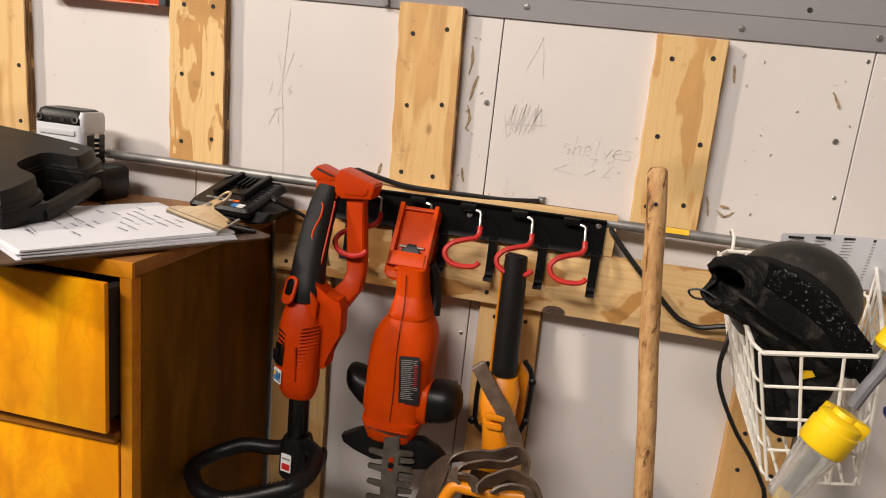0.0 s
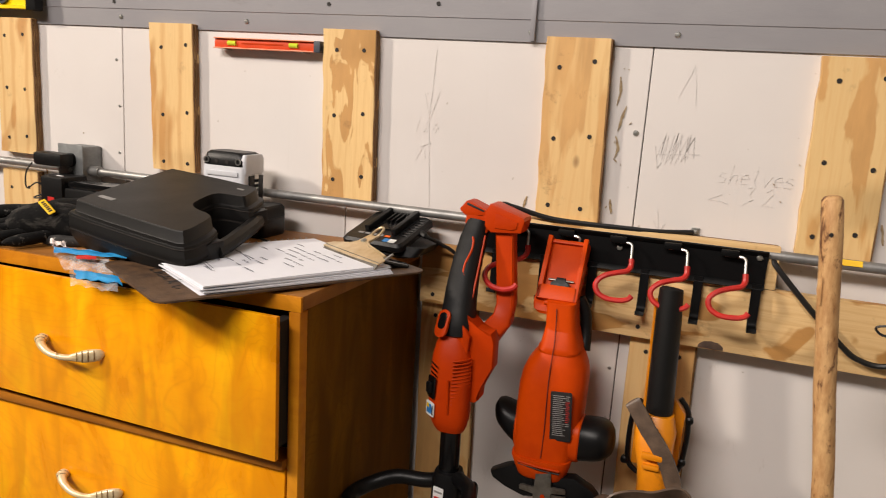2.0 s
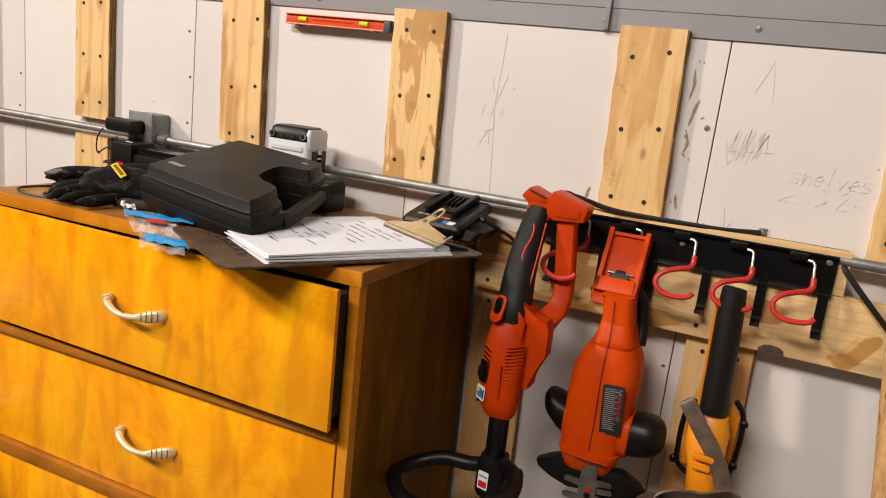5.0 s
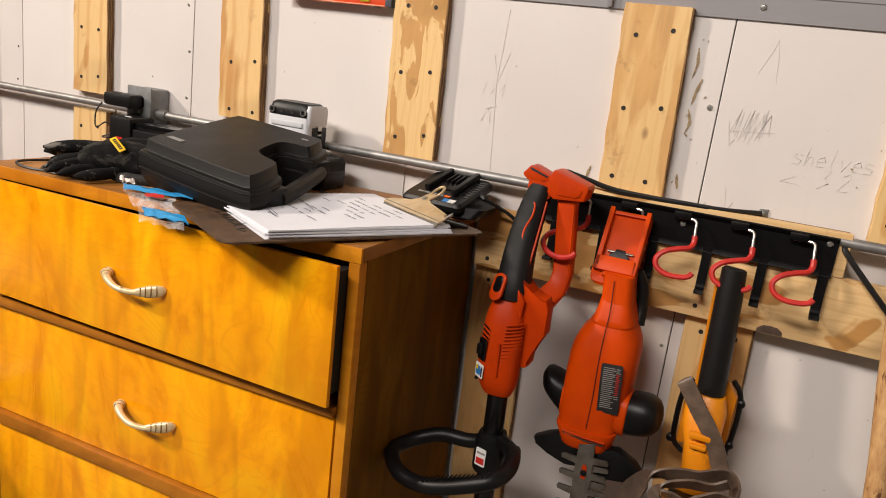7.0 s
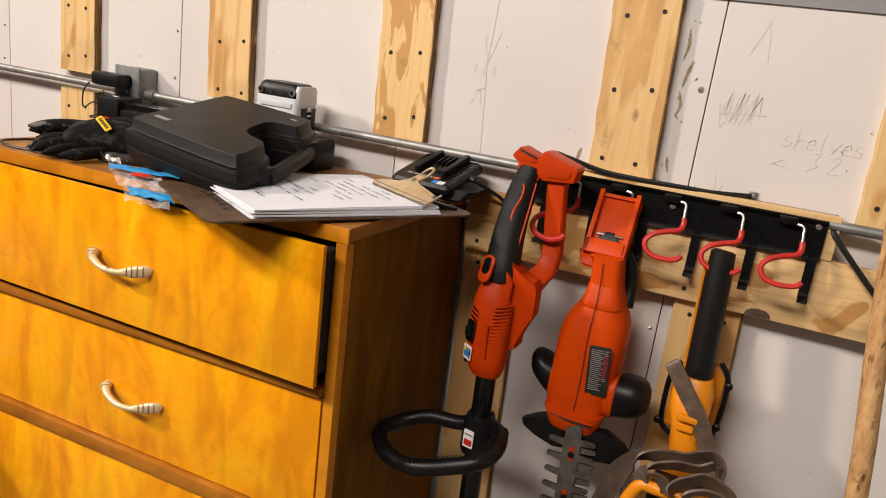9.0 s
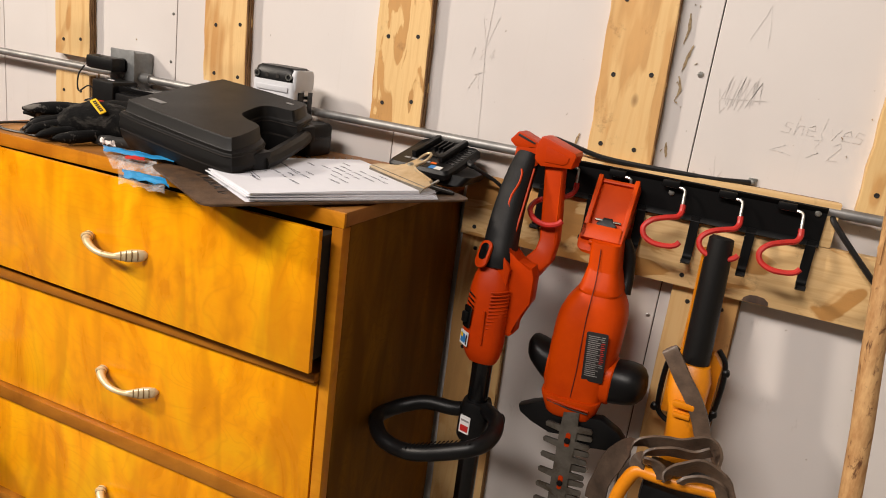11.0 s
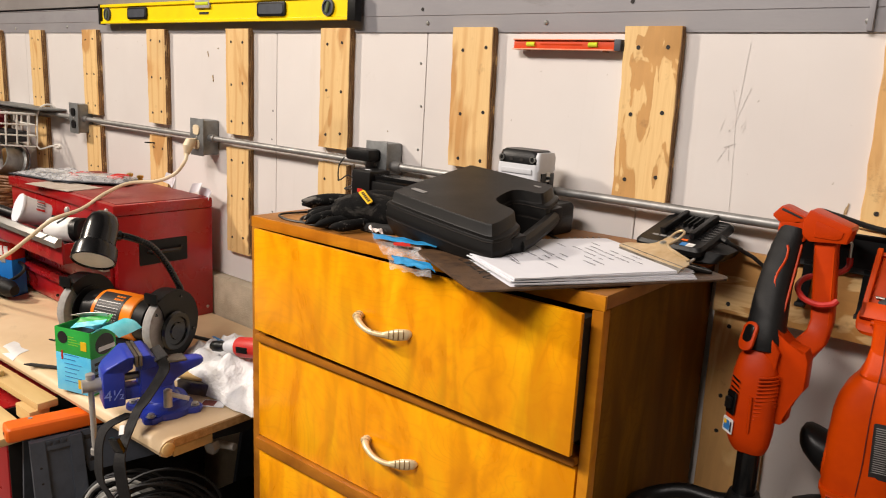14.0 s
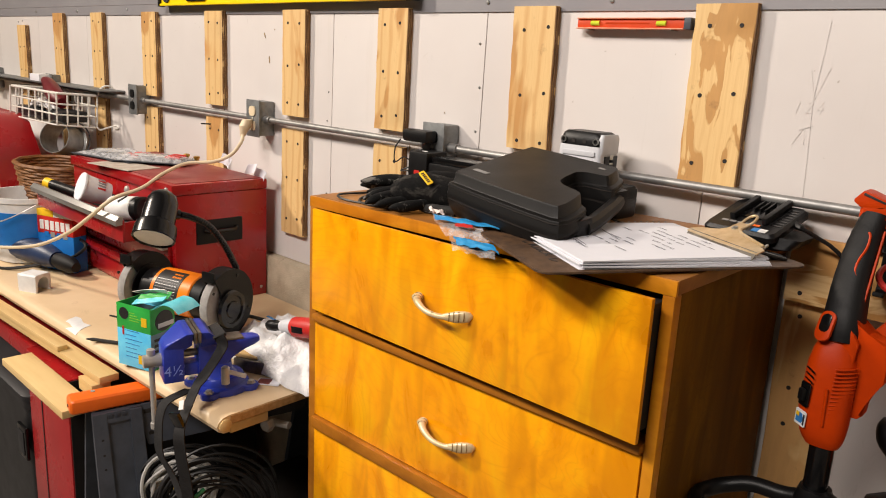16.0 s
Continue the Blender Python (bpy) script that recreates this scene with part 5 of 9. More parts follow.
# ---- the tool rack and what hangs from it ----
rack = thing("tool_rack", "black steel tool rack with red-coated hooks", "tool rack", (-0.25, -0.037, 1.29))
prof = [(-0.0372, 1.2895), (-0.0372, 1.345), (-0.044, 1.3475), (-0.0475, 1.346), (-0.0455, 1.3415), (-0.0425, 1.339), (-0.0425, 1.297), (-0.0455, 1.294), (-0.0475, 1.2895), (-0.044, 1.2875)]
part("plate", loft(B(), [[Vector((x, y, z)) for y, z in prof] for x in (-0.478, -0.036)]), RACK, rack)
for x in (-0.452, -0.370, -0.2905, -0.2085, -0.1285, -0.0455):
    bm = B()
    ribbon(bm, curve_points([(x, -0.044, 1.297), (x, -0.0455, 1.27), (x, -0.047, 1.245), (x, -0.050, 1.233), (x, -0.060, 1.2275), (x, -0.068, 1.231)], 4), 0.0135, 0.0055, Vector((1, 0, 0)))
    part("peg", bm, RACK, rack)
for k in range(5):
    x = -0.066 - 0.0825 * k
    wire = [(x - 0.030, -0.050, 1.3355), (x - 0.008, -0.053, 1.336), (x - 0.001, -0.057, 1.333), (x, -0.061, 1.326), (x + 0.001, -0.066, 1.313), (x + 0.002, -0.070, 1.300)]
    if k == 3:
        wire = [(px, max(py, -0.0535), pz) for px, py, pz in wire]
    part("hook_wire", tube(B(), curve_points(wire, 4), 0.0023, 8), SCREW, rack, "bright steel hook wire")
    coat = [(x + 0.0015, -0.066, 1.314), (x + 0.002, -0.070, 1.303), (x - 0.003, -0.076, 1.2960), (x - 0.018, -0.083, 1.2925), (x - 0.035, -0.090, 1.2865), (x - 0.045, -0.095, 1.275), (x - 0.041, -0.098, 1.262), (x - 0.026, -0.100, 1.2545), (x - 0.006, -0.101, 1.2545), (x + 0.006, -0.101, 1.258), (x + 0.011, -0.100, 1.264)]
    if k == 3:
        coat = [(px, -0.0535 + 0.04 * (py + 0.066), pz) for px, py, pz in coat]
    if k == 4:
        coat = [(x + 0.0015, -0.066, 1.314), (x + 0.002, -0.070, 1.302), (x - 0.006, -0.084, 1.293), (x - 0.030, -0.104, 1.288), (x - 0.044, -0.124, 1.282), (x - 0.045, -0.142, 1.272), (x - 0.032, -0.156, 1.262), (x - 0.012, -0.159, 1.258), (x + 0.004, -0.157, 1.262), (x + 0.010, -0.154, 1.268)]
    part("hook", tube(B(), curve_points(coat, 5), 0.0043, 8), HOOKRED, rack, "red vinyl-coated hook")
    part("slot_tab", box(B(), x - 0.036, x - 0.010, -0.0560, -0.0425, 1.3345, 1.3450, 0.0020), RACK, rack)
for x, z in ((-0.0475, 1.3365), (-0.252, 1.325)):
    piece("screw", screw_mesh, rack, pose(x, -0.0428, z))
tagged(part("bracket_screw", join(box(B(), -0.150, -0.137, -0.003, 0.0, 1.350, 1.365, 0.001), turned(bmesh.new(), [(0.004, 0), (0.0035, 0.003), (0.001, 0.0035)], pose(-0.1435, -0.003, 1.357, 90), 10)), SCREW), "small square steel bracket screwed to the wall", "bracket")
wallcord = thing("black_cord", "black power cord running along the top of the rack", "cord", (-0.3, -0.04, 1.35))
part("cord", tube(B(), curve_points([(-0.470, -0.050, 1.335), (-0.450, -0.055, 1.372), (-0.427, -0.050, 1.371), (-0.373, -0.040, 1.3585), (-0.317, -0.036, 1.3555), (-0.249, -0.034, 1.3555), (-0.20, -0.03, 1.3555), (-0.146, -0.014, 1.3585)], 6), 0.0042, 8), CORDBLACK, wallcord)
cord_r = thing("black_cord", "black power cord drooping below the conduit", "cord", (0.1, -0.05, 1.2))
part("cord", tube(B(), curve_points([(-0.030, -0.030, 1.338), (-0.019, -0.042, 1.322), (0.032, -0.05, 1.269), (0.084, -0.05, 1.219), (0.105, -0.05, 1.207), (0.129, -0.05, 1.203), (0.160, -0.055, 1.212), (0.19, -0.06, 1.216)], 6), 0.0042, 8), CORDBLACK, cord_r)
cord_d = thing("black_cord", "black power cord hanging behind the wire basket", "cord", (0.2, -0.1, 1.0))
part("cord", tube(B(), curve_points([(0.170, -0.075, 1.25), (0.161, -0.10, 1.207), (0.157, -0.10, 1.165), (0.165, -0.10, 1.127), (0.196, -0.10, 1.069), (0.225, -0.10, 1.030), (0.247, -0.10, 0.995), (0.258, -0.10, 0.968), (0.262, -0.10, 0.90), (0.262, -0.10, 0.5), (0.262, -0.10, 0.006)], 6), 0.0036, 8), CORDBLACK, cord_d)

# string trimmer, hung handle up
trim = thing("string_trimmer", "orange and black string trimmer hung with its handle up", "string trimmer", (-0.445, -0.222, 0.0))
ax = Vector((0, 0.5, 1)).normalized()
side = Vector((1, 0, 0))
out = side.cross(ax)
FRONT = lambda y: Matrix.Translation((0, y, 0)) @ pose(0, 0, 0, 90)
hd = part("battery_mount", prism(B(), [(-0.447, 1.372), (-0.441, 1.3845), (-0.436, 1.385), (-0.386, 1.3685), (-0.384, 1.364), (-0.389, 1.345), (-0.436, 1.341), (-0.447, 1.350)], 0.046, FRONT(-0.100), 0.003), ORANGE_D, trim)
part("mount_recess", prism(B(), [(-0.430, 1.372), (-0.394, 1.361), (-0.396, 1.352), (-0.402, 1.349), (-0.430, 1.349)], 0.0012, FRONT(-0.1462), 0.0004), ORANGE_D, hd)
part("guide_rail", prism(B(), [(-0.4885, 1.3695), (-0.489, 1.373), (-0.479, 1.3855), (-0.474, 1.385), (-0.446, 1.3745), (-0.4445, 1.366), (-0.455, 1.3625), (-0.480, 1.363)], 0.040, FRONT(-0.104), 0.002), ORANGE_D, hd)
part("rail_channel", prism(B(), [(-0.477, 1.3835), (-0.449, 1.3735), (-0.450, 1.371), (-0.478, 1.380)], 0.0012, FRONT(-0.1435), 0.0003), LABELBLACK, hd)
part("collar", loft(B(), [ring(c, (1, 0, -0.1), (0, 1, 0.4), a, b, 20, 3) for c, a, b in (((-0.4605, -0.133, 1.346), 0.0195, 0.019), ((-0.4600, -0.128, 1.354), 0.0215, 0.021), ((-0.4580, -0.125, 1.364), 0.0240, 0.021), ((-0.4560, -0.124, 1.370), 0.0220, 0.019))]), ORANGE_D, hd)
part("saddle", prism(B(), [(-0.478, 1.364), (-0.440, 1.372), (-0.430, 1.346), (-0.444, 1.343), (-0.474, 1.353)], 0.038, FRONT(-0.106), 0.003), ORANGE_D, hd)
grip_pts = curve_points([(-0.4600, -0.131, 1.352), (-0.4635, -0.148, 1.318), (-0.4645, -0.172, 1.272), (-0.4600, -0.198, 1.224), (-0.4565, -0.210, 1.188)], 6)
n = len(grip_pts)
grip = part("grip", tube(B(), grip_pts, [0.0180 + 0.0072 * min(1, i / (n - 1) * 1.25) - 0.003 * max(0, i / (n - 1) - 0.9) * 10 + (0.0006 if i % 2 and 3 < i < 11 else 0) for i in range(n)], 20, p=2.5), RUBBER, trim, "ribbed black rubber grip")
for i in range(3):
    c = grip_pts[7 + i]
    part("rib", tube(B(), [c + Vector((-0.0212 * math.cos(a), -0.0185 * math.sin(a), 0.009 * math.sin(a) - 0.006 * math.cos(a))) for a in [radians(q) for q in (-10, 5, 20, 40, 60, 75)]], 0.0016, 6), RUBBER, grip)
part("inlay", tube(B(), curve_points([(-0.4585, -0.1635, 1.334), (-0.4555, -0.167, 1.328), (-0.4555, -0.174, 1.314), (-0.4605, -0.1835, 1.297), (-0.4605, -0.190, 1.284), (-0.4555, -0.193, 1.276)], 3), 0.0017, 6), ORANGE_D, grip)
part("seam_edge", tube(B(), curve_points([(-0.4430, -0.150, 1.336), (-0.4425, -0.168, 1.300), (-0.4415, -0.196, 1.250), (-0.4430, -0.209, 1.222)], 5), 0.0016, 6), ORANGE_D, grip)
tm = basis((-0.4735, -0.2300, 1.2115), (0.93, -0.33, 0.1), (-0.02, 0.44, 0.9))
trigger = part("trigger_ring", prism(B(), rounded(0.0215, 0.042, 0.0095, 5), 0.004, tm @ Matrix.Translation((0, 0, -0.002)), 0.001), ORANGE_D, trim)
part("trigger", prism(B(), rounded(0.0135, 0.025, 0.006, 5), 0.0010, tm @ Matrix.Translation((0, 0.004, 0.0020)), 0.0004), BLACKGLOSS, trigger)
body = B()
loft(body, [ring(c, (1, 0.1, 0), (-0.1, 1, 0), a, b, 28, 2.8) for c, a, b in (((-0.4610, -0.208, 1.194), 0.0190, 0.019), ((-0.4600, -0.211, 1.178), 0.0260, 0.024), ((-0.4590, -0.213, 1.160), 0.0300, 0.027), ((-0.4585, -0.215, 1.145), 0.0312, 0.028), ((-0.4580, -0.218, 1.100), 0.0318, 0.0285), ((-0.4570, -0.219, 1.076), 0.0315, 0.0285), ((-0.4550, -0.220, 1.062), 0.0285, 0.0265), ((-0.4535, -0.220, 1.052), 0.0250, 0.023), ((-0.4525, -0.220, 1.046), 0.0215, 0.020))])
bd = part("motor_housing", body, ORANGE_D, trim)
for i in range(17):
    z = 1.160 - 0.0056 * i
    part("rib", tube(B(), [Vector((-0.4580 + 0.0322 * math.cos(a), -0.2172 + 0.0290 * math.sin(a), z + 0.004 * math.cos(a))) for a in [radians(q) for q in (-72, -60, -45, -30, -12)]], 0.0014, 6), ORANGE_D, bd)
nrm = Vector((-0.62, -0.78, 0))
FACE = lambda z, lift=0.0: basis(Vector((-0.4583, -0.2178, z)) + nrm * (0.0328 + lift), (0.78, -0.62, 0), (0, 0, 1))
for i in range(3):
    part("vent_slot", prism(B(), rounded(0.017, 0.0022, 0.001), 0.0012, FACE(1.151 - 0.0075 * i, -0.0022) @ pose(0, 0, 0, 0, 0, -12), 0.0003), BLACKGLOSS, bd)
part("switch_plate", prism(B(), rounded(0.018, 0.034, 0.003), 0.003, FACE(1.116, -0.0008), 0.0008), BLACKGLOSS, bd)
part("switch_knob", box(B(), -0.005, 0.005, -0.008, 0.008, 0, 0.006, 0.0015, FACE(1.116, 0.0022)), BLACK, bd)
part("sticker", prism(B(), rounded(0.021, 0.022, 0.002), 0.0012, FACE(1.0815, 0.0004)), LABELWHITE, bd, "white sticker with a coloured print")
part("sticker_print", prism(B(), [(-0.008, -0.007), (0.004, -0.007), (0.006, 0.0), (0.003, 0.007), (-0.008, 0.007)], 0.0006, FACE(1.0815, 0.0015)), LABELBLUE, bd)
part("sticker_print", prism(B(), [(-0.008, 0.001), (-0.002, 0.001), (-0.002, 0.007), (-0.008, 0.007)], 0.0006, FACE(1.0815, 0.0019)), LABELYELLOW, bd)
part("sticker_print", prism(B(), [(0.006, -0.008), (0.009, -0.008), (0.009, 0.007), (0.006, 0.007)], 0.0006, FACE(1.0815, 0.0015)), LABELBLACK, bd)
part("strip_rib", rod(B(), (-0.4535, -0.2468, 1.132), (-0.4510, -0.2478, 1.080), 0.0022, seg=8), ORANGE_D, bd)
part("side_housing", prism(B(), [(-0.446, 1.226), (-0.440, 1.227), (-0.426, 1.207), (-0.402, 1.204), (-0.3965, 1.190), (-0.3960, 1.150), (-0.400, 1.144), (-0.414, 1.123), (-0.4135, 1.098), (-0.419, 1.092), (-0.440, 1.092), (-0.452, 1.130), (-0.456, 1.190)], 0.032, FRONT(-0.186), 0.004), ORANGE_D, trim)
part("housing_lip", prism(B(), [(-0.443, 1.214), (-0.431, 1.196), (-0.4345, 1.160), (-0.439, 1.130), (-0.447, 1.130), (-0.452, 1.170), (-0.452, 1.205)], 0.010, FRONT(-0.217), 0.004), ORANGE_D, trim)
# the boxy loop arm
part("loop_arm", loft(B(), [ring(c, u, v, a, b, 20, 6) for c, u, v, a, b in (((-0.4170, -0.124, 1.350), (1, 0, 0.1), (0, 1, 0), 0.0160, 0.013), ((-0.4155, -0.126, 1.332), (1, 0, 0), (0, 1, 0), 0.0148, 0.013), ((-0.4070, -0.133, 1.268), (1, 0, 0), (0, 1, 0), 0.0150, 0.013), ((-0.4030, -0.137, 1.232), (1, 0, 0), (0, 1, 0), 0.0148, 0.013), ((-0.4045, -0.146, 1.210), (1, 0, -0.6), (0, 1, 0), 0.0160, 0.015), ((-0.4180, -0.170, 1.188), (1, 0, -0.9), (0.2, 1, 0), 0.0165, 0.016), ((-0.4340, -0.192, 1.172), (1, 0, -0.9), (0.2, 1, 0), 0.0165, 0.016))]), ORANGE_D, trim)
part("arm_seam", tube(B(), [(-0.4035, -0.1385, 1.335), (-0.3960, -0.1465, 1.266), (-0.3925, -0.1505, 1.226)], 0.0008, 6), ORANGE, trim)
part("shaft", rod(B(), (-0.4515, -0.221, 1.052), (-0.432, -0.232, 0.02), 0.0158, seg=20), BLACKGLOSS, trim, "black steel shaft")
lp = curve_points([(-0.452, -0.222, 0.962), (-0.487, -0.222, 0.951), (-0.530, -0.227, 0.949), (-0.562, -0.238, 0.938), (-0.580, -0.256, 0.931), (-0.5865, -0.280, 0.929), (-0.578, -0.305, 0.930), (-0.556, -0.332, 0.931), (-0.538, -0.345, 0.932), (-0.515, -0.352, 0.933), (-0.482, -0.358, 0.941), (-0.436, -0.353, 0.958), (-0.408, -0.346, 0.970), (-0.395, -0.328, 0.975), (-0.393, -0.300, 0.978), (-0.404, -0.262, 0.977), (-0.43, -0.235, 0.974)], 5)
LOOPBLACK = surface("satin_black_plastic", lin(15, 15, 16), lin(10, 10, 11), 40, (0.34, 0.48), bump=0.2, grain=500, dirt=lin(42, 40, 38), dirt_at=(0.68, 0.85), spec=0.3)
hl = part("loop_handle", tube(B(), lp, 0.0118, 14), LOOPBLACK, trim, "black plastic loop handle")
for i in range(16):
    p = lp[48].lerp(lp[60], i / 15)
    part("ridge", rod(B(), p + Vector((-0.002, -0.010, 0.010)), p + Vector((0.001, 0.004, 0.0125)), 0.0009, seg=6), BLACK, hl)
part("clamp", loft(B(), [ring((-0.449, -0.224, z), (1, 0, 0), (0, 1, 0), a, b, 18, 3) for z, a, b in ((0.915, 0.020, 0.021), (0.922, 0.0235, 0.024), (0.968, 0.0235, 0.024), (0.980, 0.020, 0.021))]), BLACK, trim)
part("clamp_knob", turned(B(), [(0.006, 0), (0.016, 0.004), (0.017, 0.016), (0.013, 0.020)], basis((-0.423, -0.226, 0.952), (0, 1, 0), (0, 0, 1)), 16), BLACK, trim)
part("sticker", prism(B(), rounded(0.018, 0.029, 0.0015), 0.001, basis((-0.4555, -0.2480, 0.945), (0.97, -0.22, 0), (0, 0, 1))), LABELWHITE, trim)
part("sticker_print", prism(B(), rounded(0.014, 0.010, 0.001), 0.0007, basis((-0.4555, -0.2492, 0.939), (0.97, -0.22, 0), (0, 0, 1))), LABELRED, trim)
part("sticker_print", prism(B(), rounded(0.014, 0.003, 0.0006), 0.0007, basis((-0.4555, -0.2492, 0.952), (0.97, -0.22, 0), (0, 0, 1))), LABELGREY, trim)

# hedge trimmer, hung blade down
hedge = thing("hedge_trimmer", "orange hedge trimmer hung with its toothed blade down", "hedge trimmer", (-0.315, -0.15, 0.62))
T0, T1 = Vector((-0.3275, -0.0605, 1.3285)), Vector((-0.331, -0.117, 1.2415))
td = (T1 - T0).normalized()
mt = basis((T0 + T1) / 2, (1, 0, 0), -td)
L = (T1 - T0).length
hx = lambda y: 0.0315 + 0.003 * (0.5 - y / L)
tray = part("battery_tray", prism(B(), [(-0.0335, -L / 2), (0.0300, -L / 2), (0.0325, L / 2), (-0.0300, L / 2)], 0.020, mt @ Matrix.Translation((0, 0, -0.024)), 0.002), ORANGE, hedge)
for x0, x1 in ((-0.0330, -0.0255), (0.0240, 0.0315)):
    part("tray_wall", box(B(), x0, x1, -L / 2, L / 2 + 0.004, -0.004, 0.008, 0.0018, mt), ORANGE, tray)
part("tray_wall", box(B(), -0.033, 0.030, -L / 2, -L / 2 + 0.024, -0.004, 0.008, 0.0018, mt), ORANGE, tray)
part("tray_wall", box(B(), -0.030, 0.031, L / 2 - 0.006, L / 2, -0.004, 0.002, 0.001, mt), ORANGE, tray)
part("latch", prism(B(), [(-0.015, -0.012), (0.015, -0.012), (0.015, 0.000), (0.008, 0.002), (0.007, 0.009), (-0.007, 0.009), (-0.008, 0.002), (-0.015, 0.0)], 0.006, mt @ Matrix.Translation((0.0, -0.022, -0.002)), 0.001), BLACK, tray, "black battery latch")
part("contact", box(B(), -0.020, 0.020, -0.018, -0.015, -0.003, 0.001, 0.0005, mt), BLADE, tray)
part("collar", loft(B(), [ring(c, (1, 0, 0), (0, 0.83, 0.55), a, b, 24, 5) for c, a, b in (((-0.3325, -0.108, 1.244), 0.0335, 0.012), ((-0.3325, -0.110, 1.240), 0.0335, 0.014), ((-0.3325, -0.113, 1.234), 0.0320, 0.015), ((-0.3315, -0.113, 1.229), 0.0280, 0.014))]), ORANGE, hedge)
part("hinge_bar", rod(B(), (-0.3455, -0.1275, 1.2405), (-0.3125, -0.1275, 1.2405), 0.0042, seg=12), ORANGE, hedge)
RY = lambda c, a, b, p: ring(c, (1, 0.05, 0), (0, 1, 0.1), a, b, 36, p)
hb = B()
loft(hb, [RY(c, a, b, p) for c, a, b, p in (((-0.3200, -0.112, 1.246), 0.0225, 0.026, 4.5), ((-0.3180, -0.114, 1.225), 0.0228, 0.027, 4.5), ((-0.3155, -0.116, 1.200), 0.0240, 0.028, 4), ((-0.3145, -0.118, 1.186), 0.0262, 0.030, 3.6), ((-0.3140, -0.120, 1.174), 0.0310, 0.033, 3.2), ((-0.3145, -0.122, 1.163), 0.0385, 0.036, 3.0), ((-0.3155, -0.123, 1.151), 0.0455, 0.038, 3.0), ((-0.3170, -0.124, 1.135), 0.0500, 0.041, 3.2), ((-0.3185, -0.125, 1.115), 0.0515, 0.0435, 3.4), ((-0.3195, -0.126, 1.075), 0.0512, 0.045, 3.6), ((-0.3205, -0.128, 1.035), 0.0490, 0.046, 3.8), ((-0.3215, -0.129, 1.006), 0.0462, 0.046, 4))])
part("motor_housing", hb, ORANGE, hedge)
part("shoulder_cuff", loft(B(), [RY(c, a, b, p) for c, a, b, p in (((-0.3170, -0.1145, 1.208), 0.0232, 0.0275, 4.5), ((-0.3155, -0.1165, 1.196), 0.0262, 0.0310, 4), ((-0.3145, -0.1195, 1.182), 0.0300, 0.0340, 3.6), ((-0.3145, -0.1205, 1.175), 0.0330, 0.0355, 3.4), ((-0.3145, -0.1205, 1.171), 0.0320, 0.0345, 3.4))]), ORANGE, hedge)
part("foot", loft(B(), [RY(c, a, b, 4.5) for c, a, b in (((-0.3215, -0.130, 1.0075), 0.0470, 0.0490), ((-0.3215, -0.130, 1.004), 0.0475, 0.0495), ((-0.3205, -0.130, 0.990), 0.0430, 0.0470), ((-0.3195, -0.130, 0.977), 0.0390, 0.0440), ((-0.3190, -0.130, 0.972), 0.0350, 0.0400))]), ORANGE, hedge)
part("foot_slot", tube(B(), [(-0.3540, -0.1782, 0.9965), (-0.3180, -0.1800, 0.9945), (-0.2880, -0.1775, 0.9935)], 0.0018, 8), ORANGE_D, hedge)
part("foot_slot", tube(B(), [(-0.3530, -0.1772, 0.9925), (-0.3180, -0.1790, 0.9895), (-0.2880, -0.1765, 0.9885)], 0.0010, 8), LABELBLACK, hedge)
seam = [(-0.3235, -0.1405, 1.236), (-0.3215, -0.1445, 1.212), (-0.3195, -0.1530, 1.186), (-0.3200, -0.1600, 1.160), (-0.3200, -0.1665, 1.130), (-0.3190, -0.1712, 1.09), (-0.3180, -0.1735, 1.05), (-0.3190, -0.1757, 1.008)]
part("seam", tube(B(), curve_points(seam, 5), 0.0007, 6), surface("shadowed_joint", lin(96, 26, 4), lin(80, 20, 2), 60, (0.6, 0.8)), hedge)
ml = basis((-0.2955, -0.1705, 1.0795), (0.99, 0.09, 0.06), (-0.07, -0.05, 1))
lab = part("rating_label", prism(B(), rounded(0.032, 0.080, 0.003), 0.0022, ml, 0.0004), LABELBLACK, hedge, "black label with fine grey print")
for i in range(21):
    part("print", box(B(), -0.0125, 0.0045 + 0.0025 * math.sin(i * 2.3), 0.0334 - 0.0032 * i, 0.0345 - 0.0032 * i, 0.0022, 0.0025, 0, ml), LABELGREY, lab)
for i in range(16):
    part("print", box(B(), 0.0068, 0.0128 - 0.0016 * (i % 3 == 1), 0.0334 - 0.0032 * i, 0.0344 - 0.0032 * i, 0.0022, 0.0025, 0, ml), LABELRED if 2 < i < 14 else LABELGREY, lab)
part("rear_grip", tube(B(), curve_points([(-0.300, -0.085, 1.245), (-0.289, -0.085, 1.225), (-0.284, -0.088, 1.195), (-0.282, -0.098, 1.165)], 5), 0.0095, 12), BLACK, hedge, "black rubber rear grip")
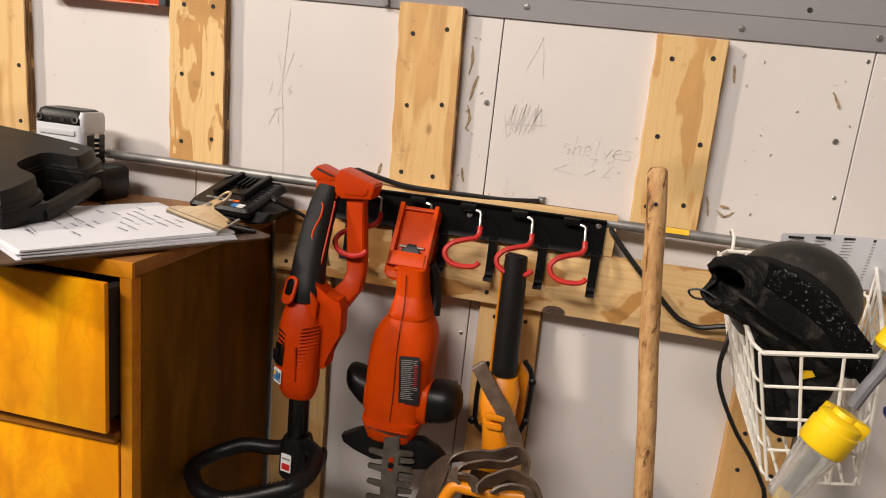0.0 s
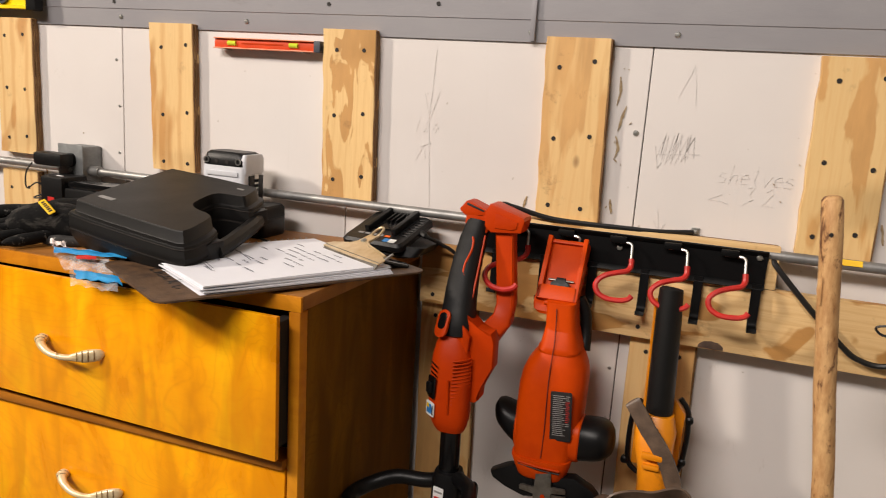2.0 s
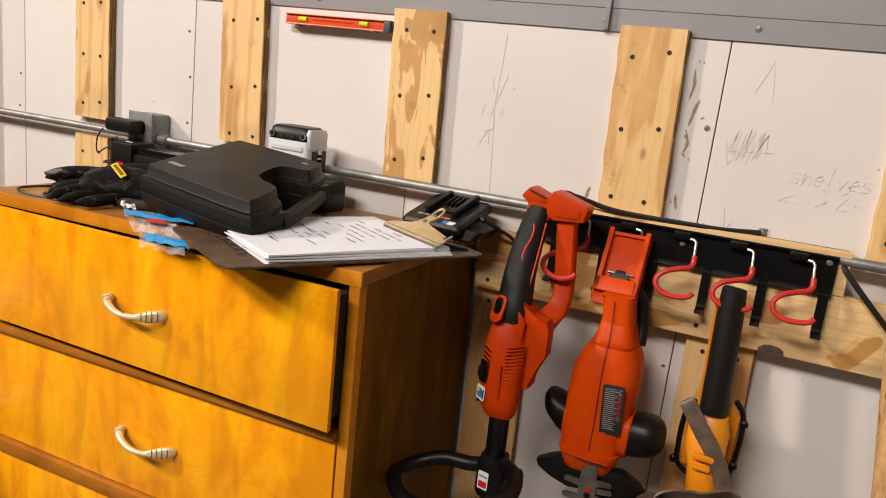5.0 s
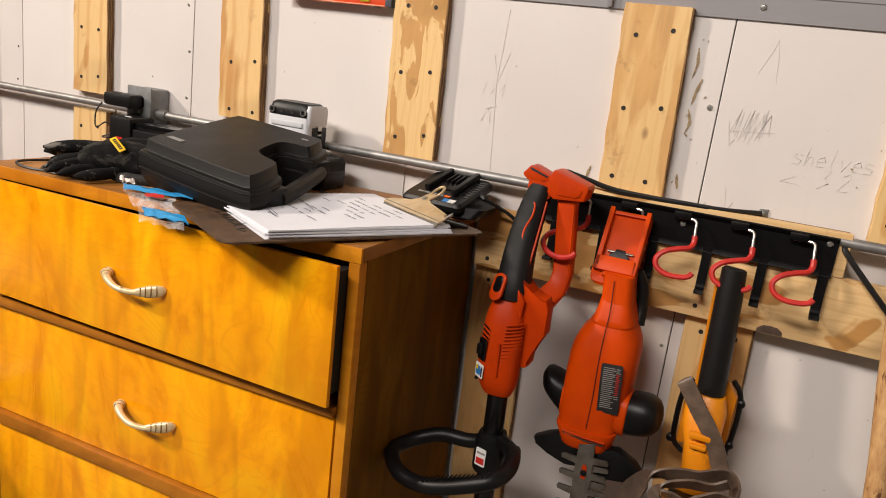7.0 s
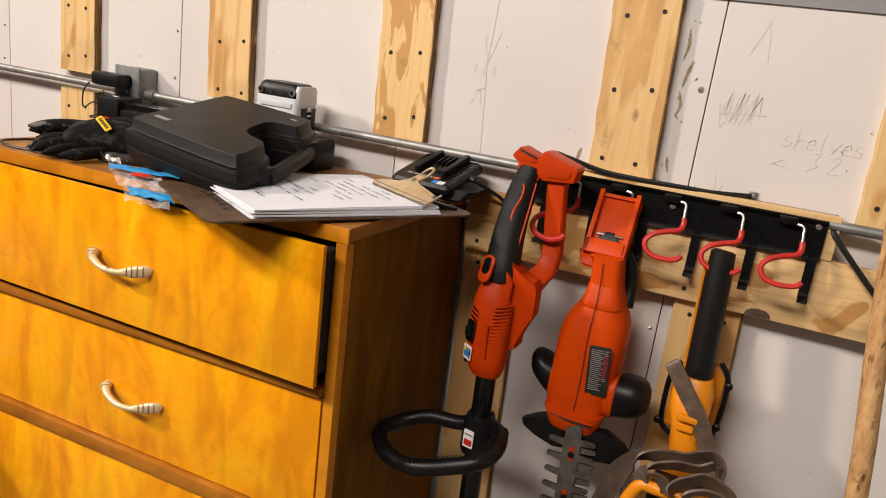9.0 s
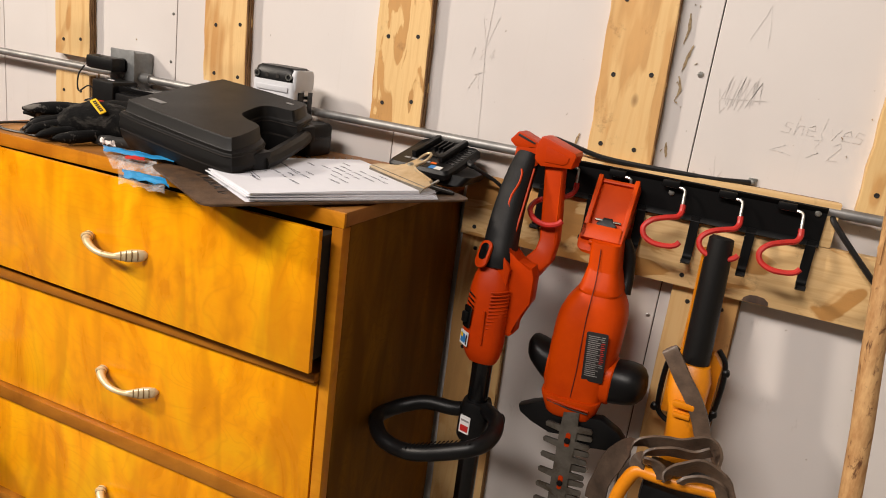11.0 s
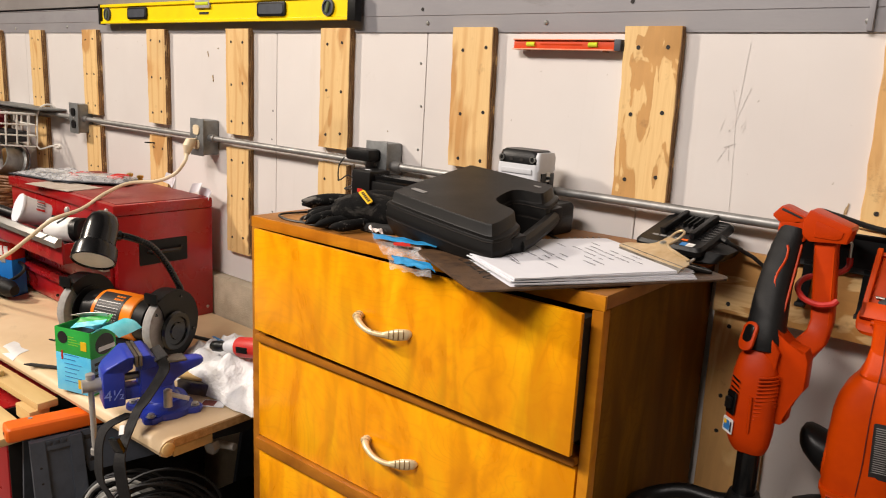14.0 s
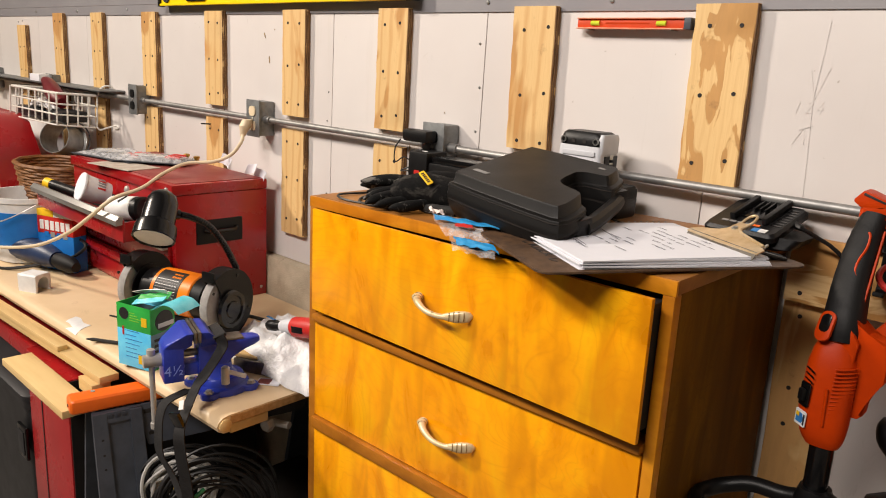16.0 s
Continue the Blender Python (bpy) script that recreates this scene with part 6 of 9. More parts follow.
for label_, sec in (("r", ((-0.268, 1.034, 0.0335, 0.034), (-0.258, 1.036, 0.0335, 0.036), (-0.244, 1.038, 0.0325, 0.037), (-0.232, 1.039, 0.0300, 0.035), (-0.224, 1.039, 0.0250, 0.030), (-0.218, 1.038, 0.0170, 0.021), (-0.2155, 1.037, 0.007, 0.009))), ("l", ((-0.366, 1.036, 0.0300, 0.032), (-0.378, 1.042, 0.0270, 0.032), (-0.388, 1.048, 0.0240, 0.030), (-0.397, 1.053, 0.0210, 0.026), (-0.403, 1.056, 0.0160, 0.019), (-0.4065, 1.058, 0.007, 0.009)))):
    part("front_handle", loft(B(), [ring((x, -0.130, z), (0, 0, 1), (0, 1, 0), a, b, 20, 2.5) for x, z, a, b in sec]), LOOPBLACK, hedge, "black wing handle")
    x, z, a, b = sec[0]
    d = 0.008 if label_ == "l" else -0.008
    part("handle_collar", loft(B(), [ring((x + d * q, -0.130, z), (0, 0, 1), (0, 1, 0), a + 0.001 * e, b + 0.001 * e, 20, 2.8) for q, e in ((2.5, 1), (0.6, 2), (0, 2), (-0.25, 0.5))]), ORANGE, hedge)
for pts in ([(-0.399, 0.963), (-0.380, 0.973), (-0.358, 0.984), (-0.330, 0.980), (-0.325, 0.936), (-0.343, 0.933), (-0.374, 0.942), (-0.395, 0.953)], [(-0.306, 0.976), (-0.267, 0.983), (-0.239, 0.970), (-0.228, 0.959), (-0.231, 0.947), (-0.245, 0.936), (-0.281, 0.929), (-0.306, 0.936)]):
    part("blade_guard", prism(B(), pts, 0.022, FRONT(-0.146), 0.005), BLACK, hedge, "black blade guard")
part("guard_mount", box(B(), -0.352, -0.285, -0.166, -0.120, 0.955, 0.980, 0.004), BLACK, hedge)
mb = basis((-0.3120, -0.1725, 0.992), (1, 0, 0.02), (0.02, 0.0, 1))


def toothed(n, flip):
    left, right = [], []
    for i in range(n):
        z = -0.034 - 0.0268 * i
        for q, w in ((0.005, 0.0120), (0.0065, 0.034), (0.003, 0.0365), (-0.002, 0.035), (-0.0045, 0.0125)):
            right.append((w, z + q))
            left.append((-w - 0.001, z + q - 0.006))
    top = [(-0.012, -0.002), (0.012, -0.002)]
    end = [(0.008, -0.034 - 0.0268 * n), (-0.008, -0.034 - 0.0268 * n)]
    return [(x * flip, z - (0.012 if flip < 0 and z < -0.01 else 0)) for x, z in top + right + end + left[::-1]]


for y, flip in ((0.0, 1), (0.0042, -1)):
    part("blade", prism(B(), toothed(11, flip), 0.0034, mb @ Matrix.Translation((0, 0.004 if flip < 0 else 0, -y)), 0.0006), BLADE, hedge, "worn steel toothed blade")
for i in range(4):
    part("blade_slot", prism(B(), rounded(0.0075, 0.024, 0.0036), 0.0012, mb @ Matrix.Translation((0.001, -0.055 - 0.075 * i, 0.0034))), ORANGE_D, hedge)
    part("blade_bolt", turned(B(), [(0.005, 0), (0.005, 0.002), (0.002, 0.003)], mb @ Matrix.Translation((0.001, -0.056 - 0.075 * i, 0.0046)), 8), BLACK, hedge)

# yellow-framed tool with a black grip and suede straps
grab = thing("strap_tool", "orange-yellow tool frame with a long black rubber grip", "hand tool", (-0.155, -0.12, 0.0))
part("grip", tube(B(), [(-0.1640, -0.0905, 1.284), (-0.1642, -0.091, 1.281), (-0.163, -0.0945, 1.24), (-0.1605, -0.1005, 1.16), (-0.158, -0.106, 1.080)], [0.0135, 0.0175, 0.0192, 0.0200, 0.0205], 14), GRIPBLACK, grab, "worn black rubber grip")
part("flat_bar", loft(B(), [[Vector((x0 - 0.0245, y + 0.006, z)), Vector((x0 - 0.0225, y - 0.002, z)), Vector((x0 + 0.012, y + 0.012, z)), Vector((x0, y + 0.022, z))] for x0, y, z in ((-0.162, -0.09, 1.262), (-0.160, -0.10, 1.15), (-0.158, -0.105, 1.07))]), YELLOW, grab)
part("neck", loft(B(), [ring(c, (1, 0, 0), (0, 1, 0), a, b, 20, 2.6) for c, a, b in (((-0.158, -0.110, 1.092), 0.0225, 0.020), ((-0.159, -0.118, 1.070), 0.0300, 0.024), ((-0.159, -0.124, 1.045), 0.0290, 0.026), ((-0.155, -0.130, 1.020), 0.0250, 0.026), ((-0.153, -0.132, 0.985), 0.0235, 0.025), ((-0.152, -0.133, 0.94), 0.0235, 0.025), ((-0.150, -0.133, 0.60), 0.0235, 0.025), ((-0.150, -0.133, 0.0), 0.0235, 0.025))]), YELLOW, grab)
part("lug", box(B(), -0.174, -0.142, -0.162, -0.152, 1.036, 1.046, 0.003), YELLOW, grab)
part("lug", box(B(), -0.171, -0.146, -0.161, -0.152, 1.020, 1.0275, 0.003), YELLOW, grab)
part("bracket", tube(B(), curve_points([(-0.186, -0.085, 1.098), (-0.197, -0.085, 1.075), (-0.199, -0.085, 1.02), (-0.192, -0.085, 0.985), (-0.15, -0.085, 0.97), (-0.122, -0.085, 0.99), (-0.114, -0.085, 1.04), (-0.116, -0.085, 1.09), (-0.130, -0.085, 1.112)], 4), 0.0042, 8), BLACK, grab)
part("back_plate", prism(B(), [(-0.192, 0.99), (-0.122, 0.99), (-0.120, 1.085), (-0.135, 1.105), (-0.182, 1.095), (-0.193, 1.07)], 0.012, Matrix.Translation((0, -0.072, 0)) @ pose(0, 0, 0, 90), 0.002), YELLOW, grab)
for x, z in ((-0.202, 0.995), (-0.113, 1.080), (-0.116, 1.010)):
    part("bolt", turned(B(), [(0.006, 0), (0.006, 0.008), (0.003, 0.010)], pose(x, -0.083, z, 90), 10), BLACK, grab)
part("bow", tube(B(), curve_points([(-0.216, -0.255, 0.866), (-0.215, -0.255, 0.913), (-0.206, -0.255, 0.949), (-0.194, -0.255, 0.970), (-0.175, -0.255, 0.971), (-0.147, -0.255, 0.971), (-0.117, -0.255, 0.974), (-0.090, -0.255, 0.976), (-0.079, -0.255, 0.966), (-0.065, -0.255, 0.932)], 5), 0.0095, 12), YELLOW, grab)
part("motor_block", box(B(), -0.187, -0.098, -0.246, -0.150, 0.80, 0.948, 0.010), BLACK, grab, "scuffed black block inside the frame")
strap = thing("suede_strap", "worn brown suede strap draped over the tool frame", "strap", (-0.16, -0.18, 0.9))
part("strap", ribbon(B(), curve_points([(-0.197, -0.140, 1.115), (-0.194, -0.144, 1.112), (-0.184, -0.148, 1.100), (-0.169, -0.153, 1.080), (-0.151, -0.158, 1.059), (-0.136, -0.161, 1.036), (-0.124, -0.163, 1.008), (-0.119, -0.165, 0.985)], 6), [0.008, 0.014, 0.019, 0.022] + [0.0245] * 33 + [0.022] * 6, 0.0035, Vector((0.84, -0.12, 0.53))), LEATHER, strap)
def turning(n, a, b, lo, hi):
    """Width directions that swing from a to b along a strap of n points."""
    return [Vector(a).lerp(Vector(b), min(1, max(0, (i / (n - 1) - lo) / (hi - lo)))) for i in range(n)]


def suede(pts, width, a, b, lo=0.15, hi=0.5):
    run = curve_points(pts, 6)
    n = len(run)
    wide = [width * (1 + 0.08 * math.sin(i * 0.7)) for i in range(n)]
    return part("strap", ribbon(B(), run, wide, 0.0035, turning(n, a, b, lo, hi)), LEATHER, strap)


suede([(-0.249, -0.200, 0.866), (-0.245, -0.204, 0.906), (-0.232, -0.208, 0.950), (-0.214, -0.212, 0.980), (-0.187, -0.216, 0.998), (-0.156, -0.220, 1.006), (-0.133, -0.224, 1.016), (-0.112, -0.228, 1.027), (-0.102, -0.232, 1.016), (-0.098, -0.236, 0.998)], 0.031, (0.9, -0.3, -0.3), (0.10, -0.45, 0.9))
suede([(-0.195, -0.258, 0.975), (-0.197, -0.255, 0.986), (-0.186, -0.253, 1.000), (-0.159, -0.250, 1.011), (-0.130, -0.248, 1.015), (-0.109, -0.245, 1.026)], 0.020, (0.7, -0.3, 0.2), (0.1, -0.5, 0.85))
suede([(-0.189, -0.272, 0.998), (-0.175, -0.272, 0.998), (-0.165, -0.272, 0.991), (-0.159, -0.272, 0.979)], 0.018, (0.5, -0.5, 0.6), (0.8, -0.3, 0.3))
suede([(-0.154, -0.272, 0.981), (-0.152, -0.272, 0.991), (-0.139, -0.272, 1.003), (-0.121, -0.272, 1.015), (-0.102, -0.272, 1.014), (-0.088, -0.272, 1.003), (-0.078, -0.272, 0.982), (-0.072, -0.272, 0.958)], 0.026, (-0.1, -0.5, 0.85), (0.8, -0.3, 0.3), 0.5, 0.8)
suede([(-0.138, -0.276, 0.984), (-0.128, -0.276, 0.994), (-0.109, -0.276, 1.001), (-0.091, -0.276, 0.998), (-0.080, -0.276, 0.978)], 0.016, (0.0, -0.6, 0.8), (0.7, -0.3, 0.4), 0.5, 0.9)

# wooden pole
pole = thing("wooden_pole", "weathered wooden pole standing upright by the wall", "pole", (0.19, -0.2, 0.0))
pp = [Vector((0.012 + (1.452 - z) * 0.1235, -0.200, z)) for z in (1.452, 1.4505, 1.446, 1.40, 1.30, 1.20, 1.10, 1.0, 0.8, 0.4, 0.0)]
part("shaft", tube(B(), [p + Vector((0.0012 * math.sin(19 * p.z), 0, 0)) for p in pp], [0.006, 0.010, 0.0128, 0.0135, 0.0132, 0.0136, 0.0134, 0.0136, 0.0136, 0.0136, 0.0136], 16), POLEWOOD, pole)
part("hole", turned(B(), [(0.0028, 0), (0.0026, 0.001)], pose(0.0170, -0.2133, 1.405, 90), 10), HOLE, pole)
part("splinter", loft(B(), [[Vector((0.0135, -0.206, 1.352)), Vector((0.016, -0.211, 1.352)), Vector((0.0165, -0.204, 1.352))], [Vector((0.0115, -0.207, 1.334)), Vector((0.017, -0.2125, 1.332)), Vector((0.0185, -0.205, 1.332))], [Vector((0.0165, -0.206, 1.315)), Vector((0.0185, -0.212, 1.315)), Vector((0.02, -0.205, 1.315))]]), POLEWOOD, pole)

# ---- the wire basket by the pole ----
wire_basket = thing("wire_basket", "white-coated wire basket hooked over the conduit", "basket", (0.22, -0.2, 1.1))
TOPC = [Vector(p) for p in ((0.139, -0.36, 1.274), (0.268, -0.36, 1.293), (0.345, -0.062, 1.345), (0.130, -0.062, 1.329))]
BOTC = [Vector(p) for p in ((0.184, -0.335, 1.112), (0.285, -0.335, 1.128), (0.325, -0.095, 1.168), (0.178, -0.095, 1.152))]


def basket_wires(parent, top, bot, nv, nh, r, mat):
    levels = []
    for k in range(nh + 1):
        t = k / nh
        c = [a.lerp(b, t) for a, b in zip(top, bot)]
        levels.append(c)
        pts = []
        for i in range(4):
            a, b = c[i], c[(i + 1) % 4]
            pts += [a.lerp(b, s) for s in (0.06, 0.3, 0.5, 0.7, 0.94)]
        part("rim" if k == 0 else "ring_wire", tube(B(), pts, r * (1.55 if k == 0 else 1.0), 8, True), mat, parent)
    for i in range(4):
        for j in range(nv[i]):
            s = (j + 0.08) / nv[i]
            part("upright_wire", tube(B(), [lv[i].lerp(lv[(i + 1) % 4], s) for lv in levels], r, 6), mat, parent)
    for j in range(1, 6):
        part("floor_wire", rod(B(), bot[0].lerp(bot[1], j / 6), bot[3].lerp(bot[2], j / 6), r, seg=6), mat, parent)


basket_wires(wire_basket, TOPC, BOTC, (3, 7, 5, 9), 4, 0.0019, WHITEWIRE)
for x in (0.15, 0.31):
    z = 1.331 + (x - 0.13) * 0.07
    part("hanger", tube(B(), curve_points([(x, -0.062, z), (x, -0.056, z + 0.018), (x, -0.035, 1.3575), (x, -0.018, 1.352), (x, -0.0165, 1.335)], 4), 0.0025, 8), WHITEWIRE, wire_basket)

pads = thing("knee_pad", "dusty black padded knee guard lying in the wire basket", "knee pad", (0.19, -0.3, 1.26))
part("shell", loft(B(), [ring((0.195 - 0.078 * math.cos(w), -0.248, 1.315), (0, 0, 1), (0, 1, 0), 0.071 * math.sin(w) + 0.002, 0.060 * math.sin(w) + 0.002, 26) for w in [radians(q) for q in range(2, 180, 11)]]), SHELL, pads, "scuffed hard black shell")

for off, k in ((-0.020, 0.943), (-0.041, 0.730)):
    part("shell_seam", tube(B(), [(0.195 - 0.0785 * k * math.cos(radians(a)), -0.248 + off, 1.315 + 0.0715 * k * math.sin(radians(a))) for a in range(20, 176, 12)], 0.0007, 6), SHELLSEAM, pads)


def mouth_ring(c, k, up, deep, n=36):
    """A section of the padding; k swings its plane from across x round to the front."""
    return ring(c, (0.04 * k, 0, 1), (-k, 1, 0), up, deep, n, 2.1)


SECT = [((0.098, -0.318, 1.335), 1.7, 0.0270, 0.0300), ((0.102, -0.312, 1.335), 1.5, 0.0320, 0.0360), ((0.112, -0.304, 1.334), 1.1, 0.0360, 0.0400), ((0.130, -0.297, 1.330), 0.7, 0.0410, 0.0410), ((0.158, -0.294, 1.323), 0.3, 0.0470, 0.0400), ((0.188, -0.296, 1.315), 0.0, 0.0485, 0.0390), ((0.216, -0.298, 1.303), -0.2, 0.0460, 0.0370), ((0.240, -0.300, 1.287), -0.4, 0.0390, 0.0340), ((0.260, -0.300, 1.270), -0.6, 0.0280, 0.0270), ((0.272, -0.300, 1.258), -0.7, 0.0140, 0.0150)]


def notched(r_, depth):
    n_ = len(r_)
    return [p + Vector((1, 0.5, 0)) * depth * math.exp(-((360 * i / n_ - 90) / 26) ** 2) for i, p in enumerate(r_)]


lip = [notched(mouth_ring(*s_), d_) for s_, d_ in zip(SECT, (0.020, 0.017, 0.010, 0.004, 0, 0, 0, 0, 0, 0))]
runs = [curve_points([r_[j] for r_ in lip], 4) for j in range(len(lip[0]))]
lip = [list(r_) for r_ in zip(*runs)]
inner = [mouth_ring((x + dx, y + dy, z), k, a, b) for (x, y, z), dx, dy, k, a, b in (((0.098, -0.318, 1.335), 0.0, 0.0, 1.7, 0.0225, 0.0250), ((0.098, -0.318, 1.336), 0.010, 0.014, 1.4, 0.0230, 0.026), ((0.098, -0.318, 1.335), 0.022, 0.028, 1.0, 0.016, 0.018), ((0.098, -0.318, 1.334), 0.030, 0.036, 0.8, 0.004, 0.004))]
inner = [notched(r_, 0.018 - 0.006 * i) for i, r_ in enumerate(inner)]
fold = []
for r_ in lip:
    c_ = sum(r_, Vector()) / len(r_)
    fold.append([p + (p - c_).normalized() * (0.0022 * noise.noise(p * 38.0) + 0.0012 * math.sin(p.z * 420 + p.x * 160)) for p in r_])
part("padding", loft(B(), inner[::-1] + fold), FABRIC, pads, "dusty black padding")
part("mouth_rim", tube(B(), [a.lerp(b, 0.5) for a, b in zip(fold[0], inner[0])], 0.0016, 8, True), FABRIC, pads)


def on_band(u, v):
    """The fastener strip, over the front of the padding from crown to heel."""
    x = 0.143 + 0.128 * u
    top = 1.369 - 0.030 * u - 0.050 * u ** 2.2
    return Vector((x - 0.006 * v, -0.330 - 0.006 * math.sin(math.pi * v) - 0.003 * math.sin(math.pi * u) + 0.012 * (1 - v) ** 2, top - (0.026 + 0.020 * u) * v))


part("fastener_patch", sheet(B(), 22, 8, on_band, 0.003), FUZZ, pads, "fuzzy black fastener strip")
rl = random.Random(9)
lint = B()
for i in range(150):
    p = on_band(rl.uniform(0.03, 0.98), rl.uniform(0.03, 0.95) ** 1.4) + Vector((0, -0.0035, 0.001))
    d = Vector((rl.uniform(-1, 1), 0.1, rl.uniform(-1, 1))) * rl.uniform(0.0004, 0.0022)
    tube(lint, [p, p + d * 0.5 + Vector((0, -0.0004, 0.0003)), p + d], rl.uniform(0.00008, 0.00020), 4)
part("lint", lint, LABELWHITE, pads, "white lint specks")
part("fold", tube(B(), curve_points([(0.104, -0.334, 1.334), (0.128, -0.338, 1.324), (0.160, -0.340, 1.306), (0.192, -0.338, 1.290), (0.222, -0.335, 1.270)], 5), [0.0022] * 21, 8), FABRIC, pads)
part("fold", tube(B(), curve_points([(0.098, -0.326, 1.316), (0.124, -0.334, 1.306), (0.155, -0.337, 1.290), (0.186, -0.335, 1.276)], 5), [0.0026] * 16, 8), FABRIC, pads)
part("cord_loop", tube(B(), curve_points([(0.094, -0.315, 1.318), (0.078, -0.31, 1.324), (0.064, -0.305, 1.320), (0.071, -0.305, 1.312), (0.090, -0.312, 1.314)], 5), 0.0014, 6), CORDBLACK, pads)
part("under_pad", loft(B(), [ring(c, (1, 0, 0.1), (0, 1, 0), a, b, 18, 2.6) for c, a, b in (((0.205, -0.275, 1.30), 0.050, 0.048), ((0.207, -0.275, 1.26), 0.054, 0.048), ((0.209, -0.272, 1.21), 0.042, 0.044), ((0.211, -0.268, 1.168), 0.030, 0.036), ((0.212, -0.266, 1.152), 0.018, 0.024))]), FABRIC, pads)
part("strap", ribbon(B(), curve_points([(0.172, -0.325, 1.265), (0.19, -0.326, 1.235), (0.205, -0.324, 1.205), (0.208, -0.315, 1.175)], 5), 0.014, 0.002, Vector((1, -0.1, 0.4))), WEBBING, pads)
part("tag", prism(B(), [(-0.008, -0.006), (0.008, -0.001), (0.004, 0.006), (-0.006, 0.005)], 0.0012, basis((0.207, -0.3265, 1.247), (1, 0, 0.1), (0, 0, 1))), LABELYELLOW, pads, "yellow cloth tag")

leaflet = thing("instruction_sheet", "white printed instruction sheet tucked in the basket", "paper", (0.28, -0.11, 1.33))
ms = basis((0.197, -0.125, 1.377), (0.985, 0.12, 0.06), (0.02, 0.25, -1))
part("sheet", sheet(B(), 10, 6, lambda u, v: ms @ Vector((0.20 * u, 0.085 * v, 0.006 * math.sin(4 * u) + 0.01 * v * v)), 0.0006), PAPER, leaflet)
rs_ = random.Random(5)
for col in range(5):
    u0 = 0.05 + 0.19 * col
    for i in range(15):
        v = 0.06 + 0.058 * i
        a = Vector((0.20 * u0, 0.085 * v, 0.006 * math.sin(4 * u0) + 0.01 * v * v - 0.0012))
        w = rs_.uniform(0.012, 0.026)
        part("print", ribbon(B(), [ms @ a, ms @ (a + Vector((w, 0, 0.0006 * col - 0.0008)))], 0.0011 if i else 0.0035, 0.0003, ms.to_3x3() @ Vector((0, 1, 0))), LABELGREY if i else LABELBLACK, leaflet)

ext = thing("extension_plug", "yellow and clear extension cord plug over the basket rim", "plug", (0.215, -0.40, 1.2))
A0, A1 = Vector((0.188, -0.392, 1.125)), Vector((0.240, -0.392, 1.252))
pd = (A1 - A0).normalized()
mp_ = Matrix.Translation(A0) @ pd.to_track_quat("Z", "Y").to_matrix().to_4x4()
part("cap", turned(B(), [(0.0235, 0.070), (0.0255, 0.073), (0.0255, 0.098), (0.0235, 0.100), (0.0235, 0.108), (0.018, 0.112), (0.013, 0.1125), (0.012, 0.118)], mp_, 24), PLUGYELLOW, ext, "yellow rubber plug cap")
part("clear_body", turned(B(), [(0.012, -0.005), (0.0165, 0.0), (0.018, 0.03), (0.0215, 0.055), (0.0225, 0.0695), (0.016, 0.0695), (0.013, 0.03), (0.010, 0.004)], mp_, 20, True), CLEARPLUG, ext, "clear plastic plug body")
part("contacts", box(B(), -0.006, 0.006, -0.006, 0.006, 0.010, 0.062, 0.002, mp_), surface("brass_contact", lin(150, 150, 140), lin(110, 116, 110), 80, (0.3, 0.5), 0.6), ext)
part("core", box(B(), -0.006, 0.006, -0.005, 0.005, -0.004, 0.012, 0.002, mp_), PLUGYELLOW, ext)
part("tab", box(B(), 0.010, 0.036, -0.010, 0.010, 0.094, 0.113, 0.004, mp_ @ pose(0, 0, 0, 0, 0, 0)), PLUGYELLOW, ext)
part("tab", box(B(), -0.012, 0.004, -0.026, -0.008, 0.100, 0.118, 0.004, mp_), PLUGYELLOW, ext)
part("cord", tube(B(), curve_points([A1 - pd * 0.01, (0.246, -0.392, 1.268), (0.258, -0.388, 1.290), (0.266, -0.375, 1.308), (0.270, -0.345, 1.312), (0.275, -0.32, 1.29), (0.28, -0.30, 1.24)], 6), 0.0068, 10), surface("grey_cord", lin(120, 120, 124), lin(98, 98, 102), 30, (0.5, 0.65)), ext, "grey cord")
ext2 = thing("extension_plug", "yellow plug end with a blue collar in the basket", "plug", (0.29, -0.34, 1.25))
part("cap", turned(B(), [(0.012, 0.0), (0.017, 0.004), (0.017, 0.03), (0.012, 0.036)], Matrix.Translation((0.262, -0.375, 1.304)) @ Matrix.Rotation(radians(25), 4, "Y"), 18), PLUGYELLOW, ext2)
part("collar", turned(B(), [(0.010, 0.0), (0.015, 0.004), (0.015, 0.028), (0.010, 0.034)], Matrix.Translation((0.283, -0.37, 1.225)) @ Matrix.Rotation(radians(50), 4, "Y"), 18), surface("blue_plastic", lin(40, 58, 130), lin(30, 46, 110), 30, (0.4, 0.5)), ext2)
part("cord", tube(B(), curve_points([(0.268, -0.372, 1.310), (0.285, -0.37, 1.28), (0.292, -0.368, 1.25), (0.29, -0.368, 1.23)], 5), 0.006, 8), CORDBLACK, ext2)

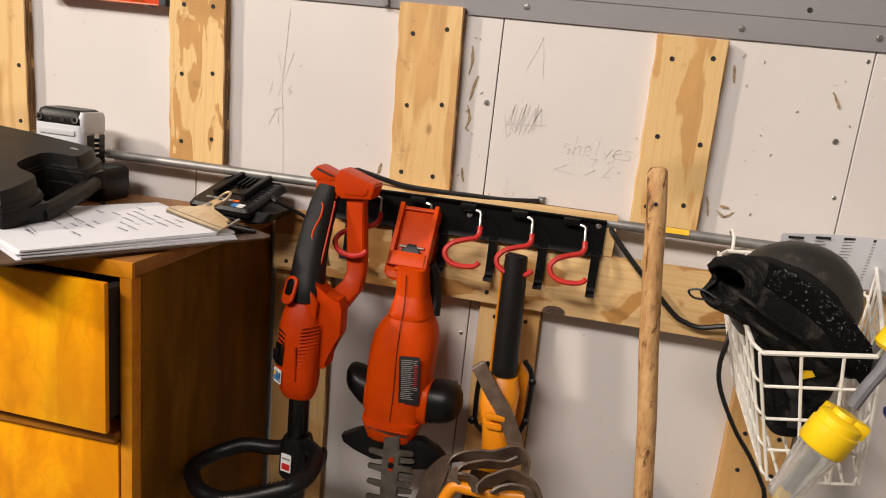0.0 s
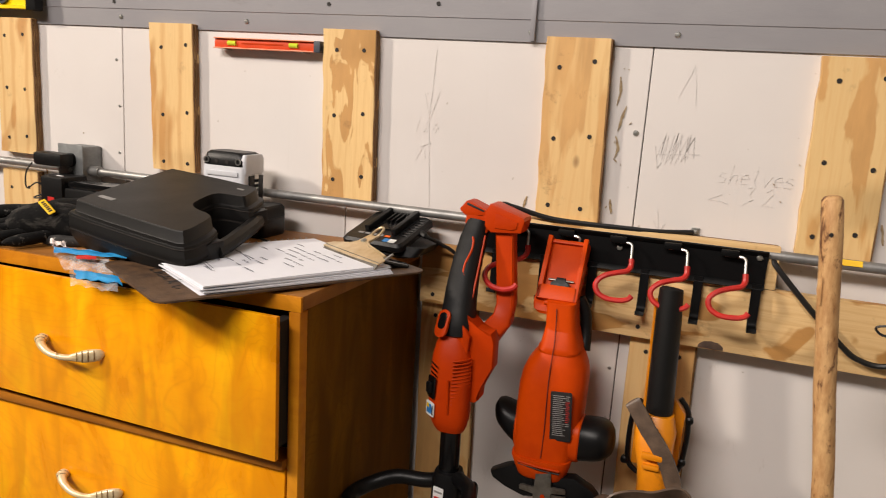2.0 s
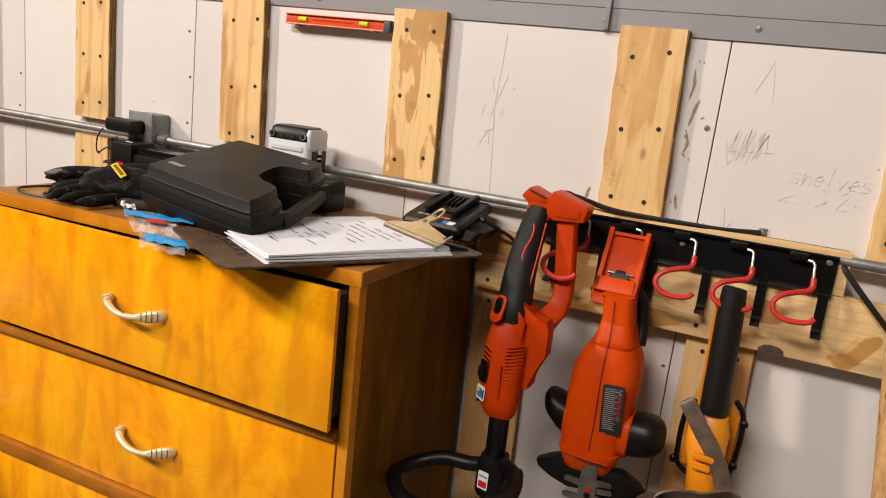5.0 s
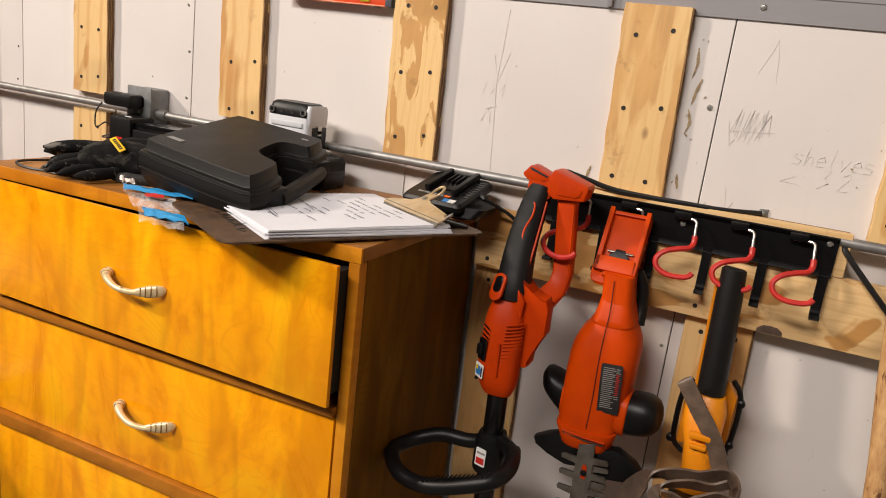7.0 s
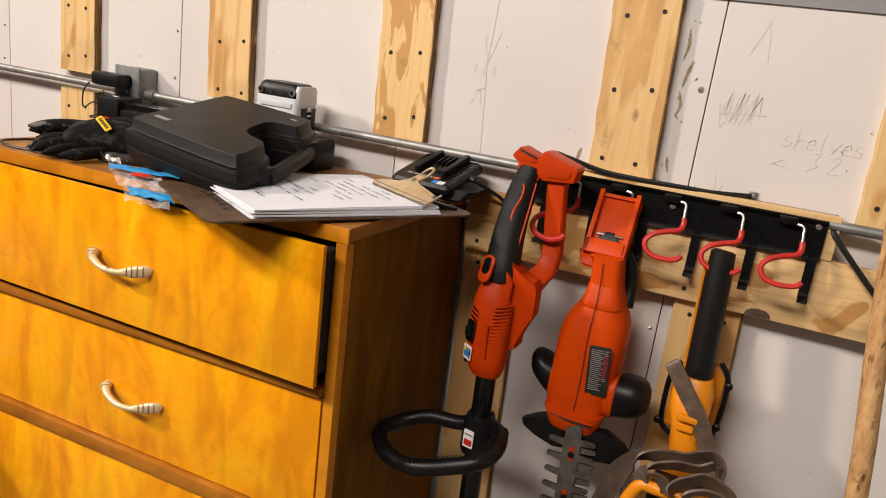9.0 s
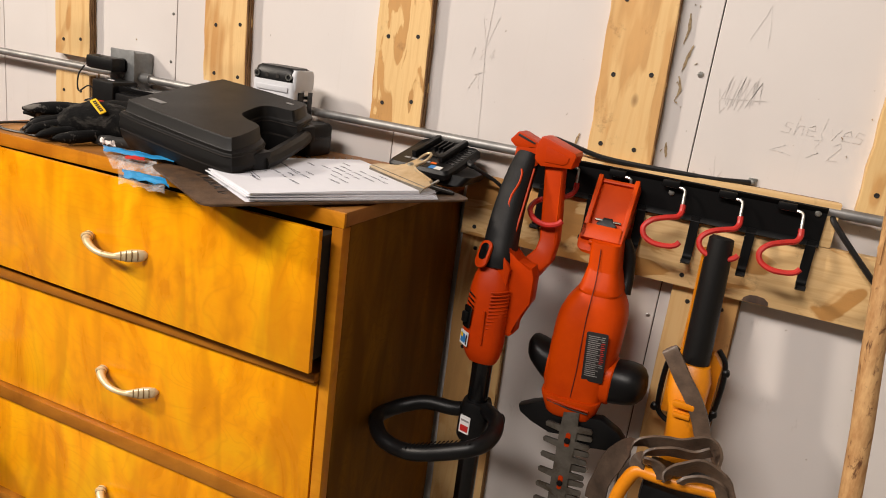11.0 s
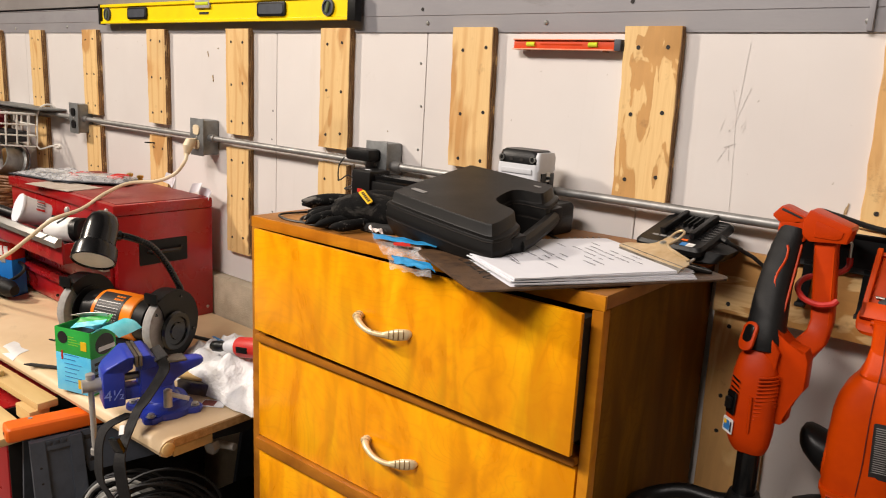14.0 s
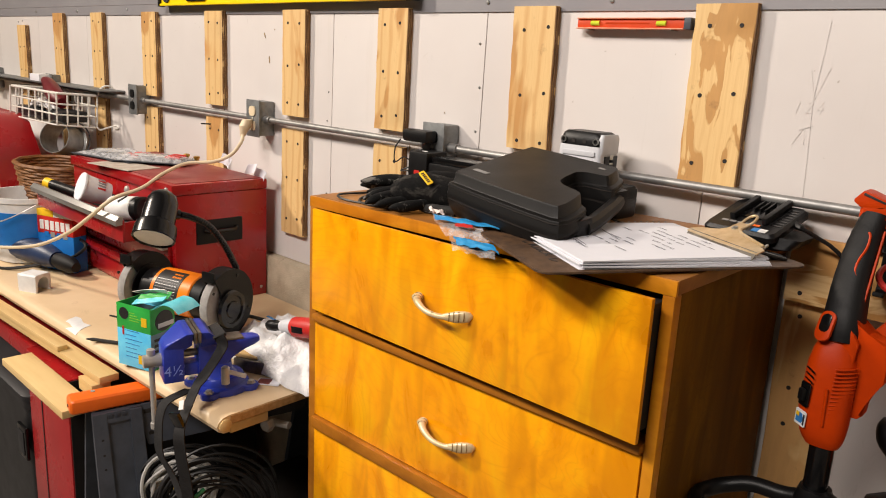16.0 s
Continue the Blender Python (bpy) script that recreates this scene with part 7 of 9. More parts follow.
# ---- the workbench ----
BZ = 0.82
bench = thing("workbench_top", "beige laminate worktop with a rounded front edge", "worktop", (-2.5, -0.3, BZ - 0.03))
prof = [(-0.045, BZ), (-0.590, BZ), (-0.605, BZ - 0.003), (-0.614, BZ - 0.010), (-0.618, BZ - 0.020), (-0.614, BZ - 0.030), (-0.603, BZ - 0.036), (-0.590, BZ - 0.036), (-0.590, BZ - 0.020), (-0.045, BZ - 0.020)]
BX = -1.424
edge_in = lambda x: 0.042 - 0.0363 * (BX - x)
part("top", loft(B(), [[Vector((x, y + (edge_in(x) if y < -0.1 else 0), z)) for y, z in prof] for x in (-5.4, BX)]), BENCHTOP, bench)
part("edge_dowel", turned(B(), [(0.0135, 0), (0.0135, 0.004), (0.010, 0.006)], basis((BX, -0.558, BZ - 0.019), (0, 1, 0), (0, 0, 1)), 16), BOARDWOOD, bench)
part("cut_edge", box(B(), BX - 0.0005, BX + 0.0015, -0.546, -0.05, BZ - 0.0195, BZ - 0.003), surface("chipboard_edge", lin(196, 156, 100), lin(160, 118, 70), 90, (0.7, 0.9), bump=0.6), bench, "bare chipboard edge")
part("bearer", box(B(), -5.3, -1.45, -0.53, -0.44, BZ - 0.057, BZ - 0.037, 0.002), BOARDWOOD, bench)
part("bearer", box(B(), -5.3, -1.45, -0.20, -0.11, BZ - 0.057, BZ - 0.021, 0.002), BOARDWOOD, bench)
part("tape", sheet(B(), 6, 10, lambda u, v: Vector((-2.168 + 0.088 * u + 0.02 * v, -0.553 - 0.044 * v + 0.004 * math.sin(7 * u) * (1 - v), BZ + 0.0009 - 0.0105 * max(0.0, (v - 0.42) / 0.58) ** 2)), 0.0005), LABELWHITE, bench, "scrap of white masking tape")

# sawhorse, its beam running back under the bench
horse = thing("sawhorse", "dark resin sawhorse with an orange end cap", "sawhorse", (-1.74, -0.45, 0.0))
hm = basis((-1.809, -0.717, 0), (0.2065, 0.9785, 0), (-0.9785, 0.2065, 0))


def slab(u0, u1, y, z, thick, lean=0.27, side=-1):
    """A leaning moulded plate: corners at (u, y, z), spreading outwards as it goes down."""
    at = lambda u, zz, dy: hm @ Vector((u, y + side * (lean * (0.75 - zz) + dy), zz))
    return loft(B(), [[at(u0[i], z[i], 0), at(u1[i], z[i], 0), at(u1[i], z[i], thick), at(u0[i], z[i], thick)] for i in range(len(z))])


part("beam", box(B(), 0.050, 0.70, -0.047, -0.003, 0.700, 0.7440, 0.004, hm), HORSE, horse)
part("cap", box(B(), 0.0, 0.26, -0.052, 0.0, 0.7445, 0.7790, 0.011, hm, 3), CAPORANGE, horse, "bright orange plastic end cap")
part("cap_screw", turned(B(), [(0.005, 0), (0.005, 0.001)], hm @ Matrix.Translation((0.052, -0.016, 0.7791)), 10), GRINDSTONE, horse)
part("cap_hole", turned(B(), [(0.004, 0), (0.004, 0.0008)], hm @ Matrix.Translation((-0.0001, -0.028, 0.762)) @ Matrix.Rotation(radians(-90), 4, "Y"), 10), HOLE, horse)
for y, side, where in ((-0.050, -1, 0.040), (0.0, 1, 0.040), (-0.050, -1, 0.56), (0.0, 1, 0.56)):
    leg = part("leg", slab((where, where - 0.004), (where + 0.100, where + 0.128), y, (0.744, 0.0), 0.010, side=side), HORSE, horse)
    for u0, u1 in ((0.0, 0.028), (0.076, 0.100)):
        part("leg_rib", slab((where + u0, where + u0 - 0.004), (where + u1, where + u1 + 0.010), y + side * 0.010, (0.742 if u0 else 0.744, 0.0), 0.007, side=side), HORSE, leg)
    part("leg_crossbar", slab((where + 0.028, where + 0.028), (where + 0.076, where + 0.076), y + side * 0.010, (0.744, 0.722), 0.005, side=side), HORSE, leg)
    for z in (0.690, 0.658, 0.628):
        part("leg_hole", rod(B(), hm @ Vector((where + 0.016, y + side * (0.0166 + 0.27 * (0.75 - z)), z)), hm @ Vector((where + 0.016, y + side * (0.0176 + 0.27 * (0.75 - z)), z)), 0.0026, seg=10), HOLE, leg)
for y, side in ((-0.050, -1), (0.0, 1)):
    web_ = part("side_panel", slab((0.141, 0.141, 0.150), (0.559, 0.559, 0.52), y, (0.744, 0.700, 0.655), 0.006, side=side), HORSE, horse)
    part("slot", slab((0.146, 0.146), (0.176, 0.176), y + side * 0.0062, (0.733, 0.724), 0.0008, side=side), HOLE, web_)
    part("hole", rod(B(), hm @ Vector((0.158, y + side * (0.0062 + 0.0189), 0.680)), hm @ Vector((0.158, y + side * (0.0072 + 0.0189), 0.680)), 0.0055, seg=14), HOLE, web_)
for i in range(3):
    part("moulded_mark", box(B(), 0.071 + 0.014 * i, 0.081 + 0.014 * i, -0.0705, -0.069, 0.731, 0.742, 0.0006, hm), HORSE, horse)

# loose boards along the bench front
b1 = thing("loose_board", "pale pine board lying along the bench front", "board", (-2.4, -0.65, 0.765), group="boards under the bench edge")
part("board", box(B(), -2.1, 0, -0.045, 0, 0.772, 0.789, 0.0015, Matrix.Translation((-1.822, -0.594, 0)) @ Matrix.Rotation(radians(2.6), 4, "Z")), BOARDWOOD, b1)
b2 = thing("loose_board", "short pale pine batten on the board below the bench", "board", (-2.5, -0.63, 0.79), group="boards under the bench edge")
part("board", box(B(), -1.6, 0, -0.024, 0, 0.7895, 0.802, 0.0015, Matrix.Translation((-2.030, -0.628, 0)) @ Matrix.Rotation(radians(2.6), 4, "Z")), BOARDWOOD, b2)
b3 = thing("loose_board", "lower pine shelf board in front of the red cabinet", "board", (-2.4, -0.74, 0.71), group="boards under the bench edge")
part("board", box(B(), -2.19, -1.802, -0.729, -0.660, 0.722, 0.740, 0.0015), BOARDWOOD, b3)
part("packer", box(B(), -1.90, -1.825, -0.655, -0.612, 0.7405, 0.7715, 0.002), BOARDWOOD, b3)

# red roller cabinet under the bench, black tote
cab = thing("roller_cabinet", "red steel cabinet with an open bay under the bench", "tool cabinet", (-2.6, -0.4, 0.0))
part("back", box(B(), -3.40, -2.301, -0.24, -0.10, 0.05, 0.66, 0.004), TOOLRED, cab)
part("top_rail", box(B(), -3.40, -2.301, -0.625, -0.10, 0.661, 0.712, 0.004), TOOLRED, cab)
part("end_panel", box(B(), -2.300, -2.020, -0.640, -0.10, 0.05, 0.712, 0.005), TOOLRED, cab)
# thin near-black sheet added over the red end panel as under-bench shade
part("inner_side", box(B(), -2.0195, -2.0165, -0.636, -0.10, 0.05, 0.708), SHADEGAP, cab, "near-black sheet standing for shade on the cabinet end")
part("end_seam", box(B(), -2.205, -2.200, -0.6415, -0.639, 0.08, 0.70), LABELBLACK, cab)
for x in (-3.3, -2.12):
    for y in (-0.55, -0.17):
        part("caster", rod(B(), (x - 0.015, y, 0.0255), (x + 0.015, y, 0.0255), 0.025), BLACK, cab)
tote = thing("storage_tote", "black plastic storage tote in the cabinet bay", "tote", (-2.58, -0.46, 0.0))
part("body", loft(B(), [[Vector((-2.58 + x, -0.46 + y, z)) for x, y in rounded(w, d, 0.03)] for z, w, d in ((0.0, 0.44, 0.30), (0.02, 0.46, 0.32), (0.50, 0.50, 0.35), (0.52, 0.53, 0.37), (0.545, 0.53, 0.37))]), TOTE, tote)
part("lid", loft(B(), [[Vector((-2.58 + x, -0.46 + y, z)) for x, y in rounded(w, d, 0.03)] for z, w, d in ((0.546, 0.54, 0.38), (0.560, 0.54, 0.38), (0.570, 0.51, 0.35))]), TOTE, tote)
lt = part("latch", box(B(), -2.395, -2.330, -0.650, -0.640, 0.36, 0.46, 0.003), BLACKGLOSS, tote)
part("latch_recess", box(B(), -2.385, -2.340, -0.6525, -0.6505, 0.375, 0.445, 0.002), TOTE, lt)

# coils of cable under the bench
coil = thing("cable_coil", "tangled coils of black and white cable under the bench", "cable coil", (-1.55, -0.45, 0.0))
rc = random.Random(11)
across = Vector((0.456, 0.89, 0))
for i in range(40):
    white = i % 4 == 0
    if white:
        c, a = Vector((-1.622, -0.553, 0.572)), 0.040 + 0.0040 * i / 4 + rc.uniform(-0.004, 0.006)
    else:
        c, a = Vector((-1.520, -0.528, 0.560)) + across * rc.uniform(-0.02, 0.015), 0.060 + 0.0018 * i + rc.uniform(-0.008, 0.008)
        if i % 4 == 3:
            c, a = Vector((-1.640, -0.540, 0.570)), 0.062 + 0.0008 * i
    c = c + Vector((rc.uniform(-0.012, 0.012), rc.uniform(-0.01, 0.01), rc.uniform(-0.012, 0.008)))
    b, tl, back = a * rc.uniform(0.82, 1.0), rc.uniform(-0.12, 0.12), rc.uniform(0.1, 0.4)
    pts = [c + across * (a * math.cos(w)) + Vector((-0.3 * back * b * math.sin(w) + 0.006 * math.sin(3 * w + i), 0, b * math.sin(w) + tl * a * math.cos(w) + 0.004 * math.sin(2 * w + i))) for w in [q * math.pi / 20 for q in range(40)]]
    part("cable", tube(B(), pts, 0.0040 if white else 0.0034, 6, True), CORDWHITE if white else CORDBLACK, coil)
for col, dx in ((CORDGREEN, 0.055), (surface("yellow_wire", lin(220, 190, 40), lin(200, 170, 30), 30, (0.4, 0.5)), 0.0)):
    part("cable", tube(B(), curve_points([(-1.575 + dx, -0.585 + dx * 0.6, 0.612), (-1.580 + dx, -0.592, 0.585), (-1.600 + dx, -0.592, 0.54), (-1.60 + dx, -0.56, 0.47)], 5), 0.0045, 6), col, coil)
# crate added to carry the coils, near-black as the shade under the bench
stand = thing("crate", "added crate under the cable coils, coloured as shade", "crate", (-1.56, -0.42, 0.0))
part("body", box(B(), -1.72, -1.37, -0.50, -0.15, 0.0, 0.462, 0.006), SHADEGAP, stand)
part("slat", box(B(), -1.73, -1.36, -0.512, -0.501, 0.05, 0.22, 0.003), SHADEGAP, stand)
part("slat", box(B(), -1.73, -1.36, -0.512, -0.501, 0.25, 0.42, 0.003), SHADEGAP, stand)
fit = thing("pipe_fitting", "threaded steel fittings hung under the bench", "pipe fitting", (-1.45, -0.35, 0.72))
part("rod", rod(B(), (-1.56, -0.44, 0.735), (-1.43, -0.40, 0.745), 0.008), STEEL, fit)
part("nut", turned(B(), [(0.014, 0), (0.016, 0.004), (0.016, 0.014), (0.014, 0.018)], basis((-1.47, -0.42, 0.742), (0.2, -1, 0), (0, 0, 1)) @ pose(0, 0, 0, 0, 90), 6), STEEL, fit)

# ---- red tool chest ----
X0, X1, Y0, Y1, Z0, Z1 = -2.722, -2.052, -0.333, -0.040, BZ, 1.172
tc = thing("tool_chest", "red steel tool chest with an open top drawer", "tool chest", (-2.39, -0.19, BZ))
part("body", box(B(), X0, X1, Y0 + 0.004, Y1, Z0, Z1 - 0.030, 0.004), TOOLRED, tc)
part("lid", box(B(), X0 - 0.002, X1 + 0.002, Y0 - 0.004, Y1, Z1 - 0.0295, Z1, 0.005), [TOOLRED], tc)
part("lid_top", box(B(), X0 + 0.012, X1 - 0.012, Y0 + 0.012, Y1 - 0.012, Z1, Z1 + 0.002, 0.001), TOOLRED_TOP, tc, "dusty lid top")
hp_ = part("handle_recess", box(B(), X1 - 0.002, X1 + 0.003, -0.268, -0.124, 1.000, 1.068, 0.003), BLACK, tc, "black recessed carry handle")
part("handle_bar", tube(B(), [(X1 + 0.005, -0.245, 1.040), (X1 + 0.012, -0.235, 1.036), (X1 + 0.012, -0.155, 1.036), (X1 + 0.005, -0.147, 1.040)], 0.007, 8), BLACKGLOSS, hp_)
piece("rivet", screw_mesh, tc, pose(X1 + 0.001, -0.06, 0.845, 0, 0, 90))
# drawers of the chest front
od = part("open_drawer", box(B(), X0 + 0.055, X1 - 0.018, -0.462, -0.456, 1.028, 1.088, 0.002), TOOLRED, tc, "pulled-out red drawer full of odds and ends")
part("drawer_side", box(B(), X1 - 0.024, X1 - 0.018, -0.456, Y0, 1.030, 1.082, 0.001), TOOLRED, od)
part("drawer_side", box(B(), X0 + 0.055, X0 + 0.061, -0.456, Y0, 1.030, 1.082, 0.001), TOOLRED, od)
part("drawer_floor", box(B(), X0 + 0.061, X1 - 0.024, -0.456, Y0, 1.030, 1.034), TOOLRED, od)
part("drawer_trim", prism(B(), [(-0.478, 1.074), (-0.480, 1.088), (-0.470, 1.098), (-0.460, 1.096), (-0.462, 1.076)], X1 - X0 - 0.071, Matrix(((0, 0, 1, X0 + 0.053), (1, 0, 0, 0), (0, 1, 0, 0), (0, 0, 0, 1))), 0.001), ALU, od, "dull aluminium drawer trim")
part("slot", box(B(), X0 + 0.03, X1 - 0.03, Y0 + 0.001, Y0 + 0.0035, 1.034, 1.09), SHADEGAP, tc)
for k, (za, zb) in enumerate(((0.935, 1.015), (0.832, 0.925))):
    d = part("drawer", box(B(), X0 + 0.02, X1 - 0.018, Y0 - 0.008, Y0 + 0.003, za, zb, 0.003), TOOLRED, tc)
    part("drawer_trim", prism(B(), [(Y0 - 0.026, zb - 0.022), (Y0 - 0.028, zb - 0.010), (Y0 - 0.018, zb - 0.001), (Y0 - 0.009, zb - 0.003), (Y0 - 0.009, zb - 0.022)], X1 - X0 - 0.036, Matrix(((0, 0, 1, X0 + 0.018), (1, 0, 0, 0), (0, 1, 0, 0), (0, 0, 0, 1))), 0.001), ALU if k == 0 else TOOLRED, d)
part("lock", turned(B(), [(0.012, 0), (0.011, 0.005), (0.007, 0.008), (0.003, 0.009)], pose(-2.33, Y0 + 0.004, 1.118, 90), 16), STEEL, tc)
part("badge", box(B(), -2.20, -2.11, Y0 + 0.001, Y0 + 0.0035, 1.102, 1.118, 0.0006), LABELWHITE, tc)
for i in range(6):
    part("badge_print", box(B(), -2.196 + 0.014 * i, -2.187 + 0.014 * i, Y0 + 0.0002, Y0 + 0.001, 1.105, 1.115), LABELBLACK, tc)

cup = thing("paper_cup", "white paper tub tipped over in the open drawer", "tub", (-2.40, -0.42, 1.035))
mc = Matrix.Translation((-2.385, -0.400, 1.112)) @ Vector((-0.12, -0.93, 0.34)).to_track_quat("Z", "Y").to_matrix().to_4x4() @ Matrix.Scale(0.88, 4)
part("side", turned(B(), [(0.033, -0.045), (0.036, -0.043), (0.046, 0.040), (0.049, 0.042), (0.049, 0.046), (0.044, 0.046), (0.034, -0.040)], mc, 24, True), LABELWHITE, cup)
part("rim_lid", turned(B(), [(0.045, 0.0462), (0.0475, 0.0475), (0.030, 0.049), (0.004, 0.049)], mc, 24), PAPER, cup)
for i in range(6):
    a = radians(-70 + 14 * i)
    part("print", box(B(), -0.003, 0.003, 0.040, 0.0415, -0.02, 0.015, 0, mc @ Matrix.Rotation(a, 4, "Z")), LABELRED if i % 3 == 0 else LABELGREY, cup)
junk = [("paint_tin", "white tin with a black cap lying in the drawer", "tin", (-2.18, -0.41, 1.085), LABELWHITE, (0.05, 0.035, 0.035)), ("marker", "black marker pen in the drawer", "marker", (-2.56, -0.42, 1.055), BLACK, (0.06, 0.014, 0.014)), ("tin_lid", "small blue and white package in the drawer", "package", (-2.30, -0.37, 1.05), LABELBLUE, (0.026, 0.02, 0.03)), ("tape_roll", "black roll of tape in the drawer", "tape roll", (-2.17, -0.40, 1.05), BLACK, (0.04, 0.04, 0.03)), ("spring", "steel spring in the drawer", "spring", (-2.33, -0.43, 1.06), STEEL, (0.03, 0.02, 0.02))]
for n, lab_, cat, at, mt_, (a, b, c) in junk:
    t_ = thing(n, lab_, cat, (at[0], at[1], 1.034))
    if n == "tape_roll":
        part("roll", turned(B(), [(0.014, 0), (0.030, 0), (0.031, 0.004), (0.031, 0.024), (0.030, 0.027), (0.014, 0.027)], Matrix.Translation((at[0], at[1], 1.052)) @ Matrix.Rotation(radians(60), 4, "X"), 20), mt_, t_)
    elif n == "spring":
        part("coil", tube(B(), [Vector((at[0] - 0.025 + 0.0009 * i, at[1] + 0.012 * math.cos(i * 0.8), 1.052 + 0.012 * math.sin(i * 0.8))) for i in range(60)], 0.0016, 6), mt_, t_)
    elif n == "marker":
        part("barrel", rod(B(), (-2.635, -0.425, 1.094), (-2.475, -0.385, 1.078), 0.016), mt_, t_)
        part("cap", rod(B(), (-2.665, -0.4325, 1.097), (-2.636, -0.4253, 1.0941), 0.0165), LABELYELLOW, t_)
    elif n == "paint_tin":
        mt = Matrix.Translation((-2.215, -0.420, 1.092)) @ Vector((0.93, 0.30, 0.10)).to_track_quat("Z", "Y").to_matrix().to_4x4()
        part("body", turned(B(), [(0.030, 0.0), (0.034, 0.003), (0.034, 0.088), (0.031, 0.091)], mt, 24), mt_, t_)
        part("cap", turned(B(), [(0.0335, 0.0912), (0.0335, 0.112), (0.028, 0.116), (0.004, 0.116)], mt, 24), BLACK, t_)
        part("print", tube(B(), [mt @ Vector((0.0345 * math.cos(radians(g)), 0.0345 * math.sin(radians(g)), 0.052 + 0.010 * math.sin(radians(g * 4)))) for g in range(20, 150, 10)], 0.0030, 6), LABELBLACK, t_)
    else:
        part("body", box(B(), -a, a, -b, b, 0, c * 1.6, 0.008, Matrix.Translation((at[0], at[1], 1.036)) @ Matrix.Rotation(radians(25), 4, "Z") @ Matrix.Rotation(radians(12), 4, "X") @ Matrix.Translation((0, 0, 0.01))), mt_, t_)
        part("print", box(B(), -a * 0.5, a * 0.3, -b - 0.0008, -b, c * 0.4, c * 0.9, 0, Matrix.Translation((at[0], at[1], 1.046)) @ Matrix.Rotation(radians(25), 4, "Z") @ Matrix.Rotation(radians(12), 4, "X")), LABELBLACK, t_)

# blister packs on the chest
for x, y, rz, k, red in ((-2.60, -0.225, 12, 1.45, True), (-2.455, -0.185, 40, 1.2, True), (-2.42, -0.297, 10, 1.0, False)):
    bp = thing("blister_pack", "clear blister pack with a red-handled tool" if red else "pale flat packaging card", "package", (x, y, Z1 + 0.002), group="packages on the tool chest")
    mbp = Matrix.Translation((x, y, Z1 + (0.0025 if not red else 0.0060 if k > 1.4 else 0.0095))) @ Matrix.Rotation(radians(rz), 4, "Z") @ Matrix.Diagonal((k, k, 1, 1))
    part("card", box(B(), -0.10, 0.10, -0.055, 0.055, 0.0, 0.002, 0, mbp), HORSE if red else PAPERCARD, bp)
    if red:
        part("bubble", sheet(B(), 18, 12, lambda u, v: mbp @ Vector((-0.095 + 0.19 * u, -0.050 + 0.10 * v, 0.003 + 0.024 * (math.sin(math.pi * u) * math.sin(math.pi * v)) ** 0.4 * (0.75 + 0.5 * noise.noise(Vector((u * 5, v * 4, rz))))))), BLISTER, bp)
        for dy in (-0.014, 0.014):
            part("tool_handle", tube(B(), [mbp @ Vector(p) for p in ((0.035, dy * 0.6, 0.012), (0.050, dy, 0.014), (0.078, dy * 1.3, 0.013))], [0.005, 0.008, 0.006], 10), LABELRED, bp)
        part("tool_jaw", tube(B(), [mbp @ Vector(p) for p in ((-0.085, 0.0, 0.010), (-0.04, 0.004, 0.012), (0.036, 0.0, 0.012))], [0.004, 0.007, 0.006], 10), STEEL, bp)
for x in (-2.455, -2.392):
    br = thing("brass_fitting", "small brass fitting on the tool chest", "fitting", (x, -0.075, Z1 + 0.002), group="brass fittings")
    part("body", turned(B(), [(0.010, 0), (0.011, 0.004), (0.007, 0.006), (0.007, 0.014), (0.010, 0.016), (0.010, 0.022), (0.004, 0.024)], Matrix.Translation((x, -0.075, Z1 + 0.0022)), 12), surface("brass", lin(196, 160, 80), lin(160, 124, 56), 60, (0.25, 0.4), 0.8) if "brass" not in bpy.data.materials else bpy.data.materials["brass"], br)

# cream cord from the outlet over the chest, with its plug and tags
cc = thing("cream_cord", "cream extension cord draped from the outlet over the chest", "cord", (-2.12, -0.2, 1.2))
part("cord", tube(B(), curve_points([(-2.107, -0.085, 1.300), (-2.092, -0.10, 1.276), (-2.113, -0.12, 1.238), (-2.140, -0.16, 1.216), (-2.187, -0.22, 1.207), (-2.164, -0.30, 1.187), (-2.133, -0.38, 1.156), (-2.124, -0.46, 1.136), (-2.172, -0.50, 1.085), (-2.278, -0.52, 1.022), (-2.466, -0.53, 0.952), (-2.66, -0.545, 0.905), (-2.86, -0.56, 0.872), (-3.05, -0.56, 0.853), (-3.3, -0.52, BZ + 0.0075)], 7), 0.0051, 10), CORDCREAM, cc)
part("plug", loft(B(), [ring(c, (1, 0, 0), (0, 1, 0), a, b, 14, 2.6) for c, a, b in (((-2.103, -0.072, 1.338), 0.013, 0.014), ((-2.103, -0.080, 1.320), 0.015, 0.017), ((-2.104, -0.084, 1.305), 0.010, 0.011), ((-2.106, -0.087, 1.290), 0.007, 0.007))]), CORDCREAM, cc)
for i, (x, y, z, a) in enumerate(((-2.15, -0.125, 1.238, 20), (-2.12, -0.06, 1.205, -15), (-2.09, -0.05, 1.198, 10))):
    part("tag", sheet(B(), 5, 3, lambda u, v: Vector((x + 0.06 * u * math.cos(radians(a)) - 0.02 * v, y + 0.006 * math.sin(4 * u), z - 0.03 * v - 0.06 * u * math.sin(radians(a)) * 0.6)), 0.0008), PAPER, cc, "white paper cord tag")

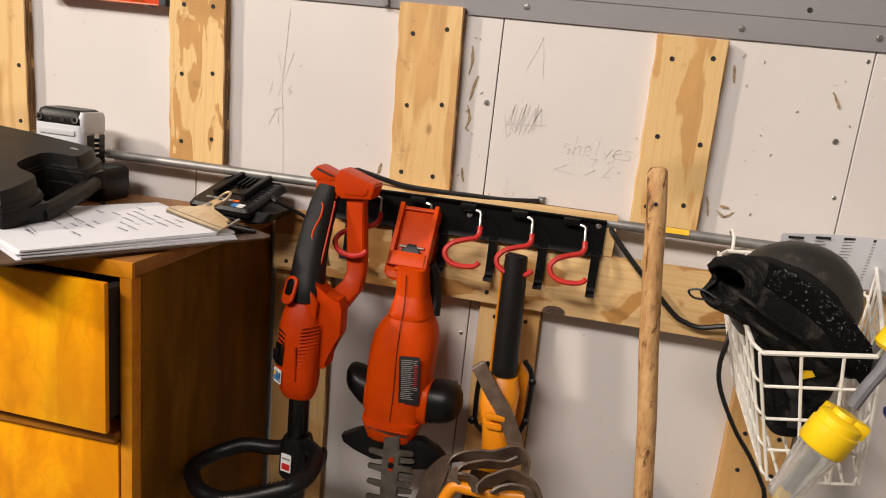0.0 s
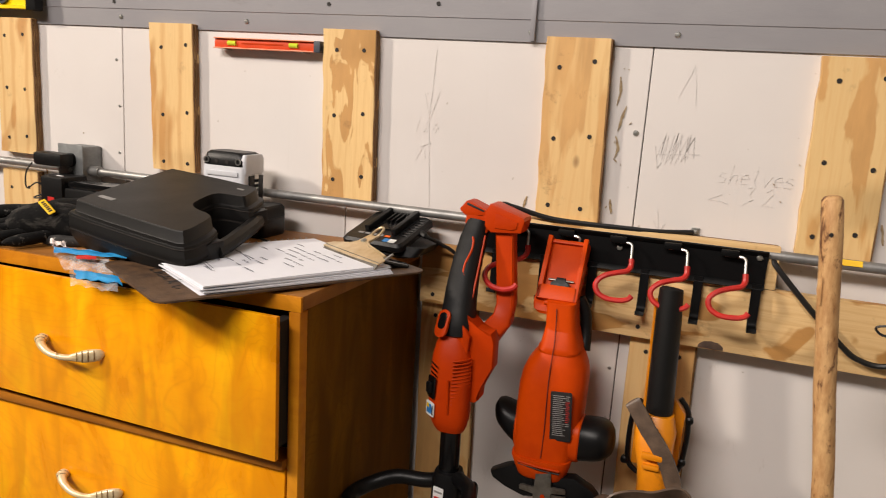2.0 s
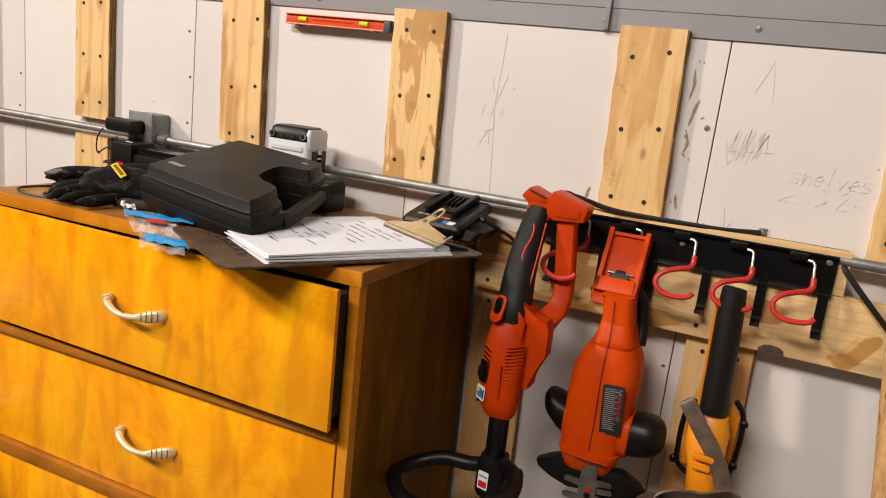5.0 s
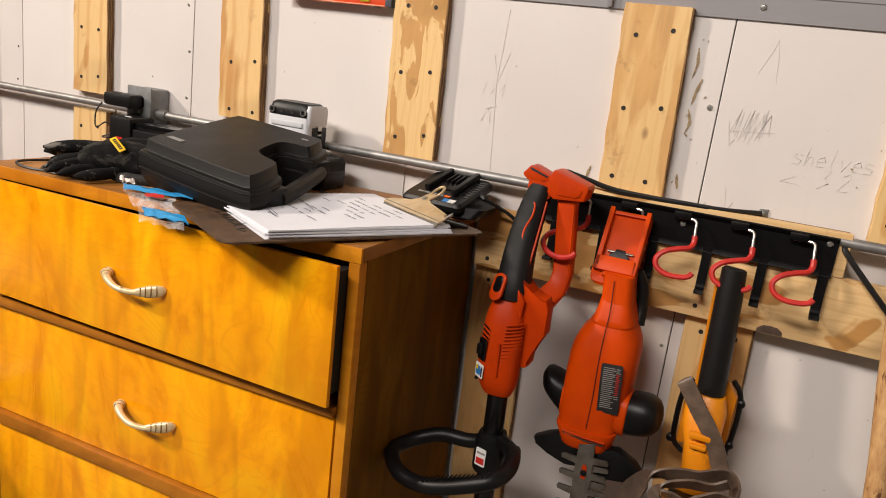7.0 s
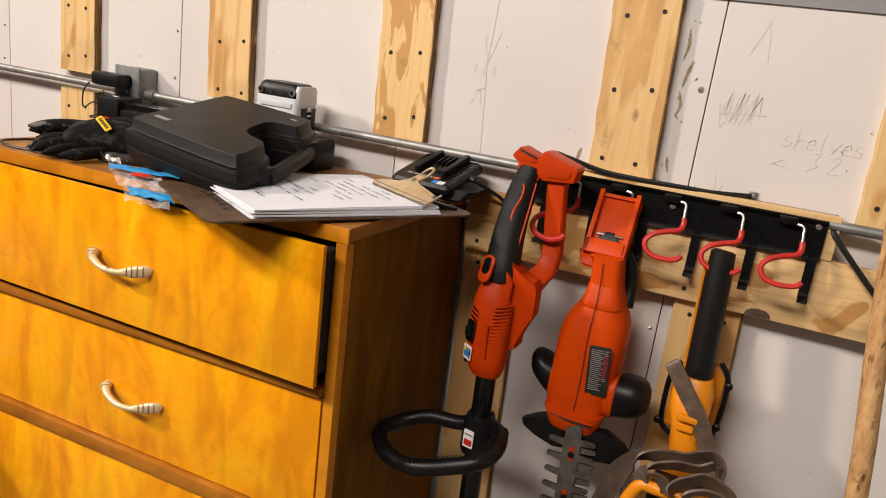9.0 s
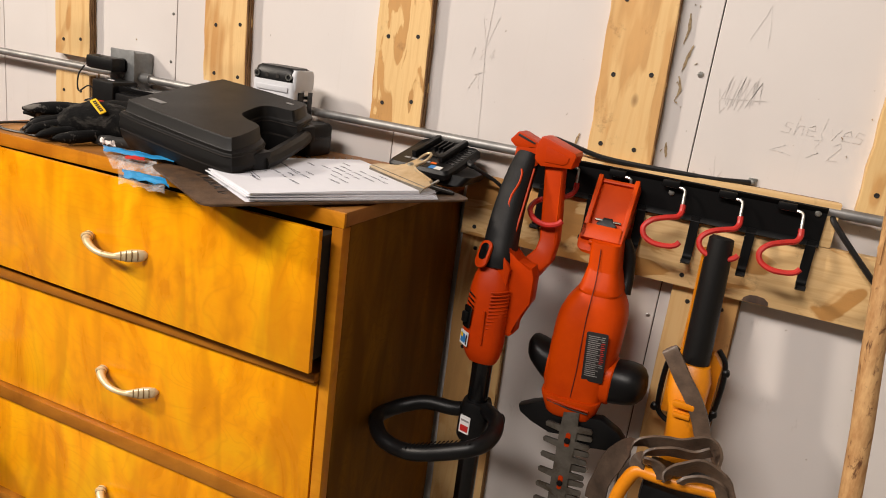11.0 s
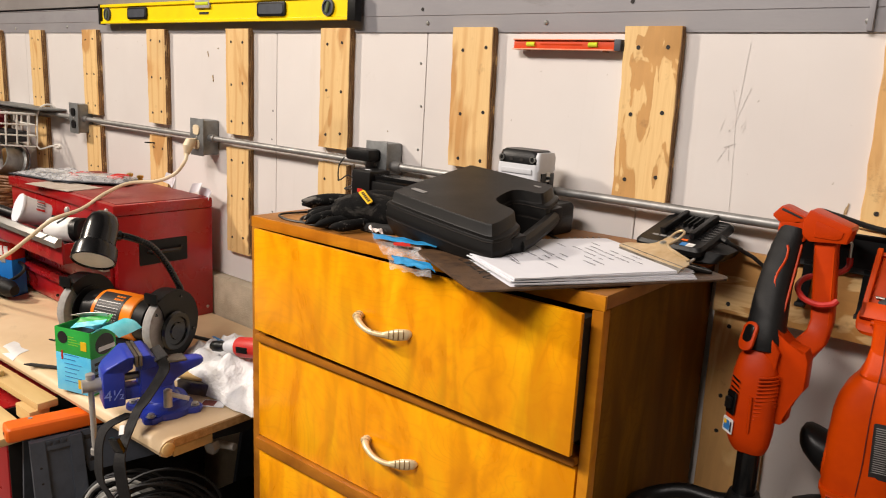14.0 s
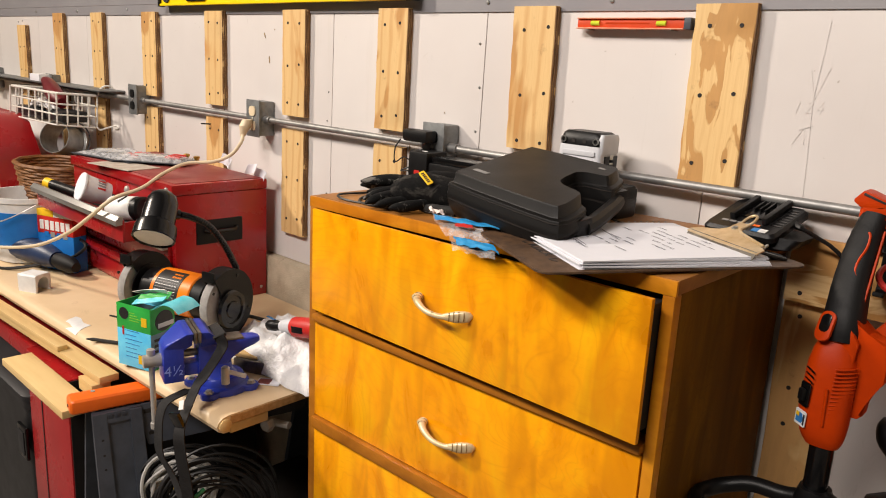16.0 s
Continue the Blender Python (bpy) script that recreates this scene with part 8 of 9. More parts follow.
# ---- bench grinder with its lamp ----
GL, GR = Vector((-2.045, -0.425, 0.918)), Vector((-1.795, -0.338, 0.915))
gd = (GR - GL).normalized()
gm = Matrix.Translation((GL + GR) / 2) @ basis((0, 0, 0), gd, (0, 0, 1)).to_3x3().to_4x4()
half = (GR - GL).length / 2
ax_m = gm @ Matrix.Rotation(radians(90), 4, "Y")
gr = thing("bench_grinder", "black bench grinder with an orange motor band", "bench grinder", ((GL + GR) / 2).xy.to_3d() + Vector((0, 0, BZ)))
part("motor", turned(B(), [(0.035, -half + 0.03), (0.052, -half + 0.036), (0.056, -0.05), (0.056, 0.05), (0.052, half - 0.036), (0.035, half - 0.03)], ax_m, 28), BLACK, gr)
part("motor_band", turned(B(), [(0.0555, -0.058), (0.0585, -0.055), (0.0590, 0.0), (0.0585, 0.064), (0.0555, 0.067)], ax_m, 36), GRINDORANGE, gr, "orange motor band")
plate_ = loft(B(), [[ax_m @ Vector((r * math.cos(radians(w)), r * math.sin(radians(w)), z)) for w in range(100, 196, 6)] + [ax_m @ Vector(((r - 0.002) * math.cos(radians(w)), (r - 0.002) * math.sin(radians(w)), z)) for w in range(190, 99, -6)] for z, r in ((-0.044, 0.0598), (0.034, 0.0598))])
lb = part("motor_label", plate_, LABELBLACK, gr, "black label with fine print")
for w, mt_, n_ in ((112, GRINDORANGE, 3), (122, GRINDORANGE, 4), (132, LABELWHITE, 9), (139, LABELGREY, 10), (146, LABELWHITE, 8), (153, LABELGREY, 10), (160, LABELWHITE, 9), (167, LABELGREY, 10), (174, LABELGREY, 8), (181, LABELGREY, 9)):
    for i in range(n_):
        big = n_ < 5
        part("print", box(B(), 0.0594, 0.0603, -0.0026 if big else -0.0010, 0.0026 if big else 0.0010, (0.0 if big else -0.040) + (0.028 if big else 0.068) / n_ * i, (0.0 if big else -0.040) + (0.028 if big else 0.068) / n_ * (i + 0.75), 0, ax_m @ Matrix.Rotation(radians(w), 4, "Z")), mt_, lb)
part("base", box(B(), -0.075, 0.075, -(0.097), -0.045, -0.045, 0.045, 0.008, gm), BLACK, gr)
for s, c in ((-1, -half), (1, half)):
    part("wheel", turned(B(), [(0.010, c - 0.011), (0.075, c - 0.011), (0.076, c - 0.009), (0.076, c + 0.009), (0.075, c + 0.011), (0.010, c + 0.011)], ax_m, 32), GRINDSTONE, gr, "grey grinding wheel")
    plate = [(0.088 * math.cos(radians(w)), -0.088 * math.sin(radians(w))) for w in range(-38, 216, 8)] + [(-0.050, 0.034), (-0.010, 0.026), (0.040, 0.034)]
    pm = gm @ Matrix.Translation((c, 0, 0)) @ Matrix(((0, 0, 1, 0), (1, 0, 0, 0), (0, 1, 0, 0), (0, 0, 0, 1)))
    for off in (0.016, -0.020):
        part("guard_plate", prism(B(), plate, 0.004, pm @ Matrix.Translation((0, 0, off)), 0.001), BLACK, gr)
    part("inner_disc", turned(B(), [(0.060, -0.0235), (0.060, -0.0215), (0.010, -0.0215)], gm @ Matrix.Translation((c, 0, 0)) @ Matrix.Rotation(radians(90 * s), 4, "Y"), 28), BLACK, gr)
    part("guard_rim", ribbon(B(), [pm @ Vector((0.088 * math.cos(radians(w)), -0.088 * math.sin(radians(w)), 0)) for w in range(-38, 216, 8)], 0.040, 0.003, gd), BLACK, gr)
    part("spark_tab", box(B(), c - 0.018, c + 0.018, 0.066, 0.092, 0.052, 0.058, 0.002, gm), BLACK, gr)
    part("hub_cover", turned(B(), [(0.048, 0.0), (0.050, 0.004), (0.046, 0.010), (0.036, 0.010), (0.034, 0.006), (0.022, 0.006), (0.020, 0.009), (0.006, 0.009)], gm @ Matrix.Translation((c + s * 0.021, -0.012, 0.0)) @ Matrix.Rotation(radians(90 * s), 4, "Y"), 28), BLACKGLOSS, gr)
    for w in (35, 110, 200):
        part("guard_screw", turned(B(), [(0.004, 0), (0.0036, 0.002), (0.001, 0.0025)], gm @ Matrix.Translation((c + s * 0.020, 0.074 * math.sin(radians(w)), 0.074 * math.cos(radians(w)))) @ Matrix.Rotation(radians(90 * s), 4, "Y"), 8), BLACKGLOSS, gr)
neck = curve_points([(-1.852, -0.285, 0.90), (-1.848, -0.27, 0.971), (-1.847, -0.28, 1.003), (-1.859, -0.30, 1.051), (-1.874, -0.33, 1.096), (-1.884, -0.37, 1.119), (-1.876, -0.405, 1.132)], 16)
part("gooseneck", tube(B(), neck, [0.0076 + 0.0014 * (i % 2) for i in range(len(neck))], 10), LAMPBLACK, gr, "ribbed black gooseneck")
LH0, LH1 = Vector((-1.880, -0.440, 1.188)), Vector((-1.826, -0.500, 1.088))
mh = Matrix.Translation(LH0) @ (LH1 - LH0).to_track_quat("Z", "Y").to_matrix().to_4x4()
sh = part("lamp_shade", turned(B(), [(0.004, -0.004), (0.018, 0.0), (0.030, 0.010), (0.036, 0.024), (0.038, 0.045), (0.039, 0.082), (0.046, 0.088), (0.048, 0.098), (0.049, 0.122), (0.047, 0.124), (0.045, 0.120), (0.043, 0.100), (0.036, 0.080), (0.034, 0.030), (0.004, 0.012)], mh, 32, True), LAMPBLACK, gr, "glossy black lamp shade")
part("shade_lining", turned(B(), [(0.0445, 0.1195), (0.0425, 0.101), (0.0355, 0.082), (0.030, 0.06), (0.004, 0.05)], mh, 32), LAMPWHITE, sh)
part("shade_stud", turned(B(), [(0.004, -0.012), (0.004, 0.0)], mh, 10), STEEL, sh)
part("shade_joint", rod(B(), (-1.876, -0.405, 1.132), (-1.886, -0.432, 1.135), 0.012, 0.016), LAMPBLACK, sh)

# plant-food carton
CARTONGREY = surface("grey_blue_carton", lin(120, 158, 170), lin(86, 122, 136), 30, (0.35, 0.5))
CARTONLIME = surface("lime_print", lin(140, 200, 60), lin(120, 184, 50), 60, (0.4, 0.5))
UB = Vector((0.95, 0.31, 0)).normalized()
carton = thing("carton", "open blue and green carton with teal flaps", "carton", (-1.75, -0.55, BZ))
mcb = basis((-1.806, -0.599, BZ), UB, (-UB.y, UB.x, 0))
CW, CD, CH = 0.100, 0.072, 0.146
part("blue_panel", box(B(), 0, CW, 0, 0.0015, 0.0, CH * 0.60, 0.0004, mcb), BOXBLUE, carton)
part("green_panel", box(B(), 0, CW, 0, 0.0015, CH * 0.60 + 0.0002, CH, 0.0004, mcb), BOXGREEN, carton)
part("side_panel", box(B(), CW - 0.0015, CW, 0.0016, CD, 0.0, CH, 0.0004, mcb), BOXGREEN, carton)
part("side_print", box(B(), CW, CW + 0.0006, 0.001, CD - 0.001, 0.004, CH * 0.58, 0, mcb), CARTONGREY, carton)
part("side_print", prism(B(), [(0.026 * math.cos(radians(w)), 0.024 * math.sin(radians(w))) for w in range(0, 360, 20)], 0.0007, mcb @ Matrix.Translation((CW, 0.040, CH * 0.76)) @ basis((0, 0, 0), (0, 1, 0), (0, 0, 1))), LABELBLACK, carton)
part("side_print", box(B(), CW + 0.0007, CW + 0.0013, 0.022, 0.068, CH * 0.66, CH * 0.73, 0, mcb), LABELWHITE, carton)
part("side_panel", box(B(), 0.0, 0.0015, 0.0016, CD, 0.0, CH, 0.0004, mcb), BOXGREEN, carton)
part("back_panel", box(B(), 0.0016, CW - 0.0016, CD - 0.0015, CD, 0.0, CH, 0.0004, mcb), BOXBLUE, carton)
part("filling", box(B(), 0.002, CW - 0.002, 0.002, CD - 0.002, 0.001, CH * 0.85, 0, mcb), LABELBLACK, carton)
part("flap", sheet(B(), 10, 8, lambda u, v: mcb @ Vector((CW * (0.02 + 0.96 * u), CD + 0.0005 - 0.030 * v * (1 - 0.2 * u), CH + 0.002 + 0.034 * v * (0.35 + 0.65 * u) + 0.002 * math.sin(4 * u))), 0.001), PINKWRAP, carton, "raised pale inner flap")
part("flap", sheet(B(), 14, 6, lambda u, v: mcb @ Vector((CW * (0.30 + 0.75 * u), CD * 0.60 - 0.016 * v + 0.02 * u, CH + 0.012 + 0.014 * u - 0.012 * v + 0.002 * noise.noise(Vector((u * 5, v * 4, 4.2))))), 0.001), BOXGREEN, carton, "green folded flap")
part("flap", sheet(B(), 14, 6, lambda u, v: mcb @ Vector((CW * (0.28 + 0.72 * u), CD * 0.42 - 0.014 * v + 0.02 * u, CH + 0.003 + 0.015 * u - 0.008 * v + 0.002 * noise.noise(Vector((u * 5, v * 4, 2.2))))), 0.001), TEALFLAP, carton, "bent teal flap")
part("flap", sheet(B(), 16, 10, lambda u, v: mcb @ Vector((CW + 0.001 + 0.066 * u, 0.004 + (CD - 0.006) * v + 0.012 * u, CH - 0.001 + 0.020 * math.sin(2.6 * u) - 0.012 * u * u + 0.004 * v + 0.0015 * noise.noise(Vector((u * 4, v * 5, 1.3))))), 0.001), TEALFLAP, carton, "bent teal flap")
part("print", prism(B(), [(0.014 * math.cos(radians(w)), 0.014 * math.sin(radians(w))) for w in range(0, 360, 20)], 0.0006, mcb @ Matrix.Translation((0.022, -0.0002, CH * 0.85)) @ pose(0, 0, 0, 90)), LABELBLACK, carton)
part("print", box(B(), 0.074, 0.090, -0.0008, 0, CH * 0.70, CH * 0.84, 0, mcb), LABELYELLOW, carton)
part("print", box(B(), 0.062, 0.076, -0.0008, 0, CH * 0.08, CH * 0.22, 0, mcb), LABELYELLOW, carton)
part("print", box(B(), 0.016, 0.021, -0.0008, 0, CH * 0.50, CH * 0.64, 0, mcb), LABELRED, carton)
for i in range(7):
    part("print", box(B(), 0.024, 0.066 + 0.01 * math.sin(2.1 * i), -0.0006, 0, CH * (0.16 + 0.07 * i), CH * (0.170 + 0.07 * i), 0, mcb), LABELBLUE, carton)
for i in range(4):
    part("print", box(B(), 0.038, 0.066 + 0.012 * math.sin(1.7 * i), -0.0006, 0, CH * (0.75 + 0.04 * i), CH * (0.762 + 0.04 * i), 0, mcb), CARTONLIME, carton)
for i in range(5):
    part("print", box(B(), CW + 0.0006, CW + 0.0012, 0.010, 0.056 + 0.008 * (i % 2), CH * (0.10 + 0.09 * i), CH * (0.145 + 0.09 * i), 0, mcb), LABELBLACK, carton)

# ---- blue vise ----
vise = thing("bench_vise", "blue cast bench vise with a steel bar handle", "vise", (-1.555, -0.485, BZ))
va = Vector((0.30, 0.954, 0)).normalized()
mv = basis((-1.552, -0.490, BZ), va, Vector((-va.y, va.x, 0)))
part("base", turned(B(), [(0.058, 0.0), (0.060, 0.005), (0.058, 0.014), (0.050, 0.018), (0.048, 0.028), (0.044, 0.034)], mv @ Matrix.Translation((0.0, 0, 0)), 28), VISEBLUE, vise)
for w in (-126, -30, 58, 148):
    m_ = mv @ Matrix.Rotation(radians(w), 4, "Z") @ Matrix.Translation((0.058, 0, 0))
    lug = part("base_lug", prism(B(), [(-0.026, -0.027), (0.012, -0.016), (0.020, -0.008), (0.020, 0.008), (0.012, 0.016), (-0.026, 0.027)], 0.013, m_, 0.003), VISEBLUE, vise)
    part("bolt", turned(B(), [(0.0105, 0.013), (0.0105, 0.0145), (0.0070, 0.0146), (0.0070, 0.019), (0.004, 0.0205)], m_ @ Matrix.Translation((0.006, 0, 0)), 6), STEEL, lug)
part("body", loft(B(), [[mv @ Vector(p) for p in ring((x, 0, z), (0, 1, 0), (0, 0, 1), a, b, 32, 6)] for x, z, a, b in ((-0.050, 0.080, 0.026, 0.034), (-0.020, 0.080, 0.026, 0.033), (0.006, 0.084, 0.025, 0.028), (0.022, 0.092, 0.024, 0.019), (0.050, 0.099, 0.020, 0.012), (0.070, 0.102, 0.016, 0.009), (0.080, 0.103, 0.011, 0.005))]), VISEBLUE, vise)
part("neck", loft(B(), [[mv @ Vector(p) for p in ring((x, 0, z), (1, 0, 0), (0, 1, 0), a, b, 24, 3)] for x, z, a, b in ((-0.008, 0.034, 0.040, 0.036), (-0.010, 0.045, 0.032, 0.028), (-0.012, 0.062, 0.032, 0.026))]), VISEBLUE, vise)
part("anvil", box(B(), 0.004, 0.044, -0.020, 0.020, 0.110, 0.115, 0.003, mv), BLADE, vise)
def jaw(name, outline, half_top, half_low, z_split):
    """A jaw block: an outline in the vise's length and height, wide at the top."""
    bm = prism(B(), outline, 2.0, Matrix.Translation((0, 0, -1.0)), 0.0)
    for v in bm.verts:
        k = half_top if v.co.y > z_split else half_low
        v.co = Vector((v.co.x, k * (1 if v.co.z > 0 else -1), v.co.y))
    round_edges(bm, bm.edges, 0.003)
    bm.transform(mv)
    return part(name, bm, VISEBLUE, vise)


jaw("fixed_jaw", [(-0.049, 0.145), (-0.034, 0.145), (-0.022, 0.134), (-0.018, 0.112), (-0.049, 0.108)], 0.048, 0.032, 0.113)
jaw("moving_jaw", [(-0.064, 0.145), (-0.078, 0.145), (-0.115, 0.119), (-0.1205, 0.110), (-0.080, 0.104), (-0.064, 0.113)], 0.048, 0.029, 0.125)
part("jaw_block", box(B(), -0.121, -0.080, -0.029, 0.029, 0.036, 0.112, 0.004, mv), VISEBLUE, vise)
part("jaw_plate", box(B(), -0.0555, -0.0495, -0.049, 0.049, 0.124, 0.1465, 0.001, mv), BLADE, vise)
part("jaw_plate", box(B(), -0.0635, -0.0575, -0.049, 0.049, 0.124, 0.1465, 0.001, mv), BLADE, vise)
part("slide", box(B(), -0.090, -0.010, -0.018, 0.018, 0.044, 0.070, 0.003, mv), VISEBLUE, vise)
part("screw", rod(B(), mv @ Vector((-0.085, 0, 0.088)), mv @ Vector((-0.04, 0, 0.088)), 0.008), BLADE, vise)
part("screw_head", rod(B(), mv @ Vector((-0.118, 0, 0.080)), mv @ Vector((-0.156, 0, 0.080)), 0.0135), STEEL, vise)
hb_ = part("handle_bar", rod(B(), mv @ Vector((-0.140, 0.002, 0.097)), mv @ Vector((-0.138, -0.004, -0.060)), 0.0058), STEEL, vise)
for z in (0.098, -0.062):
    part("handle_ball", turned(B(), [(0.004, -0.008), (0.0085, -0.006), (0.0085, 0.006), (0.004, 0.008)], mv @ Matrix.Translation((-0.140 if z > 0 else -0.138, 0.002 if z > 0 else -0.004, z)), 12), STEEL, hb_)
part("swivel_bolt", turned(B(), [(0.009, 0.0), (0.009, 0.035), (0.006, 0.038), (0.0005, 0.038)], mv @ Matrix.Translation((-0.004, -0.054, 0.030)), 14), STEEL, vise)
part("swivel_arm", rod(B(), mv @ Vector((-0.004, -0.054, 0.058)), mv @ Vector((0.036, -0.064, 0.044)), 0.005), STEEL, vise)
lettering("cast_number", "4½", 0.030, mv @ Matrix.Translation((-0.100, -0.0294, 0.062)) @ Matrix.Rotation(radians(90), 4, "X"), surface("blue_highlight", lin(140, 160, 236), lin(120, 142, 226), 30, (0.3, 0.4)), vise)

# webbing straps over the vise
web = thing("webbing_strap", "black webbing strap hanging over the bench edge", "strap", (-1.5, -0.6, 0.6))
part("strap", ribbon(B(), curve_points([(-1.598, -0.486, 0.945), (-1.537, -0.509, 0.955), (-1.505, -0.520, 0.957), (-1.494, -0.527, 0.960), (-1.491, -0.522, 0.941), (-1.493, -0.536, 0.916), (-1.495, -0.556, 0.890), (-1.497, -0.581, 0.860), (-1.448, -0.640, 0.815), (-1.450, -0.640, 0.76), (-1.462, -0.625, 0.69), (-1.480, -0.61, 0.62), (-1.50, -0.60, 0.56)], 6), 0.026, 0.0025, Vector((0.85, 0.35, 0.35))), WEBBING, web)
part("strap", ribbon(B(), curve_points([(-1.560, -0.560, 0.830), (-1.535, -0.622, 0.832), (-1.530, -0.640, 0.810), (-1.528, -0.645, 0.77), (-1.534, -0.64, 0.72), (-1.520, -0.62, 0.665), (-1.495, -0.61, 0.60)], 6), 0.026, 0.0025, Vector((0.95, 0.1, 0.1))), WEBBING, web)
part("buckle", box(B(), -0.013, 0.013, -0.016, 0.016, -0.004, 0.004, 0.002, basis((-1.452, -0.644, 0.83), (0.9, 0.2, 0.2), (0, -0.3, 1))), BLACKGLOSS, web)
part("patch", box(B(), -0.006, 0.006, -0.009, 0.009, 0.0, 0.0012, 0, basis((-1.463, -0.628, 0.852), (0.85, 0.35, 0.35), (-0.3, 0.3, 0.6))), LABELWHITE, web)

# white plastic bag, driver and small things by the chest of drawers
bag = thing("plastic_bag", "crumpled white plastic bag with faint blue print", "bag", (-1.52, -0.32, BZ))
rb = lambda a, b, s: noise.noise(Vector((a * s, b * s, 7.7)))
def crease(u, v):
    return 0.034 * abs(rb(u, v, 5)) + 0.020 * abs(rb(v, u, 11)) + 0.008 * abs(rb(u, v, 23)) - 0.014


part("film", sheet(B(), 54, 44, lambda u, v: Vector((-1.68 + 0.295 * u + 0.012 * rb(u, v, 6), -0.392 + 0.24 * v + 0.012 * rb(v, u, 5), BZ + 0.004 + max(0.0, 0.125 * max(0, math.sin(math.pi * min(1, 0.12 + 0.88 * u ** 0.9))) ** 0.5 * max(0, math.sin(math.pi * min(1, v * 1.05))) ** 0.45 * (0.8 + 0.4 * rb(u, v, 2.5)) + crease(u, v) * min(1, 6 * u, 6 * v, 6 * (1 - u), 6 * (1 - v)))))), BAGWHITE, bag, sharp=180)
part("film", sheet(B(), 40, 30, lambda u, v: Vector((-1.83 + 0.26 * u, -0.27 + 0.17 * v - 0.11 * u + 0.01 * rb(u, v, 4), BZ + 0.003 + max(0.0, 0.03 * math.sin(math.pi * u) * math.sin(math.pi * v) + crease(u, v) * min(1, 6 * u, 6 * v, 6 * (1 - u), 6 * (1 - v))) + 0.035 * u))), BAGWHITE, bag, sharp=180)
for k in range(7):
    part("print", sheet(B(), 4, 2, lambda u, v: Vector((-1.78 + 0.018 * k + 0.012 * u, -0.225 - 0.004 * k + 0.008 * v, BZ + 0.040 + 0.002 * k)), 0.0004), LABELBLUE, bag)
drv = thing("power_driver", "grey and red power driver lying on the bag", "power driver", (-1.448, -0.312, BZ + 0.09))
part("body", tube(B(), [(-1.548, -0.337, 0.925), (-1.535, -0.334, 0.928), (-1.512, -0.330, 0.932)], [0.0136, 0.0168, 0.0200], 18), BATTGREY, drv)
part("nose", tube(B(), [(-1.592, -0.346, 0.917), (-1.586, -0.345, 0.918), (-1.566, -0.341, 0.922), (-1.562, -0.340, 0.9225), (-1.548, -0.337, 0.925)], [0.0080, 0.0120, 0.0132, 0.0108, 0.0116], 16), BLACK, drv)
part("collar", tube(B(), [(-1.512, -0.330, 0.932), (-1.508, -0.329, 0.933), (-1.44, -0.315, 0.944), (-1.40, -0.306, 0.950)], [0.0204, 0.0228, 0.0236, 0.0232], 18), LABELRED, drv, "bright red housing")
part("window", box(B(), -0.016, 0.016, -0.0245, -0.0228, -0.008, 0.006, 0.001, basis((-1.485, -0.3235, 0.938), (0.98, 0.2, 0.1), (-0.2, 0.98, 0))), BLACK, drv)
part("handle", tube(B(), [(-1.42, -0.310, 0.945), (-1.40, -0.275, 0.90), (-1.39, -0.245, BZ + 0.022)], [0.0144, 0.0136, 0.0160], 12), BLACK, drv)
bcord = thing("black_cord", "black grinder cord looped behind the bag", "cord", (-1.75, -0.2, BZ))
part("cord", tube(B(), curve_points([(-1.85, -0.27, 0.86), (-1.80, -0.20, 0.835), (-1.74, -0.165, BZ + 0.006), (-1.68, -0.15, BZ + 0.006), (-1.64, -0.15, 0.84), (-1.66, -0.15, 0.89), (-1.62, -0.15, 0.905), (-1.55, -0.16, 0.87), (-1.50, -0.17, 0.83), (-1.45, -0.18, BZ + 0.006)], 7), 0.005, 8), CORDBLACK, bcord)
card = thing("small_card", "small white card with a dark red stamp", "card", (-1.50, -0.40, BZ))
mcd = basis((-1.503, -0.402, BZ + 0.0012), (0.8, 0.6, 0), (-0.6, 0.8, 0))
part("card", box(B(), -0.026, 0.026, -0.017, 0.017, 0, 0.0012, 0, mcd), PAPER, card)
part("stamp", box(B(), -0.024, 0.004, -0.013, 0.013, 0.0012, 0.0016, 0, mcd), surface("dark_red_print", lin(120, 50, 44), lin(98, 40, 36), 80, (0.5, 0.7)), card)
blk = thing("steel_block", "rusty steel block behind the vise", "steel block", (-1.60, -0.36, BZ))
part("block", box(B(), -0.05, 0.05, -0.02, 0.02, 0, 0.03, 0.003, basis((-1.575, -0.385, BZ), (0.9, 0.45, 0), (-0.45, 0.9, 0))), BLADE, blk)
part("top_scrap", box(B(), -0.03, 0.03, -0.018, 0.018, 0.0305, 0.036, 0.002, basis((-1.60, -0.39, BZ), (0.9, 0.45, 0), (-0.45, 0.9, 0))), BOARDWOOD, blk)
sd = thing("punch", "thin dark steel punch on the worktop", "punch", (-1.93, -0.56, BZ))
part("rod", tube(B(), [(-1.985, -0.600, BZ + 0.004), (-1.97, -0.590, BZ + 0.005), (-1.86, -0.525, BZ + 0.006)], [0.0015, 0.0045, 0.0045], 8), HOLE, sd)
sd2 = thing("punch", "thin dark steel punch on the worktop", "punch", (-2.05, -0.47, BZ))
part("rod", tube(B(), [(-2.12, -0.485, BZ + 0.003), (-2.04, -0.455, BZ + 0.004), (-1.98, -0.435, BZ + 0.004)], [0.002, 0.0035, 0.003], 8), HOLE, sd2)
wb = thing("white_cap_box", "small white open plastic cap on the worktop", "plastic cap", (-2.44, -0.56, BZ))
mwb = basis((-2.481, -0.590, BZ), (0.9, 0.436, 0), (-0.436, 0.9, 0))
